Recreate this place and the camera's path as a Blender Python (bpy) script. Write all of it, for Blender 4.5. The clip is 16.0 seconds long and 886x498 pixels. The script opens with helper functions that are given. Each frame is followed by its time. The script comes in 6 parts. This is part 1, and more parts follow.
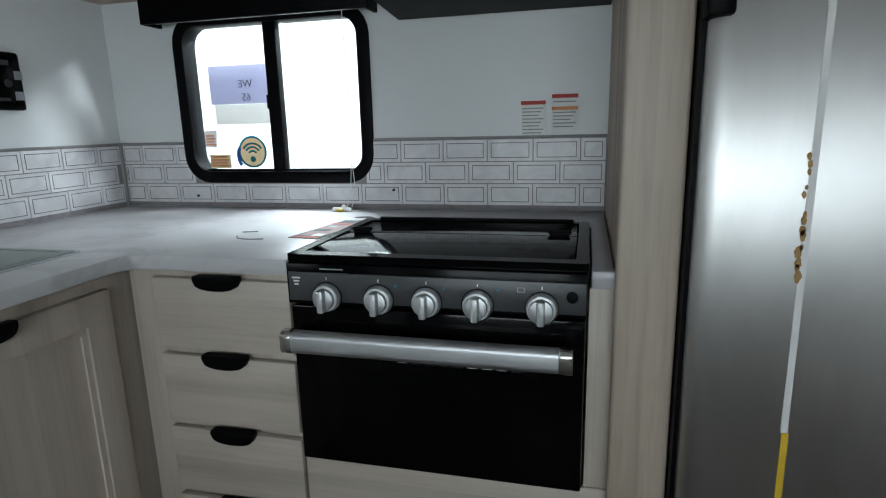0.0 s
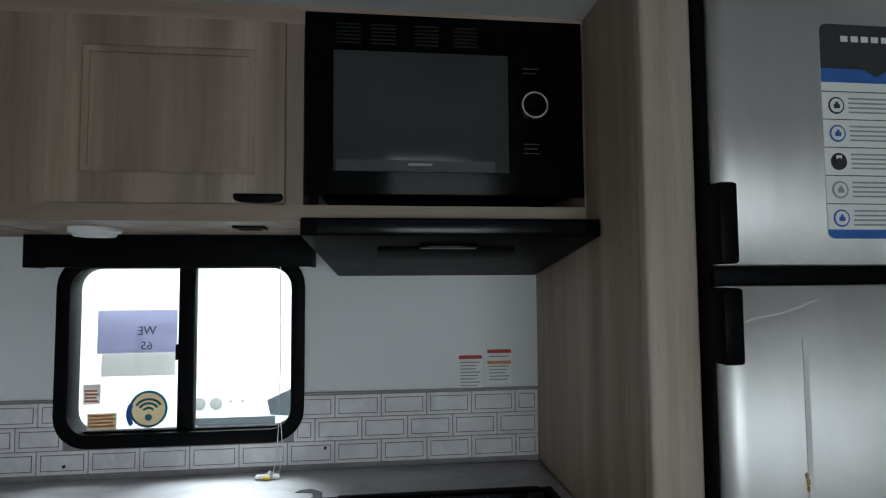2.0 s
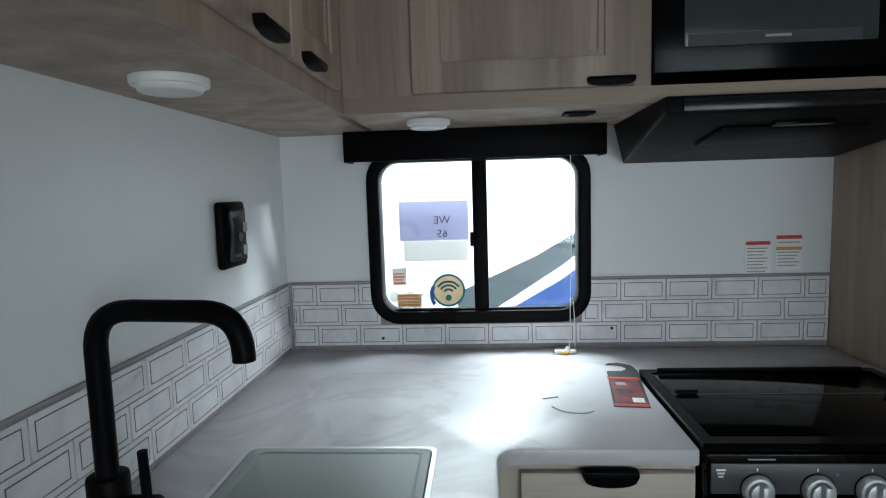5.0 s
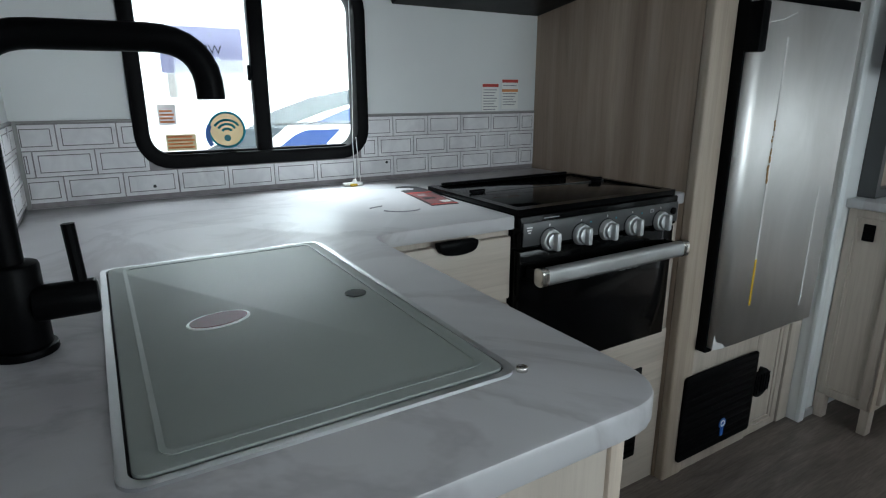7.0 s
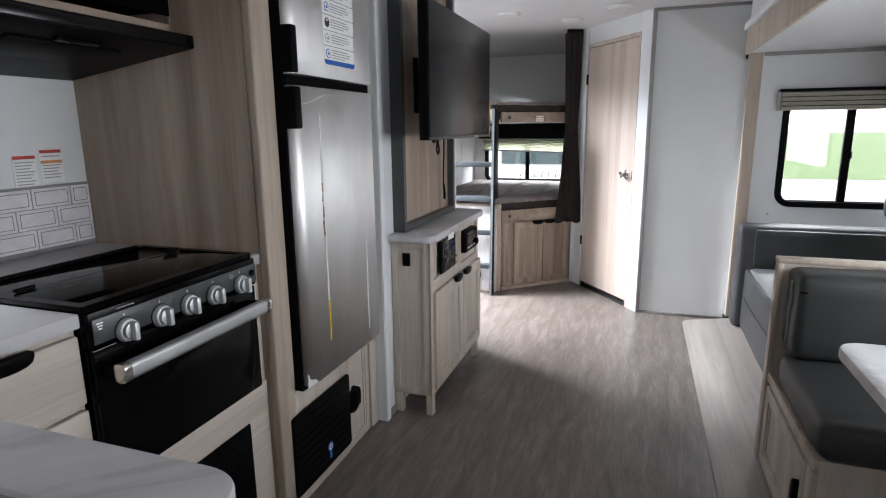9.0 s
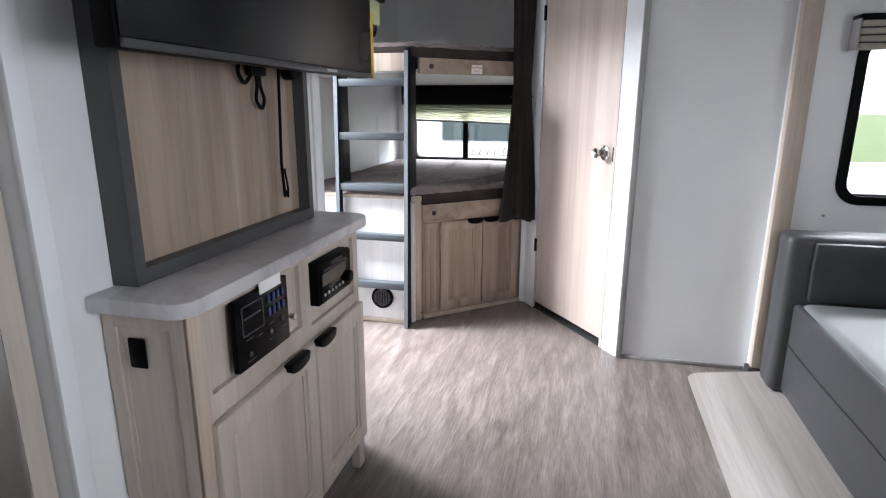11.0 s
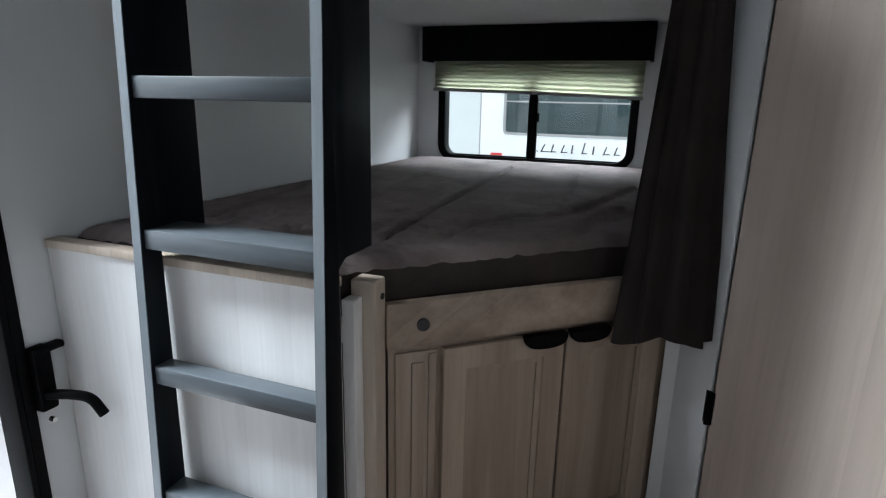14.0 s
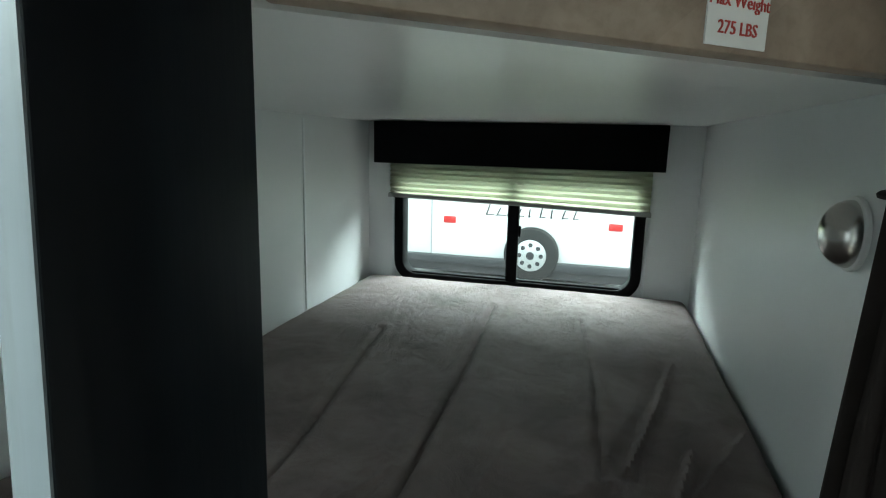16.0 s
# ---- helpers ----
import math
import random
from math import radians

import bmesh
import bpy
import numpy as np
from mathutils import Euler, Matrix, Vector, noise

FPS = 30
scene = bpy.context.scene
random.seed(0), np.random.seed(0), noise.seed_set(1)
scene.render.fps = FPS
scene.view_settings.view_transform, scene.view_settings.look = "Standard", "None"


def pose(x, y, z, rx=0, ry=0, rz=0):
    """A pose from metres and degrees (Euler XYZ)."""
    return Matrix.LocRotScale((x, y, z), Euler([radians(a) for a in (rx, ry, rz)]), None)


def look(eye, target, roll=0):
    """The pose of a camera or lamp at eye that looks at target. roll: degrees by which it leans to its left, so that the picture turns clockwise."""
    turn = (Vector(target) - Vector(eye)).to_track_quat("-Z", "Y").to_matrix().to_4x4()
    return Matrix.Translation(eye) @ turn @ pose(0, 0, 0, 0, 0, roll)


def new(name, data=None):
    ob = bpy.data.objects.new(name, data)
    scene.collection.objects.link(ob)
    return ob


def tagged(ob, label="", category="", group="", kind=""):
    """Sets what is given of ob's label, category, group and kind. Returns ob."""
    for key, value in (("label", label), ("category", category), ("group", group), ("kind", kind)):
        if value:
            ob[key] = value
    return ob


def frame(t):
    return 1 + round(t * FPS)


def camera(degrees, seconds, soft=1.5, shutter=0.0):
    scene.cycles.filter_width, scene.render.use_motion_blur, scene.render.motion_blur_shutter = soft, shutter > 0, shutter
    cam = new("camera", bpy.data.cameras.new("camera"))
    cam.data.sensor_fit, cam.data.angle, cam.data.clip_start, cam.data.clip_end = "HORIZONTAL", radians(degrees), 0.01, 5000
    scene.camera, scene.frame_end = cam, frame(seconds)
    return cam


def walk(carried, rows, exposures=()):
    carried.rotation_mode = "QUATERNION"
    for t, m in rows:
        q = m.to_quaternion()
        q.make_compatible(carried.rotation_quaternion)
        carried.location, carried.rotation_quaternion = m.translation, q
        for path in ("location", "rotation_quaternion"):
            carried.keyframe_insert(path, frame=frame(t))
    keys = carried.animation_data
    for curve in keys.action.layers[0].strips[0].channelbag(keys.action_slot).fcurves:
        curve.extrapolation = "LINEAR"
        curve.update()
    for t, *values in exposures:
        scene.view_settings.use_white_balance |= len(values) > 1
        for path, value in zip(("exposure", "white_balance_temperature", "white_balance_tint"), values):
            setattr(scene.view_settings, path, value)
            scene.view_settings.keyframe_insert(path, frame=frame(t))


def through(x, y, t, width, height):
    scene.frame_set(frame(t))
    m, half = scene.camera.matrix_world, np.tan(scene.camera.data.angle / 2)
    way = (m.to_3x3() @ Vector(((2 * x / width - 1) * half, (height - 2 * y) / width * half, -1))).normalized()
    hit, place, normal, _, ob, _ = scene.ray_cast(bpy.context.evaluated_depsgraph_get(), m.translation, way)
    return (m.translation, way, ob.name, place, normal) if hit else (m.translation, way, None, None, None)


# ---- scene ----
cam = camera(75.9, 16.0, soft=1.15)
PATH = [
    (0, (0.684, 0.479, 1.148), (0.202, 2.373, 0.721), -1.4),
    (0.5, (0.575, 0.42, 1.199), (0.361, 2.382, 0.875), -1.4),
    (1, (0.452, 0.414, 1.255), (0.562, 2.399, 1.033), -1.3),
    (1.5, (0.336, 0.439, 1.333), (0.601, 2.419, 1.231), -0.4),
    (2, (0.28, 0.458, 1.409), (0.51, 2.441, 1.529), -0.4),
    (2.5, (0.242, 0.435, 1.464), (0.326, 2.414, 1.736), -0.8),
    (3, (0.148, 0.396, 1.495), (0.176, 2.375, 1.782), -1.2),
    (3.5, (0.001, 0.369, 1.504), (0.032, 2.353, 1.758), -2.8),
    (4, (-0.114, 0.355, 1.482), (-0.136, 2.349, 1.626), -2.7),
    (4.5, (-0.174, 0.381, 1.434), (-0.268, 2.379, 1.475), -1.4),
    (4.7, (-0.193, 0.419, 1.41), (-0.335, 2.412, 1.346), -1.5),
    (6.8, (-0.582, 0.454, 1.175), (0.193, 2.217, 0.635), -0.7),
    (7, (-0.637, 0.422, 1.174), (0.36, 2.073, 0.646), -0.1),
    (7.5, (-0.703, 0.376, 1.189), (0.637, 1.766, 0.666), 1.5),
    (8, (-0.736, 0.357, 1.219), (0.768, 1.596, 0.769), 1.4),
    (8.5, (-0.741, 0.343, 1.257), (0.969, 1.296, 0.848), 0.6),
    (9, (-0.658, 0.341, 1.273), (1.191, 0.979, 0.856), -0.6),
    (9.2, (-0.586, 0.351, 1.268), (1.282, 0.924, 0.841), -1.0),
    (11.3, (0.986, 0.518, 1.149), (2.868, 0.983, 0.657), 0.2),
    (11.5, (1.123, 0.521, 1.152), (3.003, 0.995, 0.662), 0.2),
    (12, (1.518, 0.612, 1.095), (3.393, 1.108, 0.609), 0.2),
    (12.5, (1.915, 0.667, 1.08), (3.776, 1.219, 0.599), 0.1),
    (13, (2.262, 0.699, 1.062), (4.094, 1.327, 0.564), 0.3),
    (13.5, (2.508, 0.795, 1.002), (4.32, 1.464, 0.483), 0.9),
    (14, (2.769, 0.907, 0.992), (4.579, 1.587, 0.479), 1.2),
    (14.5, (2.982, 1.0, 1.01), (4.798, 1.698, 0.545), 1.4),
    (15, (3.171, 1.082, 1.049), (4.991, 1.783, 0.609), 0.4),
    (15.5, (3.284, 1.123, 1.11), (5.137, 1.741, 0.678), 0.3),
    (16, (3.35, 1.177, 1.24), (5.246, 1.696, 0.867), 1.4),
]
EXPOSURES = [(0, 1.1, 6000, 3), (1.5, 0.83, 6000, 4), (2, 0.72, 6050, 4), (2.5, 0.75, 6100, 4), (3.5, 0.98, 6050, 3), (4.5, 1.17, 5950, 3), (7, 1.2, 6000, 3), (8, 1.4, 6200, 9), (9, 1.65, 6300, 14), (11.5, 1.58, 6250, 16), (12.5, 1.22, 6250, 15), (13, 0.67, 6150, 13), (13.5, 0.62, 6050, 10), (14, 0.48, 5980, 8), (14.5, 0.6, 5900, 6), (15, 0.75, 5900, 1), (15.5, 1.2, 5950, -5), (16, 1.12, 6000, -10)]
walk(cam, [(t, look(eye, target, roll)) for t, eye, target, roll in PATH], EXPOSURES)

# ---- world and light ----
world = bpy.data.worlds.new("sky")
scene.world = world
world.use_nodes = True
wn = world.node_tree.nodes
sky = wn.new("ShaderNodeTexSky")
sky.sky_type, sky.sun_disc, sky.sun_elevation, sky.sun_rotation = "NISHITA", False, radians(50), radians(197)
sky.air_density, sky.dust_density, sky.ozone_density = 1.0, 6.0, 1.0
soft_sky = wn.new("ShaderNodeMix")
soft_sky.data_type = "RGBA"
soft_sky.inputs["Factor"].default_value = 0.8
soft_sky.inputs["B"].default_value = (26.0, 26.6, 27.5, 1)
world.node_tree.links.new(sky.outputs["Color"], soft_sky.inputs["A"])
world.node_tree.links.new(soft_sky.outputs["Result"], wn["Background"].inputs["Color"])
wn["Background"].inputs["Strength"].default_value = 0.065

sun = new("sun", bpy.data.lights.new("sun", "SUN"))
sun.data.energy, sun.data.angle, sun.data.color = 1.6, radians(15), (1.0, 0.97, 0.93)
sun.matrix_world = look((0, 0, 0), (0.19, 0.61, -0.77))


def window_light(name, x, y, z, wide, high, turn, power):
    """Area lamp standing in for daylight of an unseen window behind the walk."""
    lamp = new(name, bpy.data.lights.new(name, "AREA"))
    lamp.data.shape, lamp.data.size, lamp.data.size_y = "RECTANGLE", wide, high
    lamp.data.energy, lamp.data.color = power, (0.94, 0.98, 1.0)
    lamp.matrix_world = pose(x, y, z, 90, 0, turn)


def sky_light(name, at, target, wide, high, power):
    """Sky light falling slantwise through an opening, from just outside it."""
    lamp = new(name, bpy.data.lights.new(name, "AREA"))
    lamp.data.shape, lamp.data.size, lamp.data.size_y = "RECTANGLE", wide, high
    lamp.data.energy, lamp.data.color = power, (0.94, 0.98, 1.0)
    lamp.matrix_world = look(at, target)


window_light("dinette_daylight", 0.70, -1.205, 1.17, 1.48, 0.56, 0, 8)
# added fill from an assumed opening in the unseen front part
window_light("front_fill", -1.75, -0.26, 1.25, 0.65, 0.55, 0, 2)
sky_light("kitchen_window_daylight", (-0.10, 2.46, 1.82), (-0.45, 1.5, 0.95), 0.70, 0.4, 21)
sky_light("bunk_window_daylight", (5.87, 1.476, 1.42), (4.8, 1.45, 0.7), 0.9, 0.4, 25)
sky_light("entry_daylight", (3.085, 3.05, 2.35), (3.085, 1.7, 0.3), 0.8, 1.0, 190)
sky_light("slide_window_daylight", (3.78, -0.79, 1.86), (2.8, -0.775, 0.85), 0.7, 0.4, 30)

# ---- materials ----
MATS = {}


class Nodes:
    """A small wrapper to write node materials briefly."""

    def __init__(self, name, rough=0.5, metal=0.0, spec=0.5):
        self.mat = bpy.data.materials.new(name)
        self.mat.use_nodes = True
        self.t = self.mat.node_tree
        self.b = self.t.nodes["Principled BSDF"]
        self.b.inputs["Roughness"].default_value = rough
        self.b.inputs["Metallic"].default_value = metal
        self.b.inputs["Specular IOR Level"].default_value = spec
        MATS[name] = self.mat

    def node(self, kind, **values):
        n = self.t.nodes.new(kind)
        for key, value in values.items():
            n.inputs[key.replace("_", " ")].default_value = value
        return n

    def link(self, a, b):
        self.t.links.new(a, b)

    def coords(self, scale=(1, 1, 1), random_shift=False):
        c = self.t.nodes.new("ShaderNodeTexCoord")
        m = self.t.nodes.new("ShaderNodeMapping")
        m.inputs["Scale"].default_value = scale
        self.link(c.outputs["Object"], m.inputs["Vector"])
        if random_shift:
            info = self.t.nodes.new("ShaderNodeObjectInfo")
            k = self.t.nodes.new("ShaderNodeMath")
            k.operation = "MULTIPLY"
            k.inputs[1].default_value = 37.0
            self.link(info.outputs["Random"], k.inputs[0])
            self.link(k.outputs[0], m.inputs["Location"])
        return m.outputs["Vector"]

    def noise(self, vec, scale, detail=4, rough=0.55, distort=0.0):
        n = self.node("ShaderNodeTexNoise", Scale=scale, Detail=detail, Roughness=rough, Distortion=distort)
        self.link(vec, n.inputs["Vector"])
        return n.outputs["Fac"]

    def ramp(self, fac, stops):
        r = self.t.nodes.new("ShaderNodeValToRGB")
        while len(r.color_ramp.elements) < len(stops):
            r.color_ramp.elements.new(0.5)
        for e, (p, c) in zip(r.color_ramp.elements, stops):
            e.position, e.color = p, (*c, 1)
        self.link(fac, r.inputs["Fac"])
        return r.outputs["Color"]

    def mix(self, a, b, fac, blend="MIX"):
        m = self.t.nodes.new("ShaderNodeMix")
        m.data_type, m.blend_type = "RGBA", blend
        for sock, v in ((m.inputs["A"], a), (m.inputs["B"], b), (m.inputs["Factor"], fac)):
            if isinstance(v, (int, float)):
                sock.default_value = v
            elif isinstance(v, tuple):
                sock.default_value = (*v, 1)
            else:
                self.link(v, sock)
        return m.outputs["Result"]

    def bump(self, fac, strength, dist=0.002):
        b = self.node("ShaderNodeBump", Strength=strength, Distance=dist)
        self.link(fac, b.inputs["Height"])
        self.link(b.outputs["Normal"], self.b.inputs["Normal"])

    def color(self, c):
        if isinstance(c, tuple):
            self.b.inputs["Base Color"].default_value = (*c, 1)
        else:
            self.link(c, self.b.inputs["Base Color"])

    def rough(self, fac, lo, hi):
        r = self.t.nodes.new("ShaderNodeMapRange")
        r.inputs["To Min"].default_value, r.inputs["To Max"].default_value = lo, hi
        self.link(fac, r.inputs["Value"])
        self.link(r.outputs["Result"], self.b.inputs["Roughness"])


def wood(name, dark, mid, light, grain="z", rough=0.48, scale=1.0, depth=0.45):
    """Printed ash-like wood: long grain, broad bands and fine pores."""
    n = Nodes(name, rough)
    long, wide = 0.9 * scale, 16 * scale
    vec = n.coords({"z": (wide, wide, long), "x": (long, wide, wide), "y": (wide, long, wide)}[grain], True)
    band = n.noise(vec, 0.8, 3, 0.5, 0.4)
    fine = n.noise(vec, 6.0, 5, 0.65, 0.2)
    base = n.ramp(band, [(0.28, dark), (0.5, mid), (0.72, light)])
    pore = n.ramp(fine, [(0.32, (0.68, 0.66, 0.64)), (0.55, (1, 1, 1))])
    # printed staves of slightly different tone, side by side
    co = n.t.nodes.new("ShaderNodeTexCoord")
    sep = n.t.nodes.new("ShaderNodeSeparateXYZ")
    n.link(co.outputs["Object"], sep.inputs[0])
    across = {"z": "XY", "x": "YZ", "y": "XZ"}[grain]
    total = n.t.nodes.new("ShaderNodeMath")
    total.operation = "ADD"
    n.link(sep.outputs[across[0]], total.inputs[0])
    n.link(sep.outputs[across[1]], total.inputs[1])
    stave = n.t.nodes.new("ShaderNodeMath")
    stave.operation = "SNAP"
    stave.inputs[1].default_value = 0.057
    n.link(total.outputs[0], stave.inputs[0])
    tone = n.t.nodes.new("ShaderNodeTexWhiteNoise")
    tone.noise_dimensions = "1D"
    n.link(stave.outputs[0], tone.inputs["W"])
    shade_ = n.ramp(tone.outputs["Value"], [(0.0, (0.76, 0.75, 0.74)), (1.0, (1, 1, 1))])
    n.color(n.mix(n.mix(base, shade_, 1.66 * depth, "MULTIPLY"), pore, depth, "MULTIPLY"))
    n.rough(fine, rough - 0.08, rough + 0.12)
    n.bump(fine, 0.12, 0.001)
    return n.mat


def plain(name, c, rough=0.5, metal=0.0, vary=0.12, scale=9.0, bump=0.0, bump_scale=300.0, spec=0.5):
    """Paint, plastic or metal with slight clouding and fine relief."""
    n = Nodes(name, rough, metal, spec)
    vec = n.coords()
    cloud = n.noise(vec, scale, 4)
    lo = tuple(v * (1 - vary) for v in c)
    hi = tuple(min(1, v * (1 + vary)) for v in c)
    n.color(n.ramp(cloud, [(0.3, lo), (0.7, hi)]))
    n.rough(cloud, max(0.02, rough - 0.06), min(1, rough + 0.08))
    if bump:
        n.bump(n.noise(vec, bump_scale, 3), bump, 0.001)
    return n.mat


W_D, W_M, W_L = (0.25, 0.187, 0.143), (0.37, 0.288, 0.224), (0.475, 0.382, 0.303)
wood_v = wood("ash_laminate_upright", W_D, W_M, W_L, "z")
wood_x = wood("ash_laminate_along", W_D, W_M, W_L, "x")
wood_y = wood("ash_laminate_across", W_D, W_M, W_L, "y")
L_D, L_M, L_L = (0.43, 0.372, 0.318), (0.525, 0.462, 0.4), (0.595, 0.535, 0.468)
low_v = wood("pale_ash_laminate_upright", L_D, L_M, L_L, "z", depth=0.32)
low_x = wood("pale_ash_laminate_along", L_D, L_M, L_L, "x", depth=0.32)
pale_v = wood("pale_ash_door", (0.515, 0.422, 0.362), (0.595, 0.5, 0.434), (0.655, 0.562, 0.49), "z", 0.48, 0.6, 0.3)
white_wood = wood("white_washed_ash", (0.75, 0.74, 0.735), (0.785, 0.78, 0.775), (0.81, 0.805, 0.80), "z", 0.42, 1.0, 0.18)
stile_wood = wood("ash_stile", (0.35, 0.285, 0.228), (0.44, 0.37, 0.30), (0.51, 0.435, 0.36), "z")
edge_wood = wood("light_edge_band", (0.5, 0.41, 0.33), (0.58, 0.49, 0.4), (0.64, 0.55, 0.46), "z")
wall_white = plain("white_wall_panel", (0.72, 0.735, 0.74), 0.38, 0, 0.03, 3.0, 0.05, 500)
ceil_white = plain("white_ceiling_panel", (0.74, 0.735, 0.74), 0.55, 0, 0.03, 2.0, 0.06, 400)
trim_white = plain("white_vinyl_trim", (0.76, 0.785, 0.8), 0.4, 0, 0.03, 6.0)
dark_trim = plain("charcoal_edge_trim", (0.055, 0.057, 0.06), 0.45, 0, 0.08, 8.0)
trim_grey = plain("grey_edge_trim", (0.3, 0.295, 0.29), 0.45, 0, 0.08, 8.0)
black_plastic = plain("black_plastic", (0.003, 0.003, 0.0035), 0.42, 0, 0.15, 12.0, 0.04, 600, 0.05)
black_frame = plain("black_powder_coat", (0.003, 0.003, 0.0035), 0.45, 0, 0.15, 14.0, 0.08, 700, 0.06)
black_gloss = plain("black_enamel", (0.002, 0.002, 0.0023), 0.16, 0, 0.1, 6.0, 0, 300, 0.07)
black_enamel_front = plain("glossy_black_strip", (0.003, 0.003, 0.0035), 0.2, 0, 0.1, 6.0, 0, 300, 0.25)
black_glass = plain("black_glass", (0.002, 0.002, 0.0022), 0.07, 0, 0.1, 4.0, 0, 300, 0.12)
screen_black = plain("matt_screen_glass", (0.008, 0.008, 0.0085), 0.24, 0, 0.1, 4.0, 0, 300, 0.3)
grey_glass = plain("smoked_oven_glass", (0.045, 0.052, 0.053), 0.14, 0, 0.12, 5.0, 0, 300, 0.25)
dark_plate = plain("dark_grey_plate", (0.055, 0.057, 0.06), 0.38, 0.2, 0.1, 20.0)
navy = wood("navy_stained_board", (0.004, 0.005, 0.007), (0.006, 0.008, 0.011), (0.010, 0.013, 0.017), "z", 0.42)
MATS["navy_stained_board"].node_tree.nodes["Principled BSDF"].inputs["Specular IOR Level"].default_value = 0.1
# ladder front edges and rungs, coloured paler than the near-black side boards
slate_edge = wood("pale_slate_edge", (0.12, 0.14, 0.155), (0.16, 0.182, 0.2), (0.2, 0.225, 0.245), "z", 0.38)
navy_rung = wood("pale_slate_rung", (0.05, 0.06, 0.068), (0.07, 0.083, 0.094), (0.1, 0.115, 0.128), "y", 0.36)
chrome = plain("brushed_nickel", (0.62, 0.6, 0.57), 0.22, 1.0, 0.06, 20.0)
alu = plain("satin_aluminium", (0.56, 0.57, 0.58), 0.46, 1.0, 0.06, 20.0)
polished = plain("polished_nickel", (0.6, 0.57, 0.54), 0.13, 1.0, 0.05, 20.0)
slot_metal = plain("dark_polished_metal", (0.04, 0.042, 0.042), 0.2, 1.0, 0.06, 20.0)
bar_steel = plain("dull_steel_tube", (0.07, 0.07, 0.075), 0.35, 0.8, 0.06, 20.0)
knob_grey = plain("silver_plastic", (0.5, 0.51, 0.52), 0.38, 0.4, 0.06, 30.0)
white_plastic = plain("white_plastic", (0.78, 0.78, 0.77), 0.4, 0, 0.03, 10.0)
paper_white = plain("white_paper", (0.8, 0.8, 0.78), 0.7, 0, 0.03, 20.0)
ink = plain("dark_print", (0.03, 0.03, 0.035), 0.6, 0, 0.1, 20.0)
ink_soft = plain("grey_print", (0.32, 0.32, 0.34), 0.6, 0, 0.1, 20.0)
dim_print = plain("dim_grey_print", (0.06, 0.06, 0.065), 0.6, 0, 0.1, 20.0)
red_ink = plain("red_print", (0.45, 0.05, 0.04), 0.6, 0, 0.1, 20.0)
orange_ink = plain("orange_print", (0.62, 0.26, 0.1), 0.6, 0, 0.1, 20.0)
blue_ink = plain("blue_print", (0.03, 0.12, 0.42), 0.5, 0, 0.1, 20.0)
switch_blue = plain("dark_blue_switch", (0.008, 0.02, 0.11), 0.35, 0, 0.1, 20.0)
teal_ink = plain("teal_print", (0.02, 0.2, 0.27), 0.5, 0, 0.1, 20.0)
maroon = plain("maroon_emblem", (0.11, 0.02, 0.035), 0.45, 0, 0.1, 20.0, 0, 300, 0.15)
tape_yellow = plain("yellow_tape", (0.62, 0.4, 0.02), 0.5, 0, 0.1, 20.0)
tape_white = plain("pale_tape", (0.68, 0.67, 0.66), 0.5, 0, 0.05, 20.0)
glue_brown = plain("dried_brown_glue", (0.34, 0.2, 0.07), 0.6, 0, 0.3, 60.0)
leather_dark = plain("dark_grey_vinyl_leather", (0.026, 0.028, 0.028), 0.42, 0, 0.12, 6.0, 0.25, 420)
leather_grey = plain("grey_vinyl_leather", (0.16, 0.17, 0.168), 0.45, 0, 0.08, 6.0, 0.25, 420)
leather_side = plain("slate_vinyl_leather", (0.045, 0.046, 0.049), 0.5, 0, 0.08, 6.0, 0.25, 420)
curtain_cloth = plain("dark_brown_curtain_cloth", (0.023, 0.0185, 0.0175), 0.9, 0, 0.2, 10.0, 0.35, 900, 0.15)
shade_cloth = plain("olive_pleated_shade_cloth", (0.42, 0.43, 0.33), 0.8, 0, 0.06, 20.0, 0.2, 800)
stripe_cloth = plain("beige_striped_valance_cloth", (0.4, 0.37, 0.3), 0.8, 0, 0.06, 20.0, 0.2, 800)
rubber = plain("black_rubber", (0.02, 0.02, 0.02), 0.75, 0, 0.2, 30.0)
red_lens = plain("red_lamp_lens", (0.5, 0.03, 0.03), 0.25, 0, 0.1, 30.0)
van_white = plain("white_trailer_siding", (0.78, 0.78, 0.78), 0.35, 0, 0.03, 2.0)
van_grey = plain("grey_trailer_graphic", (0.05, 0.06, 0.07), 0.4, 0, 0.15, 2.0)
van_blue = plain("blue_trailer_graphic", (0.02, 0.05, 0.18), 0.4, 0, 0.15, 2.0)
van_dark = plain("charcoal_trailer_skirt", (0.035, 0.036, 0.04), 0.45, 0, 0.15, 2.0)
tint_glass = plain("dark_tinted_glass", (0.03, 0.048, 0.05), 0.08, 0, 0.25, 3.0)
puck_lens = plain("frosted_lamp_lens", (0.75, 0.75, 0.73), 0.3, 0, 0.03, 20.0)

# brushed stainless steel, grain running upright
n = Nodes("brushed_stainless_steel", 0.3, 1.0)
v = n.coords((90, 90, 1.2))
g = n.noise(v, 5.0, 3, 0.6)
smear = n.noise(n.coords((3, 3, 1.2)), 2.0, 4, 0.6, 0.8)
n.color(n.ramp(smear, [(0.3, (0.60, 0.59, 0.58)), (0.7, (0.73, 0.72, 0.715))]))
n.rough(n.mix(g, smear, 0.5), 0.38, 0.54)
n.b.inputs["Anisotropic"].default_value = 0.75
tan = n.t.nodes.new("ShaderNodeTangent")
tan.direction_type, tan.axis = "RADIAL", "Z"
n.link(tan.outputs[0], n.b.inputs["Tangent"])
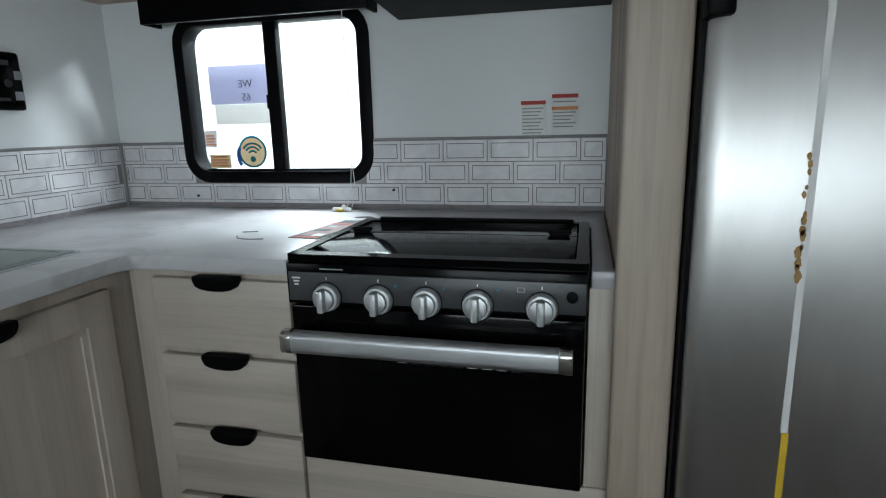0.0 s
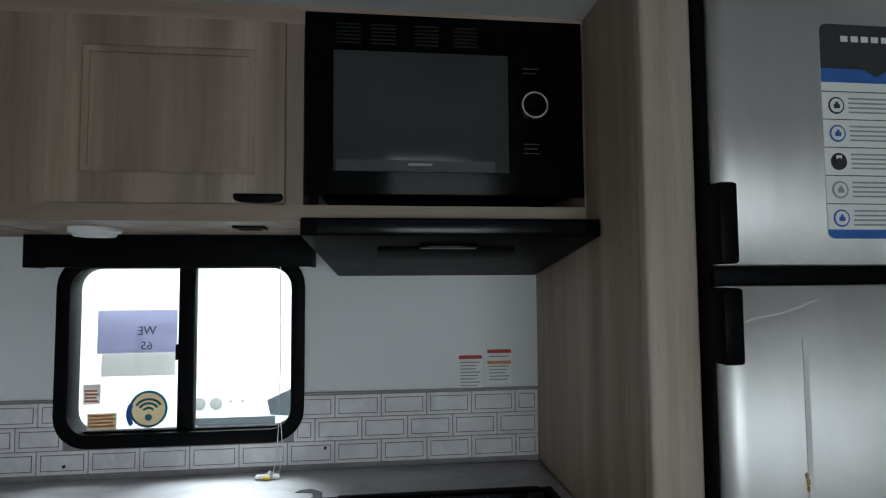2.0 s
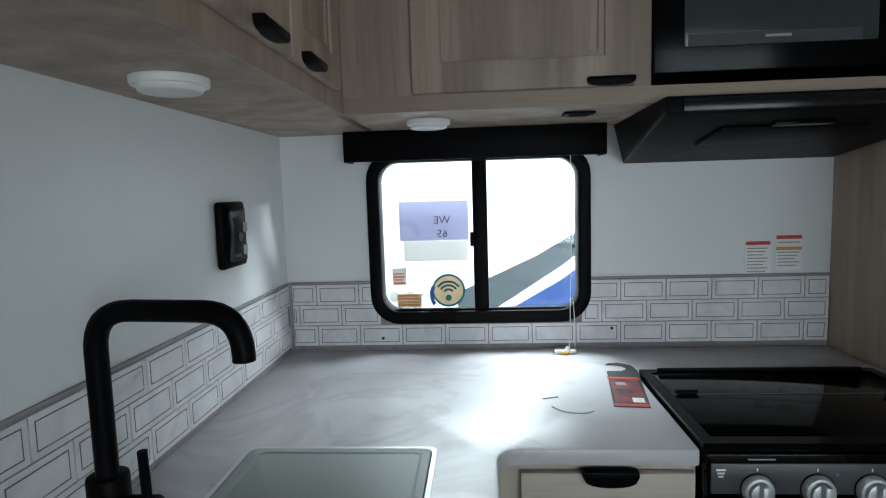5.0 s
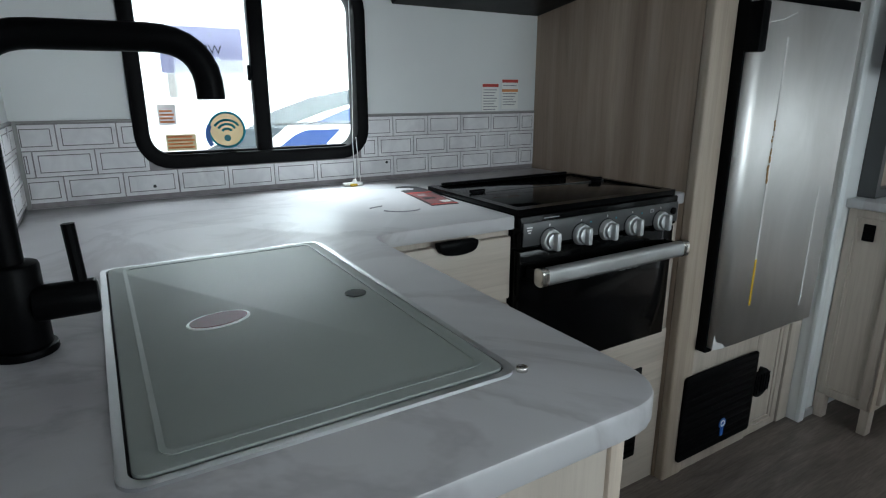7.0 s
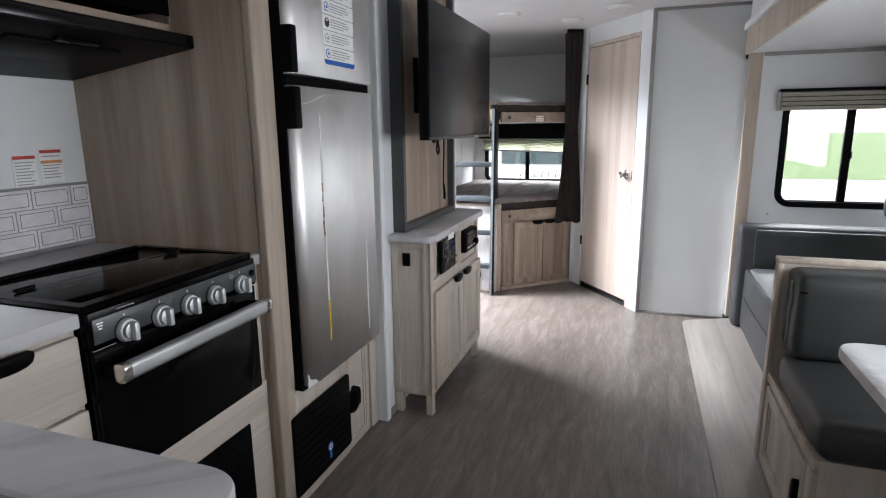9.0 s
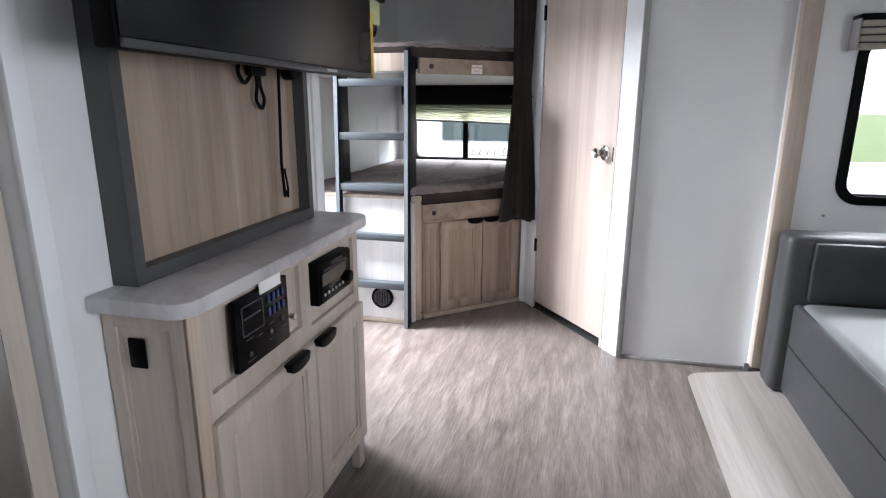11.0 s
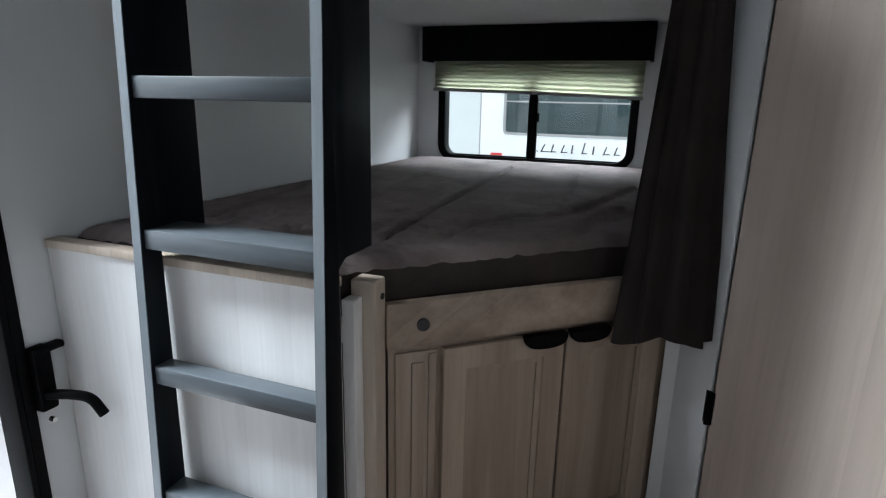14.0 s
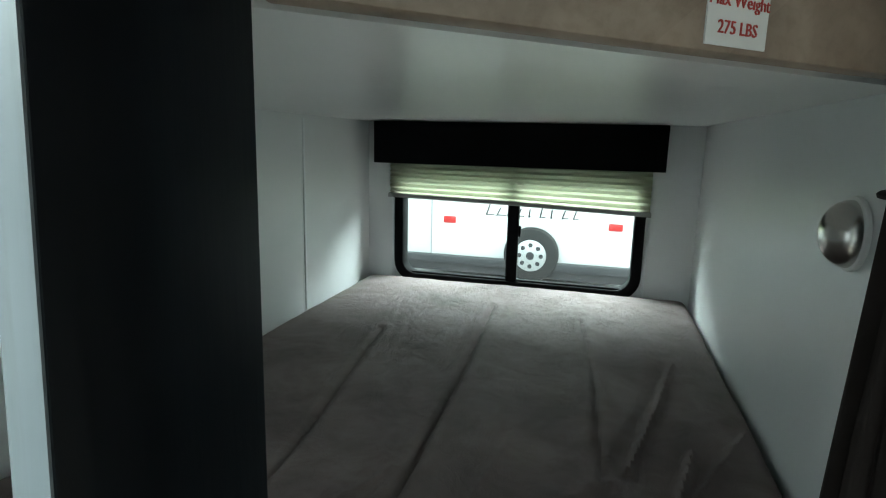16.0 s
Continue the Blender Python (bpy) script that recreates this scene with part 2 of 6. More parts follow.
n.bump(g, 0.05, 0.0005)
steel = n.mat

# marble-look laminate
n = Nodes("marble_laminate", 0.28)
v = n.coords()
vein = n.noise(v, 1.9, 6, 0.6, 1.1)
cloud = n.noise(v, 1.7, 4, 0.55, 0.6)
c1 = n.ramp(cloud, [(0.28, (0.33, 0.318, 0.335)), (0.66, (0.60, 0.595, 0.61))])
c2 = n.ramp(vein, [(0.44, (1, 1, 1)), (0.495, (0.62, 0.6, 0.61)), (0.53, (1, 1, 1))])
n.color(n.mix(c1, c2, 0.5, "MULTIPLY"))
n.rough(cloud, 0.24, 0.38)
marble = n.mat

# grey-brown vinyl plank floor, grain along the vehicle
n = Nodes("grey_brown_vinyl_floor", 0.35)
v = n.coords((1.9, 13, 13))
a = n.noise(v, 1.7, 8, 0.68, 0.6)
b = n.noise(n.coords((5, 70, 70)), 2.4, 6, 0.7)
c = n.noise(n.coords(), 1.3, 3)
c1 = n.ramp(a, [(0.26, (0.085, 0.069, 0.060)), (0.5, (0.17, 0.143, 0.127)), (0.74, (0.275, 0.242, 0.220))])
c2 = n.ramp(b, [(0.36, (0.6, 0.58, 0.57)), (0.56, (1, 1, 1))])
n.color(n.mix(n.mix(c1, c2, 0.8, "MULTIPLY"), n.ramp(c, [(0.3, (0.85, 0.85, 0.85)), (0.7, (1, 1, 1))]), 1.0, "MULTIPLY"))
n.rough(a, 0.28, 0.5)
n.bump(b, 0.2, 0.001)
vinyl = n.mat

# pale plank sheet on the slide's ramp
ramp_vinyl = wood("pale_grey_plank_vinyl", (0.27, 0.245, 0.227), (0.36, 0.33, 0.307), (0.44, 0.41, 0.385), "x", 0.45)

# mattress fabric
n = Nodes("dark_taupe_mattress_fabric", 0.8)
v = n.coords()
c = n.noise(v, 7.0, 5, 0.6, 0.5)
w = n.noise(v, 420, 2)
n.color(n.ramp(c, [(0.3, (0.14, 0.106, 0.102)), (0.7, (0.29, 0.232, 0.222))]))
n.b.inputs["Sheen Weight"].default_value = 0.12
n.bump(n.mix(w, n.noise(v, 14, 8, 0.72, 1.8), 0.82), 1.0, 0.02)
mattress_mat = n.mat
# mattress side: shade on the bunk's front is put into this darker colour
mattress_side = plain("shaded_mattress_side", (0.05, 0.039, 0.037), 0.85, 0, 0.25, 14.0, 0.4, 500, 0.2)

# tile face, tile outline and grout
n = Nodes("white_gel_tile", 0.3)
v = n.coords((1, 1, 1), True)
c = n.noise(v, 12, 4, 0.6, 1.0)
n.color(n.ramp(c, [(0.3, (0.6, 0.585, 0.61)), (0.65, (0.76, 0.75, 0.765))]))
n.rough(c, 0.22, 0.4)
tile_mat = n.mat
grout = plain("grey_grout", (0.26, 0.24, 0.25), 0.6, 0, 0.15, 40.0)

# concrete yard outside
n = Nodes("pale_yard_concrete", 0.8)
v = n.coords()
c = n.noise(v, 0.8, 6, 0.6)
n.color(n.ramp(c, [(0.3, (0.24, 0.23, 0.225)), (0.7, (0.35, 0.34, 0.335))]))
n.bump(n.noise(v, 60, 4), 0.3, 0.01)
yard = n.mat
n = Nodes("sunlit_lawn", 0.9)
v = n.coords()
n.color(n.ramp(n.noise(v, 5, 6, 0.7), [(0.3, (0.06, 0.095, 0.026)), (0.7, (0.085, 0.12, 0.036))]))
lawn_mat = n.mat

# window glass: clear, with a fresnel gloss
n = Nodes("window_glass")
clear = n.node("ShaderNodeBsdfTransparent")
clear.inputs["Color"].default_value = (0.95, 0.98, 0.97, 1)
gloss = n.node("ShaderNodeBsdfGlossy", Roughness=0.02)
fres = n.node("ShaderNodeFresnel", IOR=1.45)
mx = n.node("ShaderNodeMixShader")
n.link(fres.outputs[0], mx.inputs[0])
n.link(clear.outputs[0], mx.inputs[1])
n.link(gloss.outputs[0], mx.inputs[2])
n.link(mx.outputs[0], n.t.nodes["Material Output"].inputs["Surface"])
glass = n.mat

# translucent pleated shade
n = Nodes("olive_shade_lit_through", 0.8)
n.color((0.44, 0.45, 0.34))
tr = n.node("ShaderNodeBsdfTranslucent")
tr.inputs["Color"].default_value = (0.5, 0.52, 0.38, 1)
mx = n.node("ShaderNodeMixShader")
mx.inputs[0].default_value = 0.45
n.link(n.b.outputs[0], mx.inputs[1])
n.link(tr.outputs[0], mx.inputs[2])
n.link(mx.outputs[0], n.t.nodes["Material Output"].inputs["Surface"])
shade_mat = n.mat



def backlit(name, c, through=0.6):
    """Thin paper that lets light through."""
    n = Nodes(name, 0.7)
    n.color(n.ramp(n.noise(n.coords(), 20, 3), [(0.3, tuple(v * 0.94 for v in c)), (0.7, c)]))
    tr = n.node("ShaderNodeBsdfTranslucent")
    tr.inputs["Color"].default_value = (*c, 1)
    mx = n.node("ShaderNodeMixShader")
    mx.inputs[0].default_value = through
    n.link(n.b.outputs[0], mx.inputs[1])
    n.link(tr.outputs[0], mx.inputs[2])
    n.link(mx.outputs[0], n.t.nodes["Material Output"].inputs["Surface"])
    return n.mat


lilac = backlit("lilac_paper", (0.38, 0.37, 0.46), 0.65)
sheer_white = backlit("thin_white_paper", (0.58, 0.56, 0.55))
sheer_cream = backlit("thin_cream_print", (0.5, 0.45, 0.34))
sheer_orange = backlit("thin_orange_print", (0.7, 0.3, 0.14))
sheer_teal = backlit("thin_teal_print", (0.04, 0.3, 0.4))

# ---- building helpers ----
PLACE = {}


def box(x0, x1, y0, y1, z0, z1, bevel=0.0, seg=2):
    bm = bmesh.new()
    bmesh.ops.create_cube(bm, size=1)
    for vert in bm.verts:
        vert.co = Vector(((x0 + x1) / 2 + vert.co.x * (x1 - x0), (y0 + y1) / 2 + vert.co.y * (y1 - y0), (z0 + z1) / 2 + vert.co.z * (z1 - z0)))
    if bevel:
        bmesh.ops.bevel(bm, geom=bm.edges[:], offset=bevel, segments=seg, affect="EDGES", profile=0.5)
    return bm


def merge(*parts):
    bm = parts[0]
    for other in parts[1:]:
        me = bpy.data.meshes.new("join")
        other.to_mesh(me)
        bm.from_mesh(me)
        bpy.data.meshes.remove(me)
        other.free()
    return bm


def cyl(x, y, z, r, depth, axis="z", seg=24, r2=None, bevel=0.0):
    """A cylinder or cone centred on a point, along one axis."""
    bm = bmesh.new()
    bmesh.ops.create_cone(bm, cap_ends=True, segments=seg, radius1=r, radius2=r if r2 is None else r2, depth=depth)
    if bevel:
        rim = [e for e in bm.edges if abs(abs(e.verts[0].co.z) - depth / 2) < 1e-6 and abs(e.verts[0].co.z - e.verts[1].co.z) < 1e-6]
        bmesh.ops.bevel(bm, geom=rim, offset=bevel, segments=2, affect="EDGES", profile=0.5)
    turn = {"z": Matrix(), "x": Matrix.Rotation(radians(90), 4, "Y"), "y": Matrix.Rotation(radians(90), 4, "X")}[axis]
    bm.transform(Matrix.Translation((x, y, z)) @ turn)
    return bm


def lathe(x, z, profile, seg=32):
    """A turned shape round an axis along y; the profile gives radius and y."""
    bm = bmesh.new()
    rings = []
    for r, y in profile:
        if r == 0:
            rings.append([bm.verts.new((x, y, z))] * seg)
        else:
            rings.append([bm.verts.new((x + r * math.cos(2 * math.pi * k / seg), y, z + r * math.sin(2 * math.pi * k / seg))) for k in range(seg)])
    for a, b in zip(rings, rings[1:]):
        for k in range(seg):
            m = (k + 1) % seg
            bm.faces.new((a[k], a[m], b[k]) if b[k] is b[m] else (a[k], a[m], b[m], b[k]))
    bmesh.ops.recalc_face_normals(bm, faces=bm.faces)
    for face in bm.faces:
        face.smooth = True
    return bm


def prism(points, lo, hi, axis="z", bevel=0.0, seg=2):
    """A flat outline, pushed along an axis from lo to hi."""
    def place(p, h):
        return {"z": (p[0], p[1], h), "y": (p[0], h, p[1]), "x": (h, p[0], p[1])}[axis]
    bm = bmesh.new()
    a = [bm.verts.new(place(p, lo)) for p in points]
    b = [bm.verts.new(place(p, hi)) for p in points]
    bm.faces.new(a)
    bm.faces.new(b)
    for i in range(len(points)):
        j = (i + 1) % len(points)
        bm.faces.new((a[i], a[j], b[j], b[i]))
    bmesh.ops.recalc_face_normals(bm, faces=bm.faces)
    if bevel:
        bmesh.ops.bevel(bm, geom=[e for e in bm.edges if e.calc_face_angle(0) > 0.6], offset=bevel, segments=seg, affect="EDGES", profile=0.5)
    return bm


def round_rect(x0, x1, z0, z1, r, seg=6):
    """The outline of a rectangle with round corners; r is one radius or four, from the low left corner round."""
    rs = r if isinstance(r, (tuple, list)) else (r, r, r, r)
    out = []
    for (cx, cz, sx, sz, start), rad in zip(((x0, z0, 1, 1, 180), (x1, z0, -1, 1, 270), (x1, z1, -1, -1, 0), (x0, z1, 1, -1, 90)), rs):
        if rad <= 0:
            out.append((cx, cz))
            continue
        for k in range(seg + 1):
            a = radians(start + 90 * k / seg)
            out.append((cx + sx * rad + rad * math.cos(a), cz + sz * rad + rad * math.sin(a)))
    return out


def ring(outer, inner, lo, hi, axis="y"):
    """A frame between two outlines with the same count of points."""
    def place(p, h):
        return {"z": (p[0], p[1], h), "y": (p[0], h, p[1]), "x": (h, p[0], p[1])}[axis]
    bm = bmesh.new()
    rows = [[bm.verts.new(place(p, h)) for p in line] for line, h in ((outer, lo), (outer, hi), (inner, hi), (inner, lo))]
    count = len(outer)
    for k in range(4):
        for i in range(count):
            j = (i + 1) % count
            bm.faces.new((rows[k][i], rows[k][j], rows[(k + 1) % 4][j], rows[(k + 1) % 4][i]))
    bmesh.ops.recalc_face_normals(bm, faces=bm.faces)
    return bm


def tube(points, r, seg=10, closed=False):
    """A round bar along a line of points, with round bends when the points are close."""
    pts = [Vector(p) for p in points]
    bm = bmesh.new()
    rings = []
    normal = None
    for i, p in enumerate(pts):
        t = (pts[min(i + 1, len(pts) - 1)] - pts[max(i - 1, 0)]).normalized()
        if normal is None:
            normal = t.orthogonal().normalized()
        normal = (normal - t * normal.dot(t)).normalized()
        side = t.cross(normal)
        rad = r[i] if isinstance(r, (list, tuple)) else r
        rings.append([bm.verts.new(p + rad * (math.cos(2 * math.pi * k / seg) * normal + math.sin(2 * math.pi * k / seg) * side)) for k in range(seg)])
    for a, b in zip(rings, rings[1:]):
        for k in range(seg):
            bm.faces.new((a[k], a[(k + 1) % seg], b[(k + 1) % seg], b[k]))
    bm.faces.new(rings[0])
    bm.faces.new(rings[-1])
    bmesh.ops.recalc_face_normals(bm, faces=bm.faces)
    return bm


def bend(points, radius, steps=6):
    """Rounds the corners of a line of points."""
    pts = [Vector(p) for p in points]
    out = [pts[0]]
    for a, b, c in zip(pts, pts[1:], pts[2:]):
        p, q = b + (a - b).normalized() * radius, b + (c - b).normalized() * radius
        for k in range(steps + 1):
            u = k / steps
            out.append((1 - u) ** 2 * p + 2 * u * (1 - u) * b + u * u * q)
    out.append(pts[-1])
    return out


def mesh_object(name, bm, mat):
    me = bpy.data.meshes.new(name)
    bm.to_mesh(me)
    bm.free()
    me.materials.append(mat)
    me.polygons.foreach_set("use_smooth", [True] * len(me.polygons))
    me.set_sharp_from_angle(angle=radians(32))
    return new(name, me)


def thing(name, label, category, x, y, z, turn=0, group="", kind=""):
    """An empty at the base of a thing; its parts are children."""
    ob = new(name)
    ob.empty_display_size = 0.05
    ob.matrix_basis = pose(x, y, z, 0, 0, turn)
    PLACE[ob] = ob.matrix_basis.copy()
    return tagged(ob, label, category, group, kind)


def part(name, bm, mat, parent, label="", local=None):
    """One mesh under a thing or a part. The bmesh is in the world's metres, or in those of the pose given as local."""
    if local is not None:
        bm.transform(local)
    bm.transform(PLACE[parent].inverted())
    ob = mesh_object(name, bm, mat)
    ob.parent = parent
    PLACE[ob] = PLACE[parent]
    return tagged(ob, label)


def solo(name, bm, mat, label, category, group=""):
    """A thing that is one mesh."""
    ob = mesh_object(name, bm, mat)
    PLACE[ob] = Matrix()
    return tagged(ob, label, category, group)


def structure(name, bm, mat, label=""):
    ob = mesh_object(name, bm, mat)
    PLACE[ob] = Matrix()
    return tagged(ob, label, kind="structure")


def pull(w=0.095, h=0.02, d=0.022):
    """A half-moon finger pull, hung from its top edge; local: x along, -y out, z up."""
    out = [(-w / 2, 0.006), (w / 2, 0.006), (w / 2, -0.004)]
    for k in range(1, 8):
        a = math.pi * k / 8
        out.append((w / 2 * math.cos(a) * 0.96, -0.004 - h * math.sin(a) ** 0.6))
    out.append((-w / 2, -0.004))
    return prism(out, -d, 0.0, "y", 0.003)


def panel_door(w, h, stile=0.055, deep=0.018, mould=0.012):
    """A framed cabinet door with a sunk panel, local: x 0..w, z 0..h, front at y=-deep. Returns frame and panel."""
    o = round_rect(0, w, 0, h, 0)
    i = round_rect(stile, w - stile, stile, h - stile, 0)
    frame_bm = ring(o, i, -deep, 0.0, "y")
    bmesh.ops.bevel(frame_bm, geom=[e for e in frame_bm.edges if e.calc_face_angle(0) > 0.6], offset=0.0035, segments=2, affect="EDGES", profile=0.5)
    s = stile
    panel = merge(box(s, w - s, -deep + 0.010, -0.001, s, h - s),
                  ring(round_rect(s, w - s, s, h - s, 0), round_rect(s + mould, w - s - mould, s + mould, h - s - mould, 0), -deep + 0.005, -deep + 0.012, "y"))
    return frame_bm, panel


def cabinet_door(parent, local, w, h, mat=wood_v, stile=0.055, handle=None, name="cabinet_door"):
    """A door and its pull; handle is the pull's centre along the width, at the top or the bottom edge."""
    f, p = panel_door(w, h, stile)
    door = part(name, f, mat, parent, local=local)
    part("door_panel", p, mat, door, local=local)
    if handle is not None:
        hx, where = handle
        hz = h if where == "top" else 0.012
        part("handle", pull(0.095, 0.02 if where == "top" else 0.008, 0.022), black_plastic, door, "black half-moon finger pull", local @ pose(hx, -0.012, hz))
    return door


def text_mesh(words, size, mat, parent, local, name="lettering", label="", depth=0.0006, align="CENTER"):
    """Raised lettering of the built-in font; local x along the line, z up, facing -y."""
    cu = bpy.data.curves.new(name, "FONT")
    cu.body, cu.size, cu.align_x, cu.align_y, cu.extrude, cu.resolution_u = words, size, align, "CENTER", depth, 2
    tmp = new(name, cu)
    me = bpy.data.meshes.new_from_object(tmp.evaluated_get(bpy.context.evaluated_depsgraph_get()))
    bpy.data.objects.remove(tmp)
    bm = bmesh.new()
    bm.from_mesh(me)
    bpy.data.meshes.remove(me)
    bm.transform(Matrix.Rotation(radians(90), 4, "X"))
    return part(name, bm, mat, parent, label, local)

# ---- structure ----
CEIL = 1.995
WALL_Y, REAR_X, LEFT_X = 2.06, 5.445, -0.80
BUNK_Y = 0.85
SLIDE_Y, SLIDE_OUT, SLIDE_X0, SLIDE_X1 = -0.24, -1.22, -0.55, 3.29
SLIDE_Z, SLIDE_TOP = 0.05, 1.69


def wall_run(lo, hi, z0, z1, across0, across1, holes, along="x"):
    """A wall along one axis with square openings (from, to, low, high), built of butted blocks."""
    blocks = []

    def add(a, b, c, d):
        if b - a > 1e-4 and d - c > 1e-4:
            blocks.append(box(a, b, across0, across1, c, d) if along == "x" else box(across0, across1, a, b, c, d))
    cuts = sorted({lo, hi, *[h[0] for h in holes], *[h[1] for h in holes]})
    for a, b in zip(cuts, cuts[1:]):
        over = sorted([(h[2], h[3]) for h in holes if h[0] <= a + 1e-6 and h[1] >= b - 1e-6])
        level = z0
        for c, d in over:
            add(a, b, level, c)
            level = d
        add(a, b, level, z1)
    return merge(*blocks)


KW = (-0.552, 0.083, 0.986, 1.49)      # kitchen window, outer frame: x, x, z, z
RW = (1.017, 1.948, 0.688, 1.16)       # rear bunk window: y, y, z, z
UW = (4.15, 4.95, 1.63, 1.92)          # upper bunk side window: x, x, z, z
SW = (-1.154, -0.448, 0.779, 1.423)        # slide end window: y, y, z, z
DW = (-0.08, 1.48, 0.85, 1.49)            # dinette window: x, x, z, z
ENTRY = (2.74, 3.43, 0.0, 1.84)        # entry opening: x, x, z, z
INSET = 0.026


def hole(w):
    return (w[0] + INSET, w[1] - INSET, w[2] + INSET, w[3] - INSET)


structure("wall_north", wall_run(-2.6, REAR_X + 0.05, -0.1, 2.05, WALL_Y, WALL_Y + 0.05, [hole(KW), ENTRY, hole(UW)]), wall_white, "white panelled side wall with a window and entry opening")
structure("wall_kitchen_end", box(LEFT_X - 0.05, LEFT_X, 0.62, WALL_Y, 0, CEIL), wall_white, "white panelled kitchen end wall")
structure("wall_rear", wall_run(0.78, WALL_Y, -0.1, 2.05, REAR_X, REAR_X + 0.05, [hole(RW)], "y"), wall_white, "white panelled rear wall of the bunks")
structure("wall_bunk_side", box(4.05, REAR_X, BUNK_Y - 0.05, BUNK_Y, 0, CEIL), wall_white, "white panelled wall beside the bunks")
structure("wall_bath", box(3.372, 3.422, SLIDE_Y - 0.06, 0.307, 0, CEIL), wall_white, "plain white bathroom wall")
structure("wall_front", box(-2.65, -2.6, -0.3, WALL_Y + 0.05, -0.1, 2.05), wall_white, "plain white front wall")
# the opening in this unseen wall is assumed, to hold the front fill lamp
structure("wall_south_front", wall_run(-2.6, SLIDE_X0, -0.1, 2.05, SLIDE_Y - 0.05, SLIDE_Y, [(-2.1, -1.4, 0.95, 1.55)]), wall_white, "plain white side wall")
structure("wall_south_rear", box(3.422, REAR_X + 0.05, SLIDE_Y - 0.06, SLIDE_Y - 0.01, -0.1, 2.05), wall_white, "plain white side wall behind the bathroom")
structure("wall_bath_rear", box(REAR_X, REAR_X + 0.05, SLIDE_Y - 0.01, 0.78, -0.1, 2.05), wall_white, "plain white rear wall")
structure("slide_header", box(SLIDE_X0, 3.372, SLIDE_Y - 0.05, SLIDE_Y, SLIDE_TOP, 2.05), wall_white, "white wall above the slide-out opening")
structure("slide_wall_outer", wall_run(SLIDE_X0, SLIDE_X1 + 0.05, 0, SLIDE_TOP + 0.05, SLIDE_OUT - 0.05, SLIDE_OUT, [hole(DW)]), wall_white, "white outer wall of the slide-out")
structure("slide_wall_end", wall_run(SLIDE_OUT, SLIDE_Y - 0.05, 0, SLIDE_TOP + 0.05, SLIDE_X1, SLIDE_X1 + 0.05, [hole(SW)], "y"), wall_white, "white end wall of the slide-out with a window")
structure("slide_wall_near", box(SLIDE_X0 - 0.05, SLIDE_X0, SLIDE_OUT - 0.05, SLIDE_Y - 0.05, 0, SLIDE_TOP + 0.05), wall_white, "plain white end wall of the slide-out")
structure("slide_ceiling", box(SLIDE_X0, SLIDE_X1, SLIDE_OUT, SLIDE_Y - 0.05, SLIDE_TOP, SLIDE_TOP + 0.05), ceil_white, "white slide-out ceiling")
structure("slide_floor", box(SLIDE_X0, SLIDE_X1, SLIDE_OUT, -0.31, 0.0, SLIDE_Z), ramp_vinyl, "pale plank vinyl floor of the slide-out")
ramp = prism([(SLIDE_X0, -0.31), (3.262, -0.31), *[(3.262 - 0.05 * (1 - math.cos(k * math.pi / 12)), -0.035 + 0.05 * math.sin(k * math.pi / 12)) for k in range(7)], (SLIDE_X0, 0.015)], 0.0, 0.005, "z")
for vert in ramp.verts:
    if vert.co.z > 0.001:
        vert.co.z += (SLIDE_Z - 0.001) * (0.015 - vert.co.y) / 0.325
structure("slide_ramp", ramp, ramp_vinyl, "pale plank vinyl ramp up to the slide-out")
structure("slide_trim_side", box(3.285, 3.326, SLIDE_Y - 0.075, SLIDE_Y - 0.004, 0.05, SLIDE_TOP, 0.004), edge_wood, "light wood trim at the slide-out's edge")
structure("slide_trim_top", box(SLIDE_X0, 3.326, SLIDE_Y + 0.001, SLIDE_Y + 0.02, SLIDE_TOP - 0.005, SLIDE_TOP + 0.135, 0.004), edge_wood, "light wood fascia over the slide-out")
structure("slide_trim_cap", box(SLIDE_X0, 3.34, SLIDE_Y + 0.001, SLIDE_Y + 0.035, SLIDE_TOP + 0.135, SLIDE_TOP + 0.175, 0.004), trim_white, "white cap strip over the slide-out fascia")
structure("slide_bath_filler", box(3.3265, 3.372, SLIDE_Y - 0.05, SLIDE_Y - 0.012, 0, SLIDE_TOP), wall_white, "white filler wall at the slide-out's edge")
structure("slide_seal", box(3.278, 3.34, SLIDE_Y - 0.07, SLIDE_Y + 0.008, 0.002, 0.05, 0.006), rubber, "black rubber foot of the slide-out trim")
structure("slide_seal_top", box(3.327, 3.345, SLIDE_Y + 0.0, SLIDE_Y + 0.012, 1.66, 1.82, 0.003), rubber, "black rubber seal at the slide-out trim's top")
structure("slide_trim_inner", box(3.28, 3.29, SLIDE_OUT, SLIDE_Y - 0.08, SLIDE_TOP - 0.022, SLIDE_TOP, 0.002), trim_grey, "grey trim under the slide-out ceiling")

# floor with the step well's edge, and ceiling
structure("floor", merge(box(-2.6, REAR_X, SLIDE_Y - 0.05, 1.995, -0.06, 0.0), box(-2.6, ENTRY[0] - 0.02, 1.995, WALL_Y, -0.06, 0.0), box(ENTRY[1] + 0.0, REAR_X, 1.995, WALL_Y, -0.06, 0.0)), vinyl, "grey-brown wood-look vinyl floor")
structure("ceiling", box(-2.65, REAR_X + 0.05, SLIDE_Y - 0.05, WALL_Y + 0.05, CEIL, CEIL + 0.05), ceil_white, "white ceiling panels")

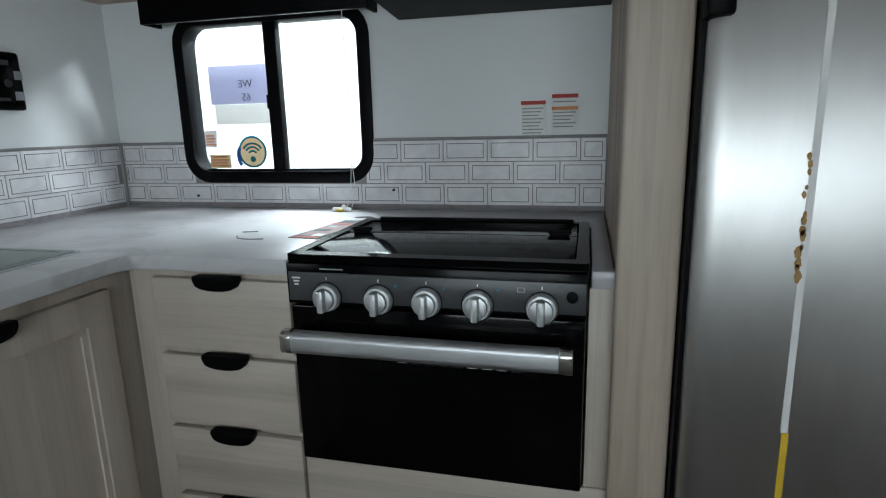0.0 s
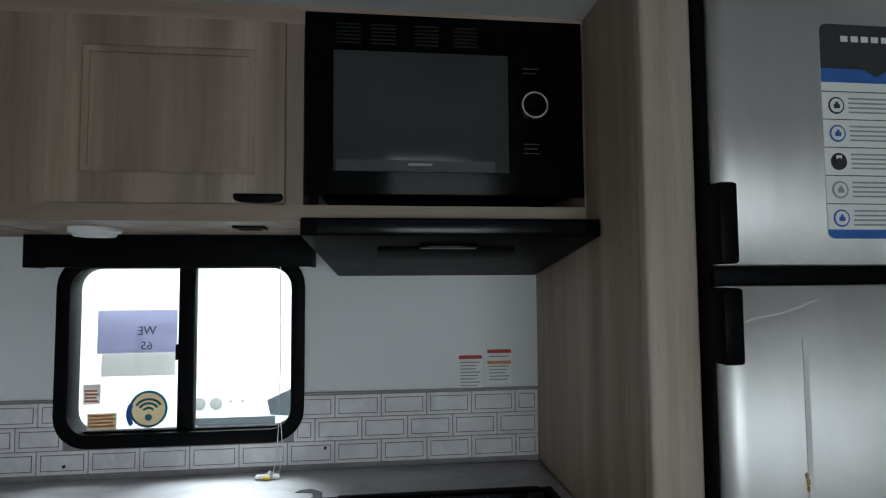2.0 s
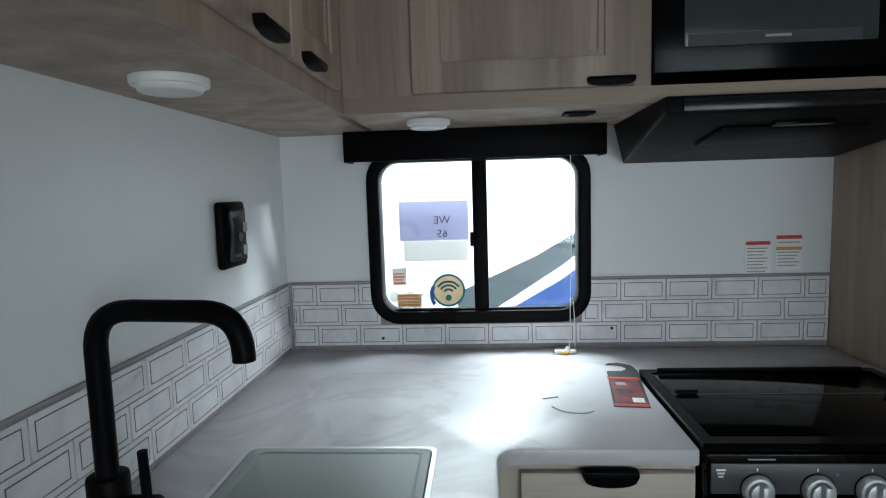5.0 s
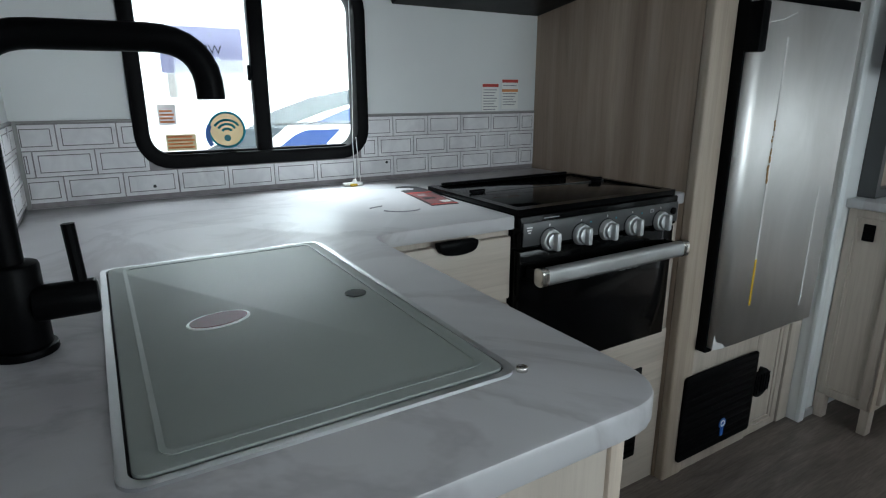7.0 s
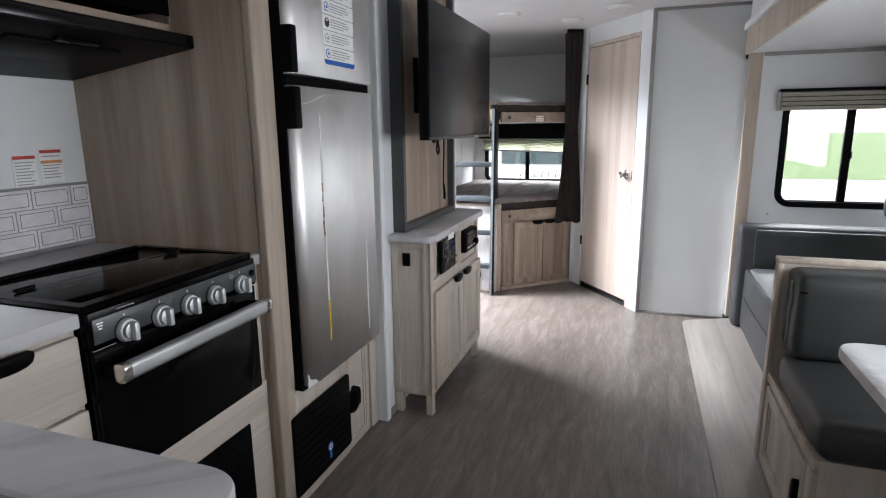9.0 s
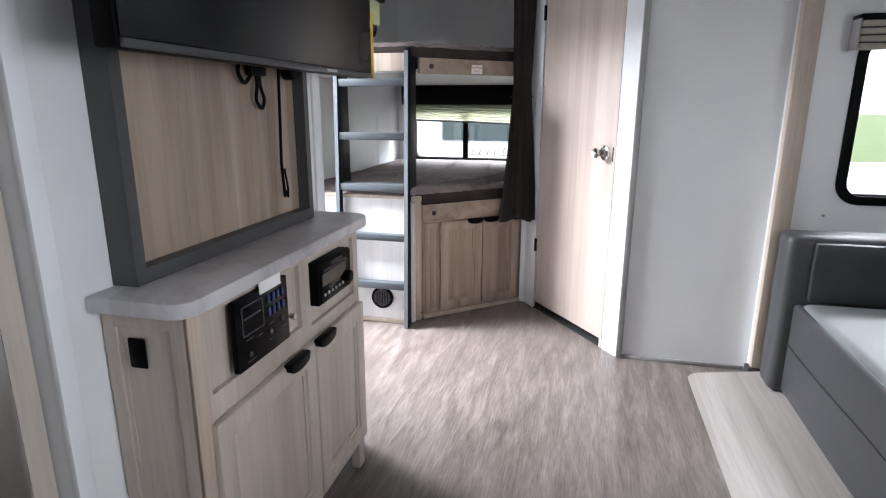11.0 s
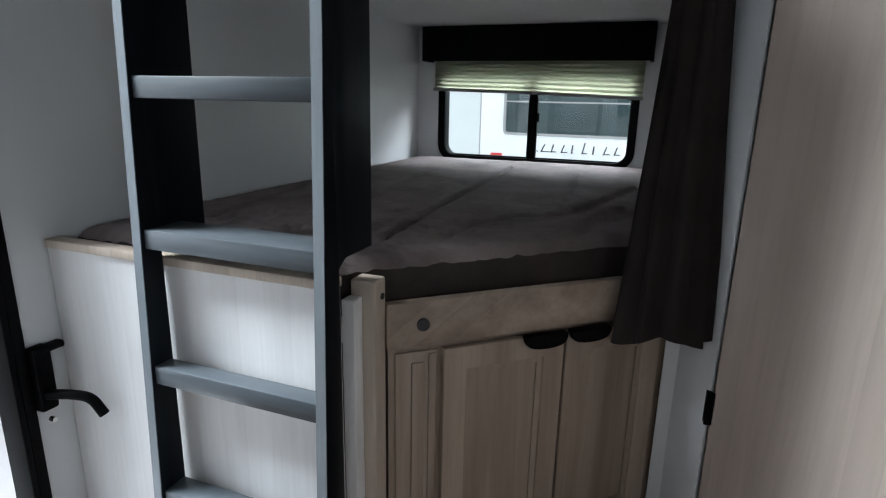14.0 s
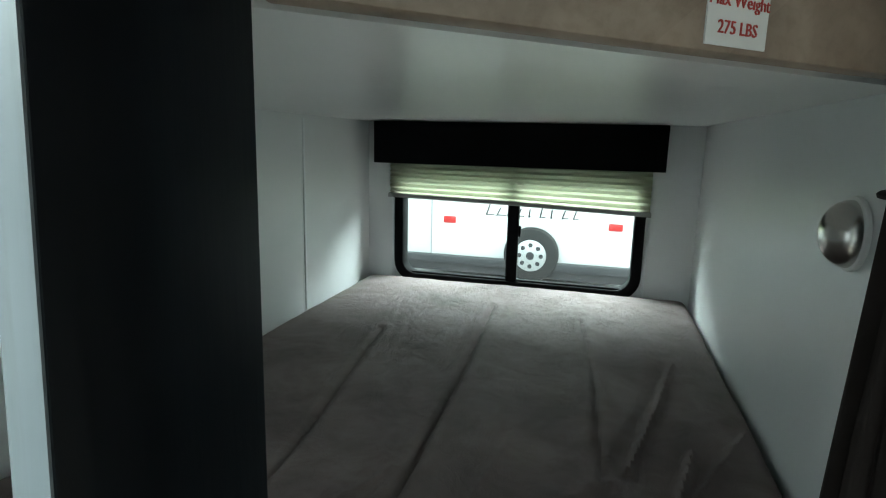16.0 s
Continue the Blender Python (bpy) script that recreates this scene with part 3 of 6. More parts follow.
# angled bathroom wall with a door opening
CORNER, INNER = (3.372, 0.307), (4.075, 0.832)
ANG = math.degrees(math.atan2(INNER[1] - CORNER[1], INNER[0] - CORNER[0]))
BW = pose(*CORNER, 0, 0, 0, ANG)    # local x runs from the corner to the bunk, y- faces away from the aisle
LEN = math.hypot(INNER[0] - CORNER[0], INNER[1] - CORNER[1])
D0, D1, DH = 0.135, 0.737, 1.845
bm = merge(box(0.0, D0 - 0.02, -0.05, 0, 0, CEIL), box(D1 + 0.02, LEN, -0.05, 0, 0, CEIL), box(D0 - 0.02, D1 + 0.02, -0.05, 0, DH + 0.02, CEIL))
bm.transform(BW)
structure("wall_bath_angled", bm, wall_white, "white angled bathroom wall with a door")
bm = merge(box(-0.004, D0 - 0.026, 0.0008, 0.006, 0.0, CEIL - 0.001), box(D1 + 0.006, LEN - 0.01, 0.0008, 0.006, 0.0, CEIL - 0.001))
bm.transform(BW)
structure("trim_bath_wall", bm, trim_white, "white trim beside the bathroom door")
bm = merge(box(D0 - 0.0245, D0 - 0.006, -0.045, 0.008, 0, DH + 0.03, 0.002), box(D0 - 0.006, D1 + 0.005, -0.045, 0.008, DH + 0.004, DH + 0.03, 0.002))
bm.transform(BW)
structure("trim_bath_door", bm, pale_v, "pale wood frame of the bathroom door")
# black strips fill the door's gaps in place of the shade there
bm = merge(box(D0 - 0.0059, D0 - 0.0005, -0.04, -0.012, 0, DH + 0.003), box(D1 + 0.0005, D1 + 0.0055, -0.04, -0.006, 0, DH + 0.003), box(D0 - 0.0259, D0 - 0.0247, 0.0008, 0.0065, 0, DH + 0.03))
bm.transform(BW)
structure("trim_bath_gap", bm, rubber, "dark strips for the shade in the gaps round the bathroom door")
structure("trim_bath_corner", box(3.357, 3.377, 0.287, 0.314, 0, CEIL - 0.001, 0.003), trim_grey, "grey corner strip of the bathroom wall")
structure("trim_bath_base", merge(box(3.364, 3.372, SLIDE_Y, 0.287, 0, 0.018, 0.002), box(3.364, 3.372, SLIDE_Y, 0.287, CEIL - 0.02, CEIL - 0.001, 0.002)), trim_grey, "thin grey strips at the wall's foot and head")

# television block beside the entry
structure("wall_tv_front", box(1.443, 2.47, 1.345, 1.395, 0, CEIL), wall_white, "pale wall behind the television")
structure("wall_tv_side", box(2.42, 2.47, 1.395, WALL_Y, 0, CEIL), wall_white, "white wall beside the entry")
structure("trim_tv_corner", box(2.425, 2.478, 1.337, 1.36, 0, CEIL - 0.001, 0.004), trim_white, "white corner trim beside the entry")
structure("trim_tv_edge", box(1.44, 1.475, 1.33, 1.3445, 0, CEIL - 0.001, 0.002), trim_white, "white edge strip beside the fridge")
structure("baseboard_tv", box(1.475, 1.55, 1.335, 1.3445, 0, 0.03, 0.002), trim_grey, "grey base strip")
structure("trim_kitchen_batten", box(-2.6, 0.73, SLIDE_Y, WALL_Y, CEIL - 0.0015, CEIL - 0.0005), ceil_white, "ceiling panel")


# ---- windows ----
def window(name, w, wall, axis, label, r=0.085, mull=0.5, fr=0.036, sign=1):
    """A slider window in a black frame with round corners; wall: the inner face of the wall, sign: the way outdoors."""
    a0, a1, z0, z1 = w
    root = thing(name, label, "window", *((a0, wall, z0) if axis == "y" else (wall, a0, z0)), kind="structure")
    lo, hi = sorted((wall - sign * 0.012, wall + sign * 0.052))
    out, inn = round_rect(a0, a1, z0, z1, r), round_rect(a0 + fr, a1 - fr, z0 + fr, z1 - fr, r * 0.62)
    bm = ring(out, inn, lo, hi, axis)
    bmesh.ops.bevel(bm, geom=[e for e in bm.edges if e.calc_face_angle(0) > 0.8], offset=0.004, segments=2, affect="EDGES", profile=0.5)
    part("window_frame", bm, black_frame, root, "black aluminium frame with round corners")
    m = a0 + (a1 - a0) * mull
    mid = wall + sign * 0.012

    def bar(b0, b1, c0, c1, d0, d1):
        d0, d1 = sorted((d0, d1))
        return box(b0, b1, d0, d1, c0, c1, 0.003) if axis == "y" else box(d0, d1, b0, b1, c0, c1, 0.003)
    part("mullion", bar(m - 0.021, m + 0.021, z0 + fr - 0.004, z1 - fr + 0.004, mid - sign * 0.012, mid + sign * 0.016), black_frame, root)
    part("track", bar(a0 + fr + 0.03, a1 - fr - 0.03, z0 + fr - 0.004, z0 + fr + 0.006, mid - sign * 0.01, mid + sign * 0.01), black_frame, root)
    part("latch", bar(m - 0.03, m - 0.021, (z0 + z1) / 2 - 0.03, (z0 + z1) / 2 + 0.012, mid - sign * 0.006, mid + sign * 0.004), black_plastic, root)
    for b0, b1, off in ((a0 + fr - 0.004, m - 0.015, 0.004), (m + 0.015, a1 - fr + 0.004, 0.012)):
        line = round_rect(b0, b1, z0 + fr - 0.004, z1 - fr + 0.004, 0.03)
        d0, d1 = sorted((mid + sign * off, mid + sign * (off + 0.004)))
        pane = part("pane", prism(line, d0, d1, axis), glass, root, "clear glass pane")
        pane.visible_shadow = False
    return root


kitchen_window = window("window_1", KW, WALL_Y, "y", "black-framed kitchen slider window with round corners", mull=0.51)
rear_window = window("window_2", RW, REAR_X, "x", "black-framed bunk window with round corners")
window("window_3", UW, WALL_Y, "y", "black-framed upper bunk window")
window("window_4", SW, SLIDE_X1, "x", "black-framed slide-out end window", mull=0.5)
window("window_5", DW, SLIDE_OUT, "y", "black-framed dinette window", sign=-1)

# ---- kitchen ----
def rounded_corner(p, a, b, r, seg=6):
    """Points of a round at corner p between the ways to a and b."""
    p, a, b = Vector(p), Vector(a), Vector(b)
    s, e = p + (a - p).normalized() * r, p + (b - p).normalized() * r
    return [tuple((1 - u) ** 2 * s + 2 * u * (1 - u) * p + u * u * e) for u in [k / seg for k in range(seg + 1)]]


outline = [(LEFT_X + 0.002, 2.058), (0.734, 2.058), (0.734, 1.43), (0.752, 1.43), *rounded_corner((0.752, 1.405), (0.752, 1.43), (0.697, 1.405), 0.010, 3), (0.697, 1.405), (0.697, 1.815), (0.146, 1.815), (0.146, 1.405),
           *rounded_corner((-0.206, 1.405), (0.1, 1.405), (-0.206, 0.9), 0.045), *rounded_corner((-0.206, 0.712), (-0.206, 1.2), (-0.7, 0.712), 0.065, 8), (LEFT_X + 0.002, 0.712)]
worktop = solo("worktop", prism(outline, 0.878, 0.910, "z", 0.005), marble, "L-shaped white marble-look laminate kitchen worktop", "worktop")

# drawer unit between the corner and the stove
unit = thing("drawer_unit", "ash laminate drawer unit with black finger pulls", "cabinet", -0.02, 1.42, 0)
part("body", box(-0.232, 0.147, 1.43, 2.055, 0.0, 0.876), low_v, unit)
for z0, z1 in ((0.712, 0.862), (0.546, 0.698), (0.382, 0.532), (0.12, 0.368)):
    d = part("drawer_front", box(-0.165, 0.142, 1.412, 1.4295, z0, z1, 0.004), low_x, unit)
    part("handle", pull(0.098, 0.02, 0.022), black_plastic, d, "black half-moon finger pull", pose(-0.008, 1.4165, z1 + 0.004))

# peninsula unit under the sink
unit = thing("sink_cabinet", "ash laminate sink cabinet with a framed door", "cabinet", -0.5, 1.05, 0)
part("body", box(LEFT_X + 0.002, -0.252, 0.752, 2.054, 0.0, 0.876), low_v, unit)
part("end_panel", box(LEFT_X + 0.002, -0.262, 0.742, 0.7515, 0.0, 0.876, 0.002), low_v, unit)
part("corner_post", box(-0.2615, -0.242, 0.738, 0.7515, 0.0, 0.876, 0.004), edge_wood, unit)
cabinet_door(unit, pose(-0.2515, 0.90, 0.11, 0, 0, 90), 0.475, 0.735, low_v, 0.062, (0.225, "top"))

# sink cover with its rim
sink = thing("sink", "steel sink under a flat grey cover, set in the worktop", "sink", -0.51, 1.1, 0.910)
SX0, SX1, SY0, SY1 = -0.658, -0.312, 0.813, 1.408
part("rim", ring(round_rect(SX0, SX1, SY0, SY1, 0.02), round_rect(SX0 + 0.008, SX1 - 0.008, SY0 + 0.008, SY1 - 0.008, 0.016), 0.9095, 0.9135, "z"), alu, sink, "thin bright steel rim")
part("gasket", prism(round_rect(SX0 + 0.008, SX1 - 0.008, SY0 + 0.008, SY1 - 0.008, 0.016), 0.9098, 0.9108, "z"), rubber, sink)
lid_mat = plain("satin_grey_steel_cover", (0.27, 0.295, 0.28), 0.5, 0.0, 0.05, 3.0, 0.03, 500, 0.35)
lid = part("cover", prism(round_rect(SX0 + 0.0105, SX1 - 0.0105, SY0 + 0.0105, SY1 - 0.0105, 0.012), 0.911, 0.9155, "z", 0.0015), lid_mat, sink, "flat satin grey sink cover")
part("cover_ridge", ring(round_rect(SX0 + 0.03, SX1 - 0.024, SY0 + 0.026, SY1 - 0.026, 0.012), round_rect(SX0 + 0.035, SX1 - 0.029, SY0 + 0.031, SY1 - 0.031, 0.009), 0.9154, 0.9165, "z"), lid_mat, lid)
part("finger_hole", cyl(-0.365, 1.10, 0.9157, 0.0145, 0.001, "z", 24), black_plastic, lid, "dark round finger hole")
oval = [(0.037 * math.cos(2 * math.pi * k / 28), 0.024 * math.sin(2 * math.pi * k / 28)) for k in range(28)]
part("emblem_rim", prism(oval, 0.0, 0.0012, "z"), white_plastic, lid, local=pose(-0.540, 1.096, 0.9155, 0, 0, 12))
part("emblem", prism([(a * 0.91, b * 0.86) for a, b in oval], 0.0, 0.0018, "z"), maroon, lid, "oval maroon emblem", pose(-0.540, 1.096, 0.9155, 0, 0, 12))
part("corner_cap", cyl(SX1 + 0.004, SY0 + 0.004, 0.9125, 0.006, 0.005, "z", 12, bevel=0.001), chrome, sink)

# faucet
fx, fy = -0.730, 1.124
tap = thing("faucet", "matt black square-arched kitchen faucet with a side lever", "faucet", fx, fy, 0.910)
part("base_ring", cyl(fx, fy, 0.914, 0.031, 0.010, "z", 28, bevel=0.003), black_plastic, tap)
part("column", cyl(fx, fy, 0.963, 0.0265, 0.09, "z", 28, bevel=0.004), black_plastic, tap)
part("spout", tube(bend([(fx, fy, 1.0), (fx, fy, 1.230), (-0.522, 1.100, 1.230), (-0.522, 1.100, 1.168)], 0.055, 8), 0.0145, 14), black_plastic, tap)
part("lever_hub", cyl(fx + 0.045, fy - 0.012, 0.965, 0.019, 0.06, "x", 20, bevel=0.004), black_plastic, tap)
part("lever", tube([(fx + 0.06, fy - 0.012, 0.98), (fx + 0.057, fy - 0.010, 1.045)], 0.0065, 10), black_plastic, tap)

# range
stove = thing("range", "black gas range with oven, silver knobs and glass cover", "stove", 0.42, 1.6, 0.5)
part("body", box(0.152, 0.690, 1.425, 1.805, 0.506, 0.908, 0.003), black_gloss, stove)
part("cooktop_frame", ring(round_rect(0.15, 0.693, 1.402, 1.81, 0.004), round_rect(0.172, 0.672, 1.43, 1.785, 0.004), 0.908, 0.9222, "z"), black_gloss, stove)
cover = part("glass_cover", box(0.174, 0.670, 1.432, 1.783, 0.914, 0.921, 0.002), black_glass, stove, "folding black glass cover")
part("seam", box(0.174, 0.670, 1.640, 1.643, 0.9209, 0.9218), dark_plate, cover)
for hx in (0.205, 0.635):
    part("hinge", merge(box(hx - 0.02, hx + 0.02, 1.634, 1.649, 0.921, 0.927, 0.002), cyl(hx, 1.6415, 0.9275, 0.004, 0.046, "x", 10)), black_plastic, cover)
part("back_rail", box(0.19, 0.66, 1.79, 1.803, 0.9222, 0.929, 0.003), black_plastic, stove)
part("front_panel", box(0.152, 0.692, 1.392, 1.4245, 0.83, 0.9078, 0.003), black_gloss, stove)
plate = part("control_panel", box(0.158, 0.690, 1.388, 1.3918, 0.838, 0.892, 0.001), dark_plate, stove, "dark grey control strip with small marks")
for k in range(3):
    part("logo_bar", box(0.166 + 0.002 * k, 0.182 - 0.002 * k, 1.3868, 1.388, 0.880 - 0.006 * k, 0.883 - 0.006 * k), white_plastic, plate)
for kx in (0.234, 0.333, 0.421, 0.511, 0.619):
    knob = part("knob", cyl(kx, 1.381, 0.8475, 0.027, 0.014, "y", 30, r2=0.024, bevel=0.002), knob_grey, stove, "silver control knob")
    part("skirt", cyl(kx, 1.3885, 0.8475, 0.0285, 0.004, "y", 30), black_plastic, knob)
    part("grip", box(kx - 0.0065, kx + 0.0065, 1.352, 1.3745, 0.826, 0.868, 0.004), knob_grey, knob)
    part("dial", cyl(kx, 1.3705, 0.8475, 0.0195, 0.010, "y", 26, bevel=0.002), alu, knob)
    part("pointer_mark", box(kx - 0.0008, kx + 0.0008, 1.387, 1.3881, 0.8795, 0.8845), white_plastic, plate)
for mx_, mz in ((0.365, 0.874), (0.452, 0.874), (0.546, 0.875)):
    part("burner_mark", cyl(mx_, 1.3875, mz, 0.0024, 0.0012, "y", 12), teal_ink, plate)
part("oven_mark", ring(round_rect(0.578, 0.591, 0.873, 0.882, 0), round_rect(0.580, 0.589, 0.8745, 0.8805, 0), 1.3868, 1.388, "y"), ink_soft, plate)
part("igniter_button", cyl(0.668, 1.385, 0.869, 0.0095, 0.006, "y", 20, bevel=0.001), black_plastic, stove)
door = part("oven_door", box(0.155, 0.690, 1.395, 1.4248, 0.508, 0.826, 0.004), black_glass, stove, "black glass oven door")
for k in range(9):
    x0 = 0.36 + 0.026 * k
    part("vent_slot", box(x0, x0 + 0.018, 1.3945, 1.3955, 0.727, 0.7285), knob_grey if k in (0, 5, 6, 7) else dark_plate, door)
handle = part("oven_handle", prism(round_rect(1.326, 1.356, 0.757, 0.797, 0.011), 0.178, 0.652, "x"), alu, door, "thick satin aluminium bar handle")
for x0, x1 in ((0.166, 0.186), (0.650, 0.672)):
    part("end_cap", prism(round_rect(1.3245, 1.3575, 0.7555, 0.7985, 0.012), x0, x1, "x", 0.002), chrome, handle)
    part("bracket", box(x0 + 0.006, x1 - 0.004, 1.352, 1.3945, 0.765, 0.789, 0.003), black_plastic, handle)
part("brand_bar", box(0.22, 0.265, 1.3905, 1.392, 0.8975, 0.8995), ink_soft, stove)

# panels round the range
low = thing("range_base_cabinet", "ash laminate base panel under the oven with a black vent grille", "cabinet", 0.42, 1.42, 0)
part("body", box(0.1475, 0.735, 1.432, 2.05, 0.0, 0.504), low_v, low)
part("face", box(0.149, 0.735, 1.414, 1.4315, 0.0, 0.505, 0.002), low_x, low)
part("side_filler", box(0.6945, 0.735, 1.418, 1.45, 0.5055, 0.877, 0.002), low_v, low)
grille = part("vent_grille", box(0.30, 0.637, 1.4085, 1.4138, 0.11, 0.405, 0.004), black_plastic, low, "black vent grille")
for k in range(12):
    part("slat", box(0.315, 0.622, 1.4055, 1.4088, 0.128 + 0.0225 * k, 0.138 + 0.0225 * k, 0.001), black_frame, grille)

# tall panel beside the range and the fridge column
col = thing("fridge_cabinet", "tall ash laminate fridge cabinet with black vents below", "cabinet", 1.08, 1.7, 0)
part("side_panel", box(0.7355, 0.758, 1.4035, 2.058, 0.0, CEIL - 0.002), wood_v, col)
part("front_stile", box(0.733, 0.826, 1.372, 1.4032, 0.0, CEIL - 0.002, 0.007, 3), stile_wood, col)
part("back", box(0.7585, 1.44, 2.0, 2.055, 0.0, CEIL - 0.002), low_v, col)
part("top_panel", box(0.8265, 1.44, 1.376, 1.403, 1.935, CEIL - 0.002), low_x, col)
part("right_stile", box(1.376, 1.4395, 1.376, 1.403, 0.0, 1.9345, 0.002), low_v, col)
part("lower_panel", box(0.8265, 1.1765, 1.378, 1.403, 0.0, 0.425, 0.002), low_v, col)
f, p = panel_door(0.187, 0.42, 0.03)
fr_ = part("lower_frame", f, low_v, col, local=pose(1.178, 1.3965, 0.003))
part("lower_sunk_panel", p, low_v, fr_, local=pose(1.178, 1.3965, 0.003))
vent = part("vent_panel", prism(round_rect(0.785, 1.165, 0.052, 0.345, 0.012), 1.3615, 1.3712, "y", 0.002), black_plastic, col, "black rectangular vent panel")
for k in range(9):
    part("slat", box(0.79, 1.15, 1.3605, 1.3626, 0.075 + 0.029 * k, 0.092 + 0.029 * k, 0.001), black_frame, vent)
badge = part("badge", cyl(1.0, 1.3595, 0.128, 0.018, 0.002, "y", 24), blue_ink, vent, "small round blue and white badge")
part("badge_ring", ring([(1.0 + 0.012 * math.cos(k * math.pi / 10), 0.128 + 0.012 * math.sin(k * math.pi / 10)) for k in range(20)], [(1.0 + 0.007 * math.cos(k * math.pi / 10), 0.128 + 0.007 * math.sin(k * math.pi / 10)) for k in range(20)], 1.3575, 1.3586, "y"), white_plastic, badge)
part("badge_tail", box(0.992, 1.008, 1.3585, 1.3602, 0.082, 0.11, 0.002), blue_ink, badge)
rv = part("round_vent", cyl(1.225, 1.383, 0.205, 0.054, 0.022, "y", 32, bevel=0.003), black_plastic, col, "round black heater vent")
part("vane", merge(*[box(1.185 + 0.016 * k, 1.188 + 0.016 * k, 1.3695, 1.3722, 0.17, 0.24) for k in range(6)]), black_frame, rv)

# fridge
fridge = thing("refrigerator", "two-door brushed stainless fridge with peeling tape and a paper label", "refrigerator", 1.06, 1.5, 0.43)
part("body", box(0.828, 1.373, 1.404, 1.99, 0.428, 1.933, 0.004), black_plastic, fridge)
part("surround", ring(round_rect(0.8275, 1.374, 0.427, 1.934, (0.004, 0.004, 0.03, 0.03)), round_rect(0.834, 1.366, 0.437, 1.924, (0.004, 0.004, 0.02, 0.02)), 1.345, 1.4035, "y"), black_plastic, fridge)


def fridge_door(z0, z1, name):
    pts = [(0.836, 1.40), (0.836, 1.36), *rounded_corner((0.836, 1.315), (0.836, 1.39), (1.3, 1.315), 0.03, 6), *rounded_corner((1.358, 1.315), (1.2, 1.315), (1.358, 1.39), 0.016, 5), (1.358, 1.40)]
    return part(name, prism(pts, z0, z1, "z", 0.004), steel, fridge, "brushed stainless door with smeared film")


low_door = fridge_door(0.443, 1.402, "lower_door")
up_door = fridge_door(1.433, 1.908, "upper_door")
part("gap_strip", box(0.83, 1.364, 1.334, 1.402, 1.4025, 1.4325, 0.002), black_plastic, fridge)
part("grip", box(0.827, 0.862, 1.306, 1.35, 1.275, 1.398, 0.006), black_plastic, low_door, "black recessed grip")
part("grip", box(0.827, 0.86, 1.308, 1.35, 1.437, 1.57, 0.006), black_plastic, up_door, "black recessed grip")
part("torn_film", prism([(0.8120, 0.452), (0.8760, 0.446), (0.8610, 0.462), (0.8280, 0.475), (0.8160, 0.50)], 1.3135, 1.3148, "y"), tape_white, low_door, "scrap of torn clear film")
part("film_crease", tube([(0.8460, 1.3145, 1.335), (0.8860, 1.3145, 1.35), (0.9360, 1.3145, 1.357), (0.9960, 1.3145, 1.378)], 0.0016, 6), tape_white, low_door)
for x, z0, z1, m in ((0.970, 0.704, 1.316, tape_white), (0.972, 0.561, 0.703, tape_yellow), (1.264, 0.505, 0.896, tape_white)):
    part("tape_strip", box(x - 0.0045, x + 0.0045, 1.3135, 1.3147, z0, z1), m, low_door, "narrow strip of packing tape")


def blob(x, z, r, dice):
    """A flat uneven drop, longer than wide."""
    ps = [(x + r * dice.uniform(0.7, 1.1) * math.cos(a), z + 1.7 * r * dice.uniform(0.8, 1.2) * math.sin(a)) for a in [i * math.pi / 6 for i in range(12)]]
    return prism(ps, 1.3126, 1.3140, "y")


rnd = random.Random(5)
for k in range(16):
    z = 0.935 + 0.011 * k + rnd.uniform(-0.003, 0.003)
    if k not in (9, 12):
        part("glue_drip", blob(0.9640 + rnd.uniform(-0.002, 0.002), z, rnd.uniform(0.0025, 0.0055) * (1 if k < 11 else 0.6), rnd), glue_brown, low_door)
paper = part("feature_label", prism(round_rect(1.020, 1.222, 1.478, 1.842, 0.012), 1.3133, 1.3147, "y"), paper_white, up_door, "tall feature label with icons, dark head and blue foot")
part("label_head", prism(round_rect(1.020, 1.222, 1.765, 1.842, (0, 0, 0.012, 0.012)), 1.3122, 1.3132, "y"), ink, paper)
part("label_shield", prism([(1.078, 1.775), (1.121, 1.752), (1.164, 1.775), (1.121, 1.768)], 1.3117, 1.3121, "y"), ink, paper)
part("label_title", merge(*[box(1.058 + 0.019 * k, 1.071 + 0.019 * k, 1.3116, 1.3121, 1.812, 1.822) for k in range(7)]), paper_white, paper, "pale bars of the label's title")
part("label_head_blue", prism([(1.020, 1.742), (1.222, 1.742), (1.222, 1.765), (1.020, 1.765)], 1.3120, 1.3132, "y"), blue_ink, paper)
part("label_foot", prism(round_rect(1.020, 1.222, 1.478, 1.493, (0.012, 0.012, 0, 0)), 1.3120, 1.3132, "y"), blue_ink, paper)
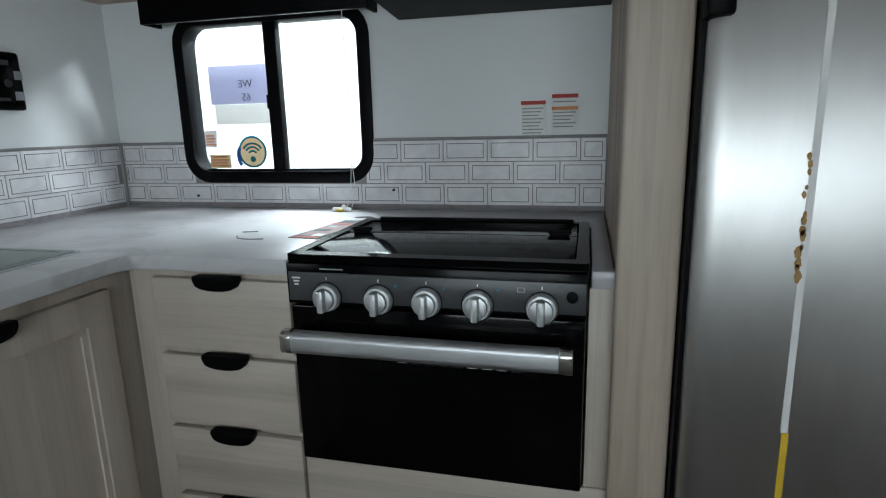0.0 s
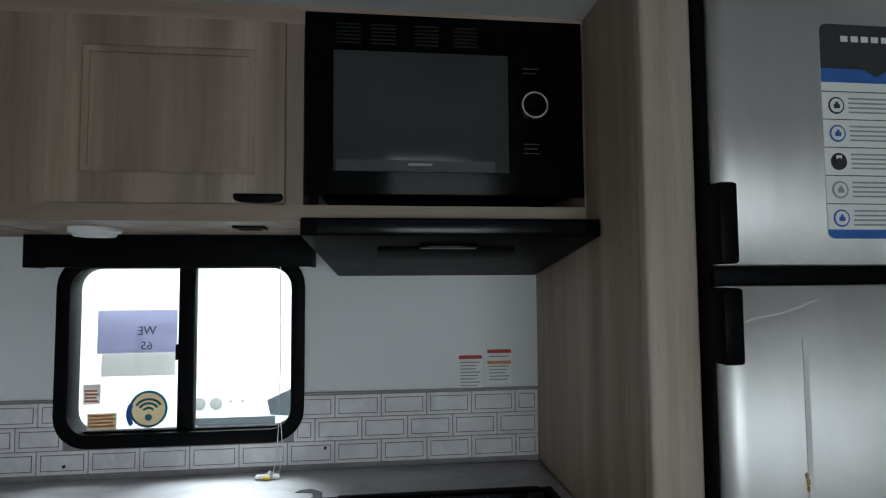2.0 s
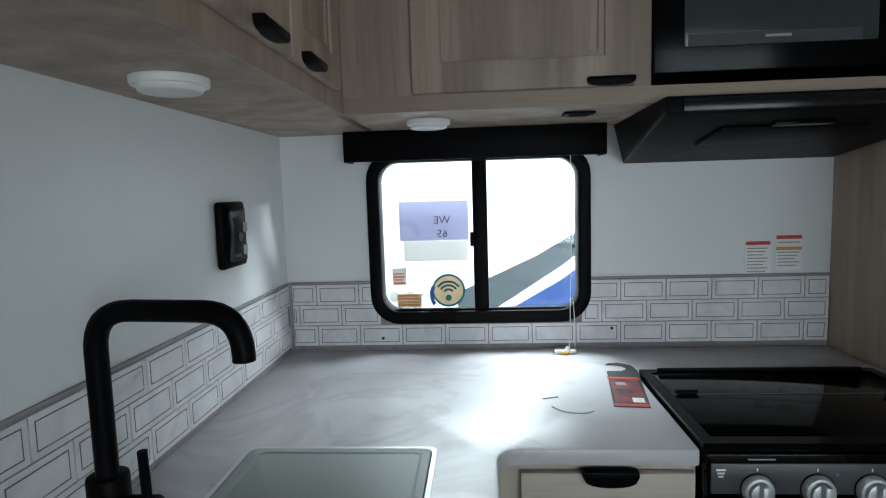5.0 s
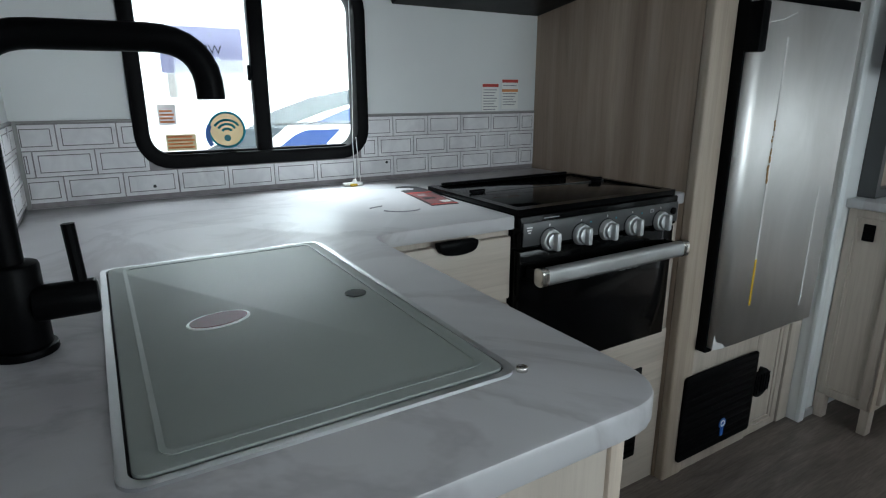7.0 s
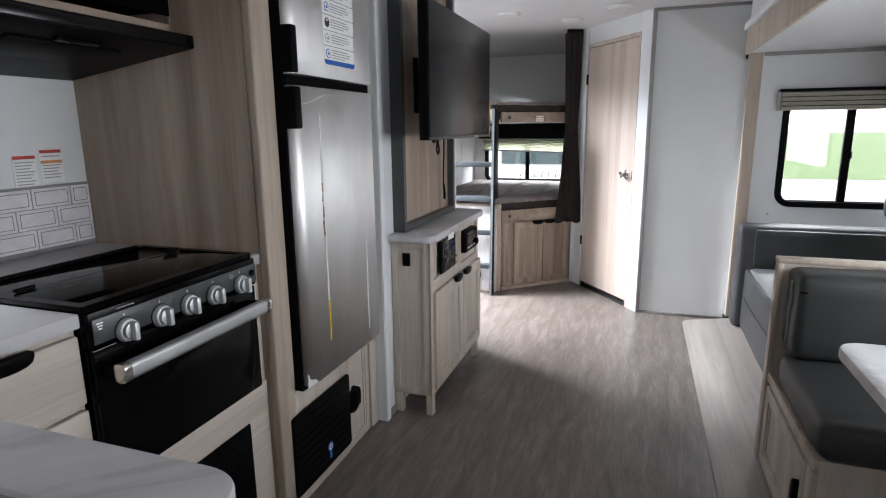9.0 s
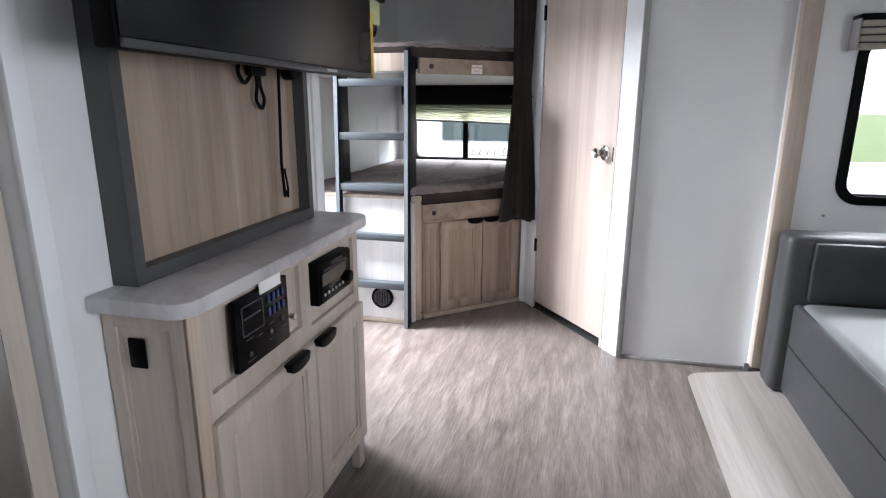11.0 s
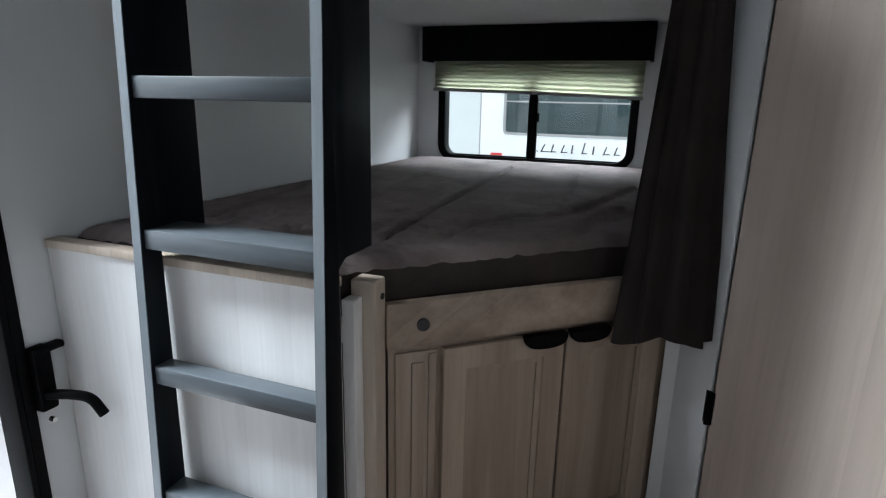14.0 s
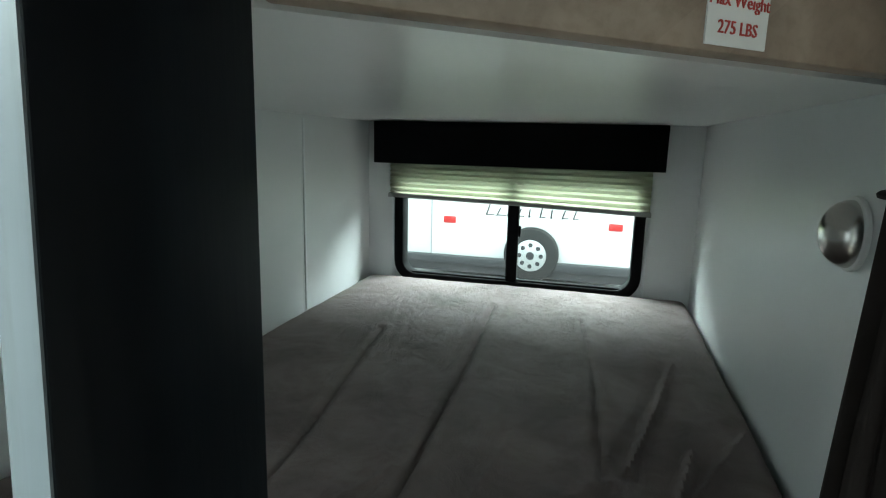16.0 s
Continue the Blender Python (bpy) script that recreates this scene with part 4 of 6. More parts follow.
for k in range(5):
    z = 1.512 + 0.0475 * k
    icon = part("icon", cyl(1.045, 1.3127, z, 0.0145, 0.001, "y", 24), (blue_ink, ink_soft, ink, blue_ink, ink)[k], paper)
    part("icon_centre", (cyl(1.045, 1.3120, z, 0.0118, 0.0006, "y", 24) if k != 2 else box(1.040, 1.050, 1.3117, 1.3122, z + 0.004, z + 0.010)), paper_white, icon)
    part("icon_mark", merge(box(1.0395, 1.0505, 1.3112, 1.3116, z - 0.005, z + 0.002, 0.0), box(1.0425, 1.0475, 1.3112, 1.3116, z + 0.002, z + 0.006)), (blue_ink, ink_soft, ink, blue_ink, ink)[k], icon)
    part("rule", box(1.020, 1.222, 1.3124, 1.3132, z + 0.0232, z + 0.0245), ink, paper)
    for j, wd in enumerate((0.11, 0.125, 0.118, 0.085)):
        part("text_bar", box(1.068, 1.068 + wd, 1.3126, 1.3132, z + 0.011 - 0.0078 * j, z + 0.0138 - 0.0078 * j), ink_soft, paper)

# upper cabinets
upper = thing("wall_cabinet", "ash laminate wall cabinet with one framed door over the window", "cabinet", -0.2, 1.9, 1.54)
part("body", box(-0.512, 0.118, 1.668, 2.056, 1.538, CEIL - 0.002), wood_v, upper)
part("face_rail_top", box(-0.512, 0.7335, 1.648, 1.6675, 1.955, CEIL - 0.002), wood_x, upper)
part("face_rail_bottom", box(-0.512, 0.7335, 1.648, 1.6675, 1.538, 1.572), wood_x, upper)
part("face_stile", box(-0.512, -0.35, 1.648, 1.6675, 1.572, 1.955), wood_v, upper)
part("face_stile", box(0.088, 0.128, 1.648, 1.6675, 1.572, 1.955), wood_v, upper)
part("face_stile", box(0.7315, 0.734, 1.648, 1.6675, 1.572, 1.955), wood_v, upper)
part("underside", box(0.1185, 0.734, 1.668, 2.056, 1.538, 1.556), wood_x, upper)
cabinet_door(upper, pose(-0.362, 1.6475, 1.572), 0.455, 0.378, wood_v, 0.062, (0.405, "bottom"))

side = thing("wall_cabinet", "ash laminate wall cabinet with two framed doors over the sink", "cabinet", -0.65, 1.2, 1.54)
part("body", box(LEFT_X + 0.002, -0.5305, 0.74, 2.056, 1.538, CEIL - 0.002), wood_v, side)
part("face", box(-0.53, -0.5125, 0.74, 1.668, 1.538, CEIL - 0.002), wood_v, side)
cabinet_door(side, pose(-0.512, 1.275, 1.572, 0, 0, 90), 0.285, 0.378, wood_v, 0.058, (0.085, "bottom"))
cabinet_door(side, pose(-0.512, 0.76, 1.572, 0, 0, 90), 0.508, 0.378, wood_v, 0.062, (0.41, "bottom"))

# microwave
mw = thing("microwave", "built-in black microwave with a dark glass door and ring knob", "microwave", 0.43, 1.7, 1.596)
part("body", box(0.16, 0.70, 1.668, 2.02, 1.60, 1.975), black_plastic, mw)
part("trim", box(0.130, 0.728, 1.640, 1.6478, 1.593, 1.981, 0.003), black_gloss, mw)
part("door_glass", box(0.189, 0.561, 1.636, 1.6398, 1.642, 1.899, 0.002), grey_glass, mw, "smoked glass door window")
part("lower_strip", box(0.196, 0.53, 1.6345, 1.6359, 1.643, 1.666), dark_plate, mw)
part("brand_bar", box(0.345, 0.395, 1.6335, 1.6345, 1.655, 1.660), ink_soft, mw)
for x0 in (0.195, 0.267, 0.358, 0.443):
    for k in range(6):
        part("vent_slot", box(x0, x0 + 0.052, 1.6385, 1.6399, 1.914 + 0.008 * k, 1.918 + 0.008 * k), slot_metal, mw)
dial = part("knob", cyl(0.616, 1.632, 1.789, 0.0265, 0.015, "y", 32, bevel=0.002), black_gloss, mw, "black dial with a chrome ring")
part("chrome_ring", ring([(0.616 + 0.029 * math.cos(k * math.pi / 16), 1.789 + 0.029 * math.sin(k * math.pi / 16)) for k in range(32)], [(0.616 + 0.0255 * math.cos(k * math.pi / 16), 1.789 + 0.0255 * math.sin(k * math.pi / 16)) for k in range(32)], 1.623, 1.6395, "y"), chrome, dial)
for k, z in enumerate((1.872, 1.862, 1.706, 1.696, 1.686)):
    part("key_mark", box(0.594, 0.63 - 0.006 * (k % 2), 1.6386, 1.6399, z, z + 0.002), dark_plate, mw)

# range hood under the microwave
hood = thing("range_hood", "black slanted range hood under the microwave", "range hood", 0.44, 1.8, 1.43)
bm = bmesh.new()
P = [(0.132, 1.568, 1.5375), (0.733, 1.568, 1.5375), (0.733, 1.568, 1.502), (0.132, 1.568, 1.502), (0.145, 2.055, 1.5375), (0.733, 2.055, 1.5375), (0.733, 2.055, 1.43), (0.172, 2.055, 1.43)]
vs = [bm.verts.new(p) for p in P]
for q in ((0, 1, 2, 3), (4, 7, 6, 5), (0, 4, 5, 1), (3, 2, 6, 7), (0, 3, 7, 4), (1, 5, 6, 2)):
    bm.faces.new([vs[i] for i in q])
bmesh.ops.recalc_face_normals(bm, faces=bm.faces)
bmesh.ops.bevel(bm, geom=bm.edges[:], offset=0.004, segments=2, affect="EDGES", profile=0.5)
part("canopy", bm, black_plastic, hood)
part("front_strip", box(0.165, 0.70, 1.5635, 1.5678, 1.507, 1.533, 0.001), black_enamel_front, hood, "glossy black front strip")
tilt = pose(0.43, 1.75, 1.473, -8.4)
part("filter_grille", box(-0.15, 0.15, -0.075, 0.075, -0.006, 0.004, 0.003), black_frame, hood, local=tilt)
part("hood_lamp", box(-0.06, 0.06, -0.115, -0.095, -0.006, 0.004, 0.002), black_glass, hood, "small unlit lamp lens", tilt)

# valance over the kitchen window
val = thing("window_valance", "black box valance over the kitchen window", "valance", -0.24, 2.0, 1.455)
part("box", merge(box(-0.596, 0.112, 1.978, 1.988, 1.455, 1.5375, 0.002), box(-0.596, -0.586, 1.9885, 2.058, 1.455, 1.5375), box(0.102, 0.112, 1.9885, 2.058, 1.455, 1.5375)), black_frame, val)
part("shade_rail", box(-0.58, 0.096, 1.992, 2.03, 1.462, 1.482, 0.002), trim_grey, val, "grey bottom rail of the raised shade")
cord = thing("shade_cord", "thin white shade cord with a small plastic tag", "cord", 0.03, 2.02, 0.913)
part("string", tube([(0.022, 2.02, 1.462), (0.024, 2.025, 1.2), (0.02, 2.03, 1.04), (0.018, 2.02, 0.96), (0.012, 2.0, 0.921)], 0.0011, 6), white_plastic, cord)
part("string", tube([(0.027, 2.02, 1.05), (0.033, 2.022, 0.97), (0.028, 2.0, 0.922)], 0.0011, 6), white_plastic, cord)
part("tag", merge(box(-0.03, 0.03, 1.985, 2.0, 0.911, 0.921, 0.003), cyl(0.006, 1.992, 0.922, 0.012, 0.016, "z", 12, r2=0.004)), white_plastic, cord, "crumpled white and yellow tag")
part("tag_foot", box(-0.012, 0.010, 1.978, 1.985, 0.911, 0.918, 0.002), tape_yellow, cord)


def puck(x, y, z, group, r=0.052, oval_=1.0):
    root = thing("puck_lamp", "round white low-profile lamp, switched off", "lamp", x, y, z, group=group)
    part("housing", cyl(x, y, z - 0.006, r, 0.012, "z", 32, r2=r * 1.02, bevel=0.002), white_plastic, root)
    part("lens", cyl(x, y, z - 0.016, r * 0.8, 0.009, "z", 32, r2=r * 0.88, bevel=0.002), puck_lens, root)


puck(-0.345, 1.80, 1.538, "lamps under the wall cabinets")
puck(-0.655, 1.22, 1.538, "lamps under the wall cabinets")
for x, y in ((0.06, 1.13), (3.19, 1.2), (3.57, 0.84), (3.22, 0.515), (2.3, 0.85), (1.2, 0.6)):
    puck(x, y, CEIL, "ceiling lamps", 0.075)
puck(2.35, -0.72, SLIDE_TOP, "ceiling lamps", 0.07)
plate = thing("switch_plate", "small black recessed switch under the wall cabinet", "switch", 0.0, 1.76, 1.538)
part("plate", box(-0.035, 0.035, 1.735, 1.785, 1.532, 1.5375, 0.002), black_plastic, plate)
part("rocker", box(-0.022, 0.022, 1.745, 1.775, 1.529, 1.532, 0.001), black_frame, plate)

# detector on the end wall
det = thing("gas_detector", "black wall-mounted gas detector with silver marks", "detector", LEFT_X, 1.69, 1.21)
part("case", box(LEFT_X + 0.001, LEFT_X + 0.021, 1.618, 1.738, 1.212, 1.36, 0.008, 3), black_plastic, det)
part("cover", box(LEFT_X + 0.021, LEFT_X + 0.0255, 1.63, 1.726, 1.225, 1.345, 0.004), black_gloss, det)
for k, (y0, y1, z0, z1) in enumerate(((1.655, 1.70, 1.325, 1.338), (1.71, 1.732, 1.29, 1.312), (1.66, 1.69, 1.235, 1.243), (1.705, 1.728, 1.238, 1.26))):
    part("marking", box(LEFT_X + 0.0255, LEFT_X + 0.0265, y0, y1, z0, z1), ink_soft if k % 2 else dark_plate, det)
part("button", cyl(LEFT_X + 0.026, 1.69, 1.28, 0.010, 0.004, "x", 16), dark_plate, det)

# warning stickers on the wall
for x0, x1, z0, z1, m2 in ((0.506, 0.576, 1.112, 1.207, None), (0.588, 0.66, 1.122, 1.222, orange_ink)):
    st = thing("warning_sticker", "white warning sticker with a red head and fine print", "sticker", x0, 2.06, z0, group="warning stickers")
    part("sheet", box(x0, x1, 2.0578, 2.0594, z0, z1), paper_white, st)
    part("head", box(x0 + 0.002, x1 - 0.002, 2.0568, 2.0577, z1 - 0.012, z1 - 0.002), red_ink, st)
    if m2:
        part("band", box(x0 + 0.002, x1 - 0.002, 2.0568, 2.0577, z1 - 0.043, z1 - 0.034), m2, st)
    for k in range(8):
        z = z1 - 0.02 - 0.0092 * k
        if not (m2 and k in (1, 2)):
            part("text_bar", box(x0 + 0.006, x1 - 0.008 - 0.006 * (k % 3), 2.057, 2.0577, z - 0.003, z), ink_soft, st)

# papers and stickers on the window
note = thing("window_notice", "lilac paper notice taped outside the window, seen from behind", "notice", -0.36, 2.085, 1.225)
part("sheet", box(-0.466, -0.262, 2.0905, 2.092, 1.226, 1.342), lilac, note)
part("sheet_foot", box(-0.455, -0.266, 2.0922, 2.0935, 1.165, 1.225), sheer_white, note)
for words, z in (("WE", 1.285), ("65", 1.245)):
    text_mesh(words, 0.032, ink, note, pose(-0.34, 2.0898, z) @ Matrix.Diagonal((-1, 1, 1, 1)), "mirrored_lettering", "mirrored printed letters")
part("smudge", box(-0.345, -0.338, 2.0895, 2.0902, 1.318, 1.328), ink_soft, note)
st = thing("window_sticker", "round teal and cream sticker with wave arcs on the window", "sticker", -0.325, 2.08, 1.03, group="window stickers")
cx_, cz_ = -0.325, 1.08
cream = sheer_cream


def arc(r0, r1, a0, a1, y0, y1, seg=18):
    o = [(cx_ + r1 * math.cos(radians(a0 + (a1 - a0) * k / seg)), cz_ - 0.012 + r1 * math.sin(radians(a0 + (a1 - a0) * k / seg))) for k in range(seg + 1)]
    i = [(cx_ + r0 * math.cos(radians(a1 - (a1 - a0) * k / seg)), cz_ - 0.012 + r0 * math.sin(radians(a1 - (a1 - a0) * k / seg))) for k in range(seg + 1)]
    return prism(o + i, y0, y1, "y")


part("disc", cyl(cx_, 2.0745, cz_, 0.047, 0.001, "y", 36), cream, st)
part("rim", ring([(cx_ + 0.049 * math.cos(k * math.pi / 18), cz_ + 0.049 * math.sin(k * math.pi / 18)) for k in range(36)], [(cx_ + 0.043 * math.cos(k * math.pi / 18), cz_ + 0.043 * math.sin(k * math.pi / 18)) for k in range(36)], 2.0728, 2.0738, "y"), sheer_teal, st)
for r0, r1 in ((0.012, 0.018), (0.024, 0.030), (0.035, 0.041)):
    part("wave_arc", arc(r0, r1, 35, 145, 2.0728, 2.0738), sheer_teal, st)
part("wave_dot", cyl(cx_, 2.0733, cz_ - 0.022, 0.009, 0.001, "y", 18), teal_ink, st)
part("swoosh", arc(0.044, 0.056, 150, 215, 2.0722, 2.0729, 8), blue_ink, st)
for x0, x1, z0, z1, m1, lab in ((-0.49, -0.447, 1.096, 1.148, orange_ink, "small orange and white sticker on the window"), (-0.478, -0.405, 1.03, 1.072, cream, "small cream printed sticker on the window")):
    s2 = thing("window_sticker", lab, "sticker", x0, 2.078, z0, group="window stickers")
    part("sheet", box(x0, x1, 2.0742, 2.0752, z0, z1), cream if m1 is cream else sheer_white, s2)
    for k in range(4):
        part("text_bar", box(x0 + 0.004, x1 - 0.005 - 0.004 * (k % 2), 2.0732, 2.0741, z0 + 0.006 + 0.009 * k, z0 + 0.011 + 0.009 * k), sheer_orange, s2)

# leaflets on the worktop
dark_red = plain("dark_red_print", (0.16, 0.03, 0.03), 0.4, 0, 0.6, 45.0)
leaf = thing("door_hanger_leaflet", "glossy red and black hook-shaped leaflet lying on the worktop", "leaflet", 0.07, 1.73, 0.910)
sk = [(-0.037, -0.15), (0.037, -0.15), (0.045, 0.09), (0.035, 0.135), (0.005, 0.158), (-0.02, 0.15), (-0.03, 0.135), (-0.012, 0.138), (0.012, 0.13), (0.02, 0.105), (0.005, 0.088), (-0.03, 0.085)]
L = pose(0.098, 1.745, 0.9106, 0, 0, -7)
part("sheet", prism(sk, 0.0, 0.0012, "z"), ink, leaf, "black printed sheet with a cut-out hook", L)
part("red_field", box(-0.034, 0.036, -0.146, -0.132, 0.0012, 0.0016), red_ink, leaf, local=L)
part("red_band", box(-0.034, 0.040, 0.026, 0.040, 0.0012, 0.0016), red_ink, leaf, local=L)
part("photo_field", box(-0.030, 0.034, -0.128, 0.022, 0.0012, 0.0016), dark_red, leaf, "dark red printed picture", L)
for k in range(3):
    part("pale_patch", box((0.006, -0.022, -0.018)[k], (0.030, 0.012, 0.004)[k], (-0.124, -0.07, -0.02)[k], (-0.098, -0.045, 0.0)[k], 0.0016, 0.002), (paper_white, ink, ink_soft)[k], leaf, local=L)
clip_ = thing("paper_scrap", "curled scrap of clear packing film on the worktop", "scrap", -0.13, 1.62, 0.910)
part("film", tube(bend([(-0.085, 1.60, 0.912), (-0.065, 1.565, 0.913), (-0.02, 1.555, 0.914), (-0.004, 1.575, 0.912)], 0.02, 4), 0.0014, 6), ink_soft, clip_)
part("film", tube([(-0.10, 1.645, 0.9118), (-0.065, 1.655, 0.9122)], 0.0014, 6), ink_soft, clip_)

# ---- living area ----
media = thing("media_cabinet", "ash laminate media cabinet with two doors and a marble-look top", "cabinet", 1.93, 1.25, 0)
top = prism([(1.522, 1.3435), *rounded_corner((1.522, 1.142), (1.522, 1.34), (2.3, 1.142), 0.05, 8), *rounded_corner((2.392, 1.142), (1.6, 1.142), (2.392, 1.34), 0.07, 8), (2.392, 1.3435)], 0.798, 0.828, "z", 0.004)
part("top", top, marble, media, "marble-look laminate top")
part("body", box(1.556, 2.312, 1.176, 1.342, 0.09, 0.7975), low_v, media)
part("front_frame", wall_run(1.553, 2.316, 0.088, 0.7975, 1.1635, 1.1755, [(1.60, 1.953, 0.622, 0.781), (2.003, 2.283, 0.604, 0.777)]), low_v, media)
f, p = panel_door(0.172, 0.70, 0.03, 0.008, 0.008)
sp = part("side_frame", f, low_v, media, local=pose(1.5555, 1.342, 0.0955, 0, 0, -90))
part("side_panel", p, low_v, sp, local=pose(1.5555, 1.342, 0.0955, 0, 0, -90))
for x0, x1, y0, y1 in ((1.548, 1.59, 1.161, 1.19), (2.275, 2.318, 1.161, 1.19), (1.548, 1.585, 1.305, 1.342), (2.28, 2.318, 1.305, 1.342)):
    part("foot", box(x0, x1, y0, y1, 0.0, 0.0955, 0.003), low_v, media)
part("corner_post", box(1.546, 1.588, 1.159, 1.1632, 0.0956, 0.797, 0.002), edge_wood, media)
sock = part("socket", box(1.5445, 1.5495, 1.252, 1.288, 0.69, 0.748, 0.003), black_plastic, media, "black socket on the cabinet's side")
part("socket_face", box(1.5425, 1.5446, 1.259, 1.281, 0.70, 0.738, 0.001), black_frame, sock)
cabinet_door(media, pose(1.58, 1.1632, 0.115), 0.403, 0.455, low_v, 0.05, (0.30, "top"))
cabinet_door(media, pose(1.99, 1.1632, 0.115), 0.317, 0.455, low_v, 0.05, (0.042, "top"))
ctl = thing("control_panel", "black systems control panel with blue switches on the media cabinet", "control panel", 1.77, 1.16, 0.63)
part("plate", prism(round_rect(1.668, 1.872, 0.630, 0.782, 0.006), 1.1505, 1.1633, "y", 0.002), black_gloss, ctl)
scr = part("display", ring(round_rect(1.690, 1.768, 0.700, 0.764, 0.006), round_rect(1.6925, 1.7655, 0.7025, 0.7615, 0.005), 1.1492, 1.1505, "y"), dim_print, ctl, "grey outline of a small display")
part("display_bar", box(1.697, 1.76, 1.1494, 1.1505, 0.735, 0.7385), dim_print, scr)
for r in range(2):
    for k in range(4):
        part("switch", box(1.786 + 0.019 * k, 1.795 + 0.019 * k, 1.1475, 1.1505, 0.742 - 0.03 * r, 0.761 - 0.03 * r, 0.001), switch_blue, ctl, "small blue rocker switch")
for x, z in ((1.71, 0.658), (1.792, 0.676), (1.842, 0.688)):
    part("push_button", cyl(x, 1.149, z, 0.0055, 0.004, "y", 14), dim_print, ctl)
for x, z, w_ in ((1.70, 0.69, 0.03), (1.74, 0.684, 0.02), (1.70, 0.643, 0.03), (1.785, 0.693, 0.022), (1.785, 0.658, 0.02), (1.835, 0.668, 0.02), (1.79, 0.769, 0.06)):
    part("text_bar", box(x, x + w_, 1.1496, 1.1505, z, z + 0.002), dim_print, ctl)
tag = solo("paper_tag", box(1.758, 1.842, 1.1485, 1.1503, 0.770, 0.7965), paper_white, "small white printed tag above the control panel", "tag")
radio = thing("car_stereo", "black stereo with a disc slot and a row of buttons", "stereo", 2.1, 1.15, 0.657)
part("body", box(2.003, 2.207, 1.138, 1.175, 0.657, 0.766, 0.005), black_plastic, radio)
part("fascia", box(2.012, 2.199, 1.1355, 1.138, 0.664, 0.760, 0.001), black_gloss, radio)
part("disc_slot", box(2.03, 2.17, 1.1342, 1.1356, 0.742, 0.747), ink, radio)
part("display", box(2.02, 2.165, 1.1345, 1.1355, 0.705, 0.738), black_glass, radio)
for k in range(6):
    part("button", cyl(2.03 + 0.022 * k, 1.134, 0.682, 0.0042, 0.003, "y", 10), knob_grey, radio)
part("volume_knob", cyl(2.178, 1.130, 0.69, 0.016, 0.012, "y", 22, bevel=0.002), black_plastic, radio)
part("latch_stud", cyl(1.905, 1.158, 0.668, 0.008, 0.012, "y", 14), chrome, media)

# panel behind the television
board = thing("television_backboard", "tall ash laminate backboard in a dark frame", "panel", 1.94, 1.33, 0.83)
part("panel", box(1.615, 2.27, 1.322, 1.3445, 0.835, CEIL - 0.004), wood_v, board)
part("frame", ring(round_rect(1.588, 2.296, 0.829, CEIL - 0.003, 0), round_rect(1.614, 2.271, 0.858, CEIL - 0.03, 0), 1.289, 1.344, "y"), dark_trim, board, "dark grey frame")
for x in (1.79, 1.95, 2.12):
    part("board_joint", box(x, x + 0.0015, 1.3212, 1.3222, 0.865, CEIL - 0.03), trim_grey, board)
tv = thing("television", "flat black television on a folding wall arm", "television", 1.88, 1.12, 1.24)
screen = part("case", box(1.418, 2.335, 1.112, 1.15, 1.226, 1.748, 0.006), black_plastic, tv)
part("screen", box(1.424, 2.329, 1.1055, 1.1118, 1.240, 1.742, 0.002), screen_black, tv, "dark semi-matt screen")
part("chin", box(1.424, 2.329, 1.104, 1.1118, 1.227, 1.2385, 0.001), dark_plate, tv)
part("badge", box(2.035, 2.09, 1.1022, 1.104, 1.2295, 1.2355), alu, tv)
part("back_box", box(1.62, 2.14, 1.1505, 1.19, 1.26, 1.55, 0.01), black_plastic, tv)
part("wall_arm", merge(box(1.86, 1.92, 1.19, 1.3215, 1.42, 1.50, 0.004), box(1.80, 1.98, 1.305, 1.3218, 1.34, 1.58, 0.003)), black_frame, tv)
part("energy_tag", box(2.3305, 2.352, 1.1075, 1.1095, 1.225, 1.40), tape_yellow, tv, "yellow printed tag on the edge")
for k in range(4):
    part("tag_text", box(2.337, 2.338, 1.118, 1.142, 1.27 + 0.028 * k, 1.278 + 0.028 * k), ink, tv)
strap = thing("strap", "black webbing straps hanging from the television bracket", "strap", 2.05, 1.3, 1.16)
part("loop", tube(bend([(2.060, 1.305, 1.262), (2.063, 1.305, 1.20), (2.050, 1.304, 1.165), (2.075, 1.304, 1.14), (2.092, 1.304, 1.165), (2.075, 1.305, 1.20), (2.072, 1.305, 1.262)], 0.012, 4), 0.0045, 8), black_frame, strap)
part("loop", tube(bend([(1.985, 1.3, 1.262), (1.975, 1.3, 1.225), (2.000, 1.3, 1.2), (2.030, 1.3, 1.222), (2.030, 1.3, 1.262)], 0.012, 4), 0.005, 8), black_frame, strap)
part("buckle", box(2.03, 2.095, 1.294, 1.318, 1.222, 1.262, 0.005), black_plastic, strap)
part("long_strap", tube(bend([(2.170, 1.305, 1.262), (2.161, 1.305, 1.1), (2.156, 1.306, 1.0), (2.165, 1.306, 0.908)], 0.03, 4), 0.0042, 8), black_frame, strap)
part("hook", tube(bend([(2.168, 1.305, 0.985), (2.182, 1.305, 0.93), (2.180, 1.305, 0.902), (2.171, 1.305, 0.925)], 0.008, 4), 0.003, 8), black_plastic, strap)
part("clamp", cyl(2.215, 1.3, 1.24, 0.022, 0.03, "y", 18, bevel=0.004), black_plastic, strap)

# ---- dinette and sofa in the slide-out ----
bench = thing("dinette_bench", "dinette bench with a pale panelled back and dark grey vinyl cushions", "bench", 1.3, -0.7, SLIDE_Z)
part("back_panel", box(1.592, 1.622, SLIDE_OUT + 0.002, -0.163, SLIDE_Z, 0.80), low_v, bench)
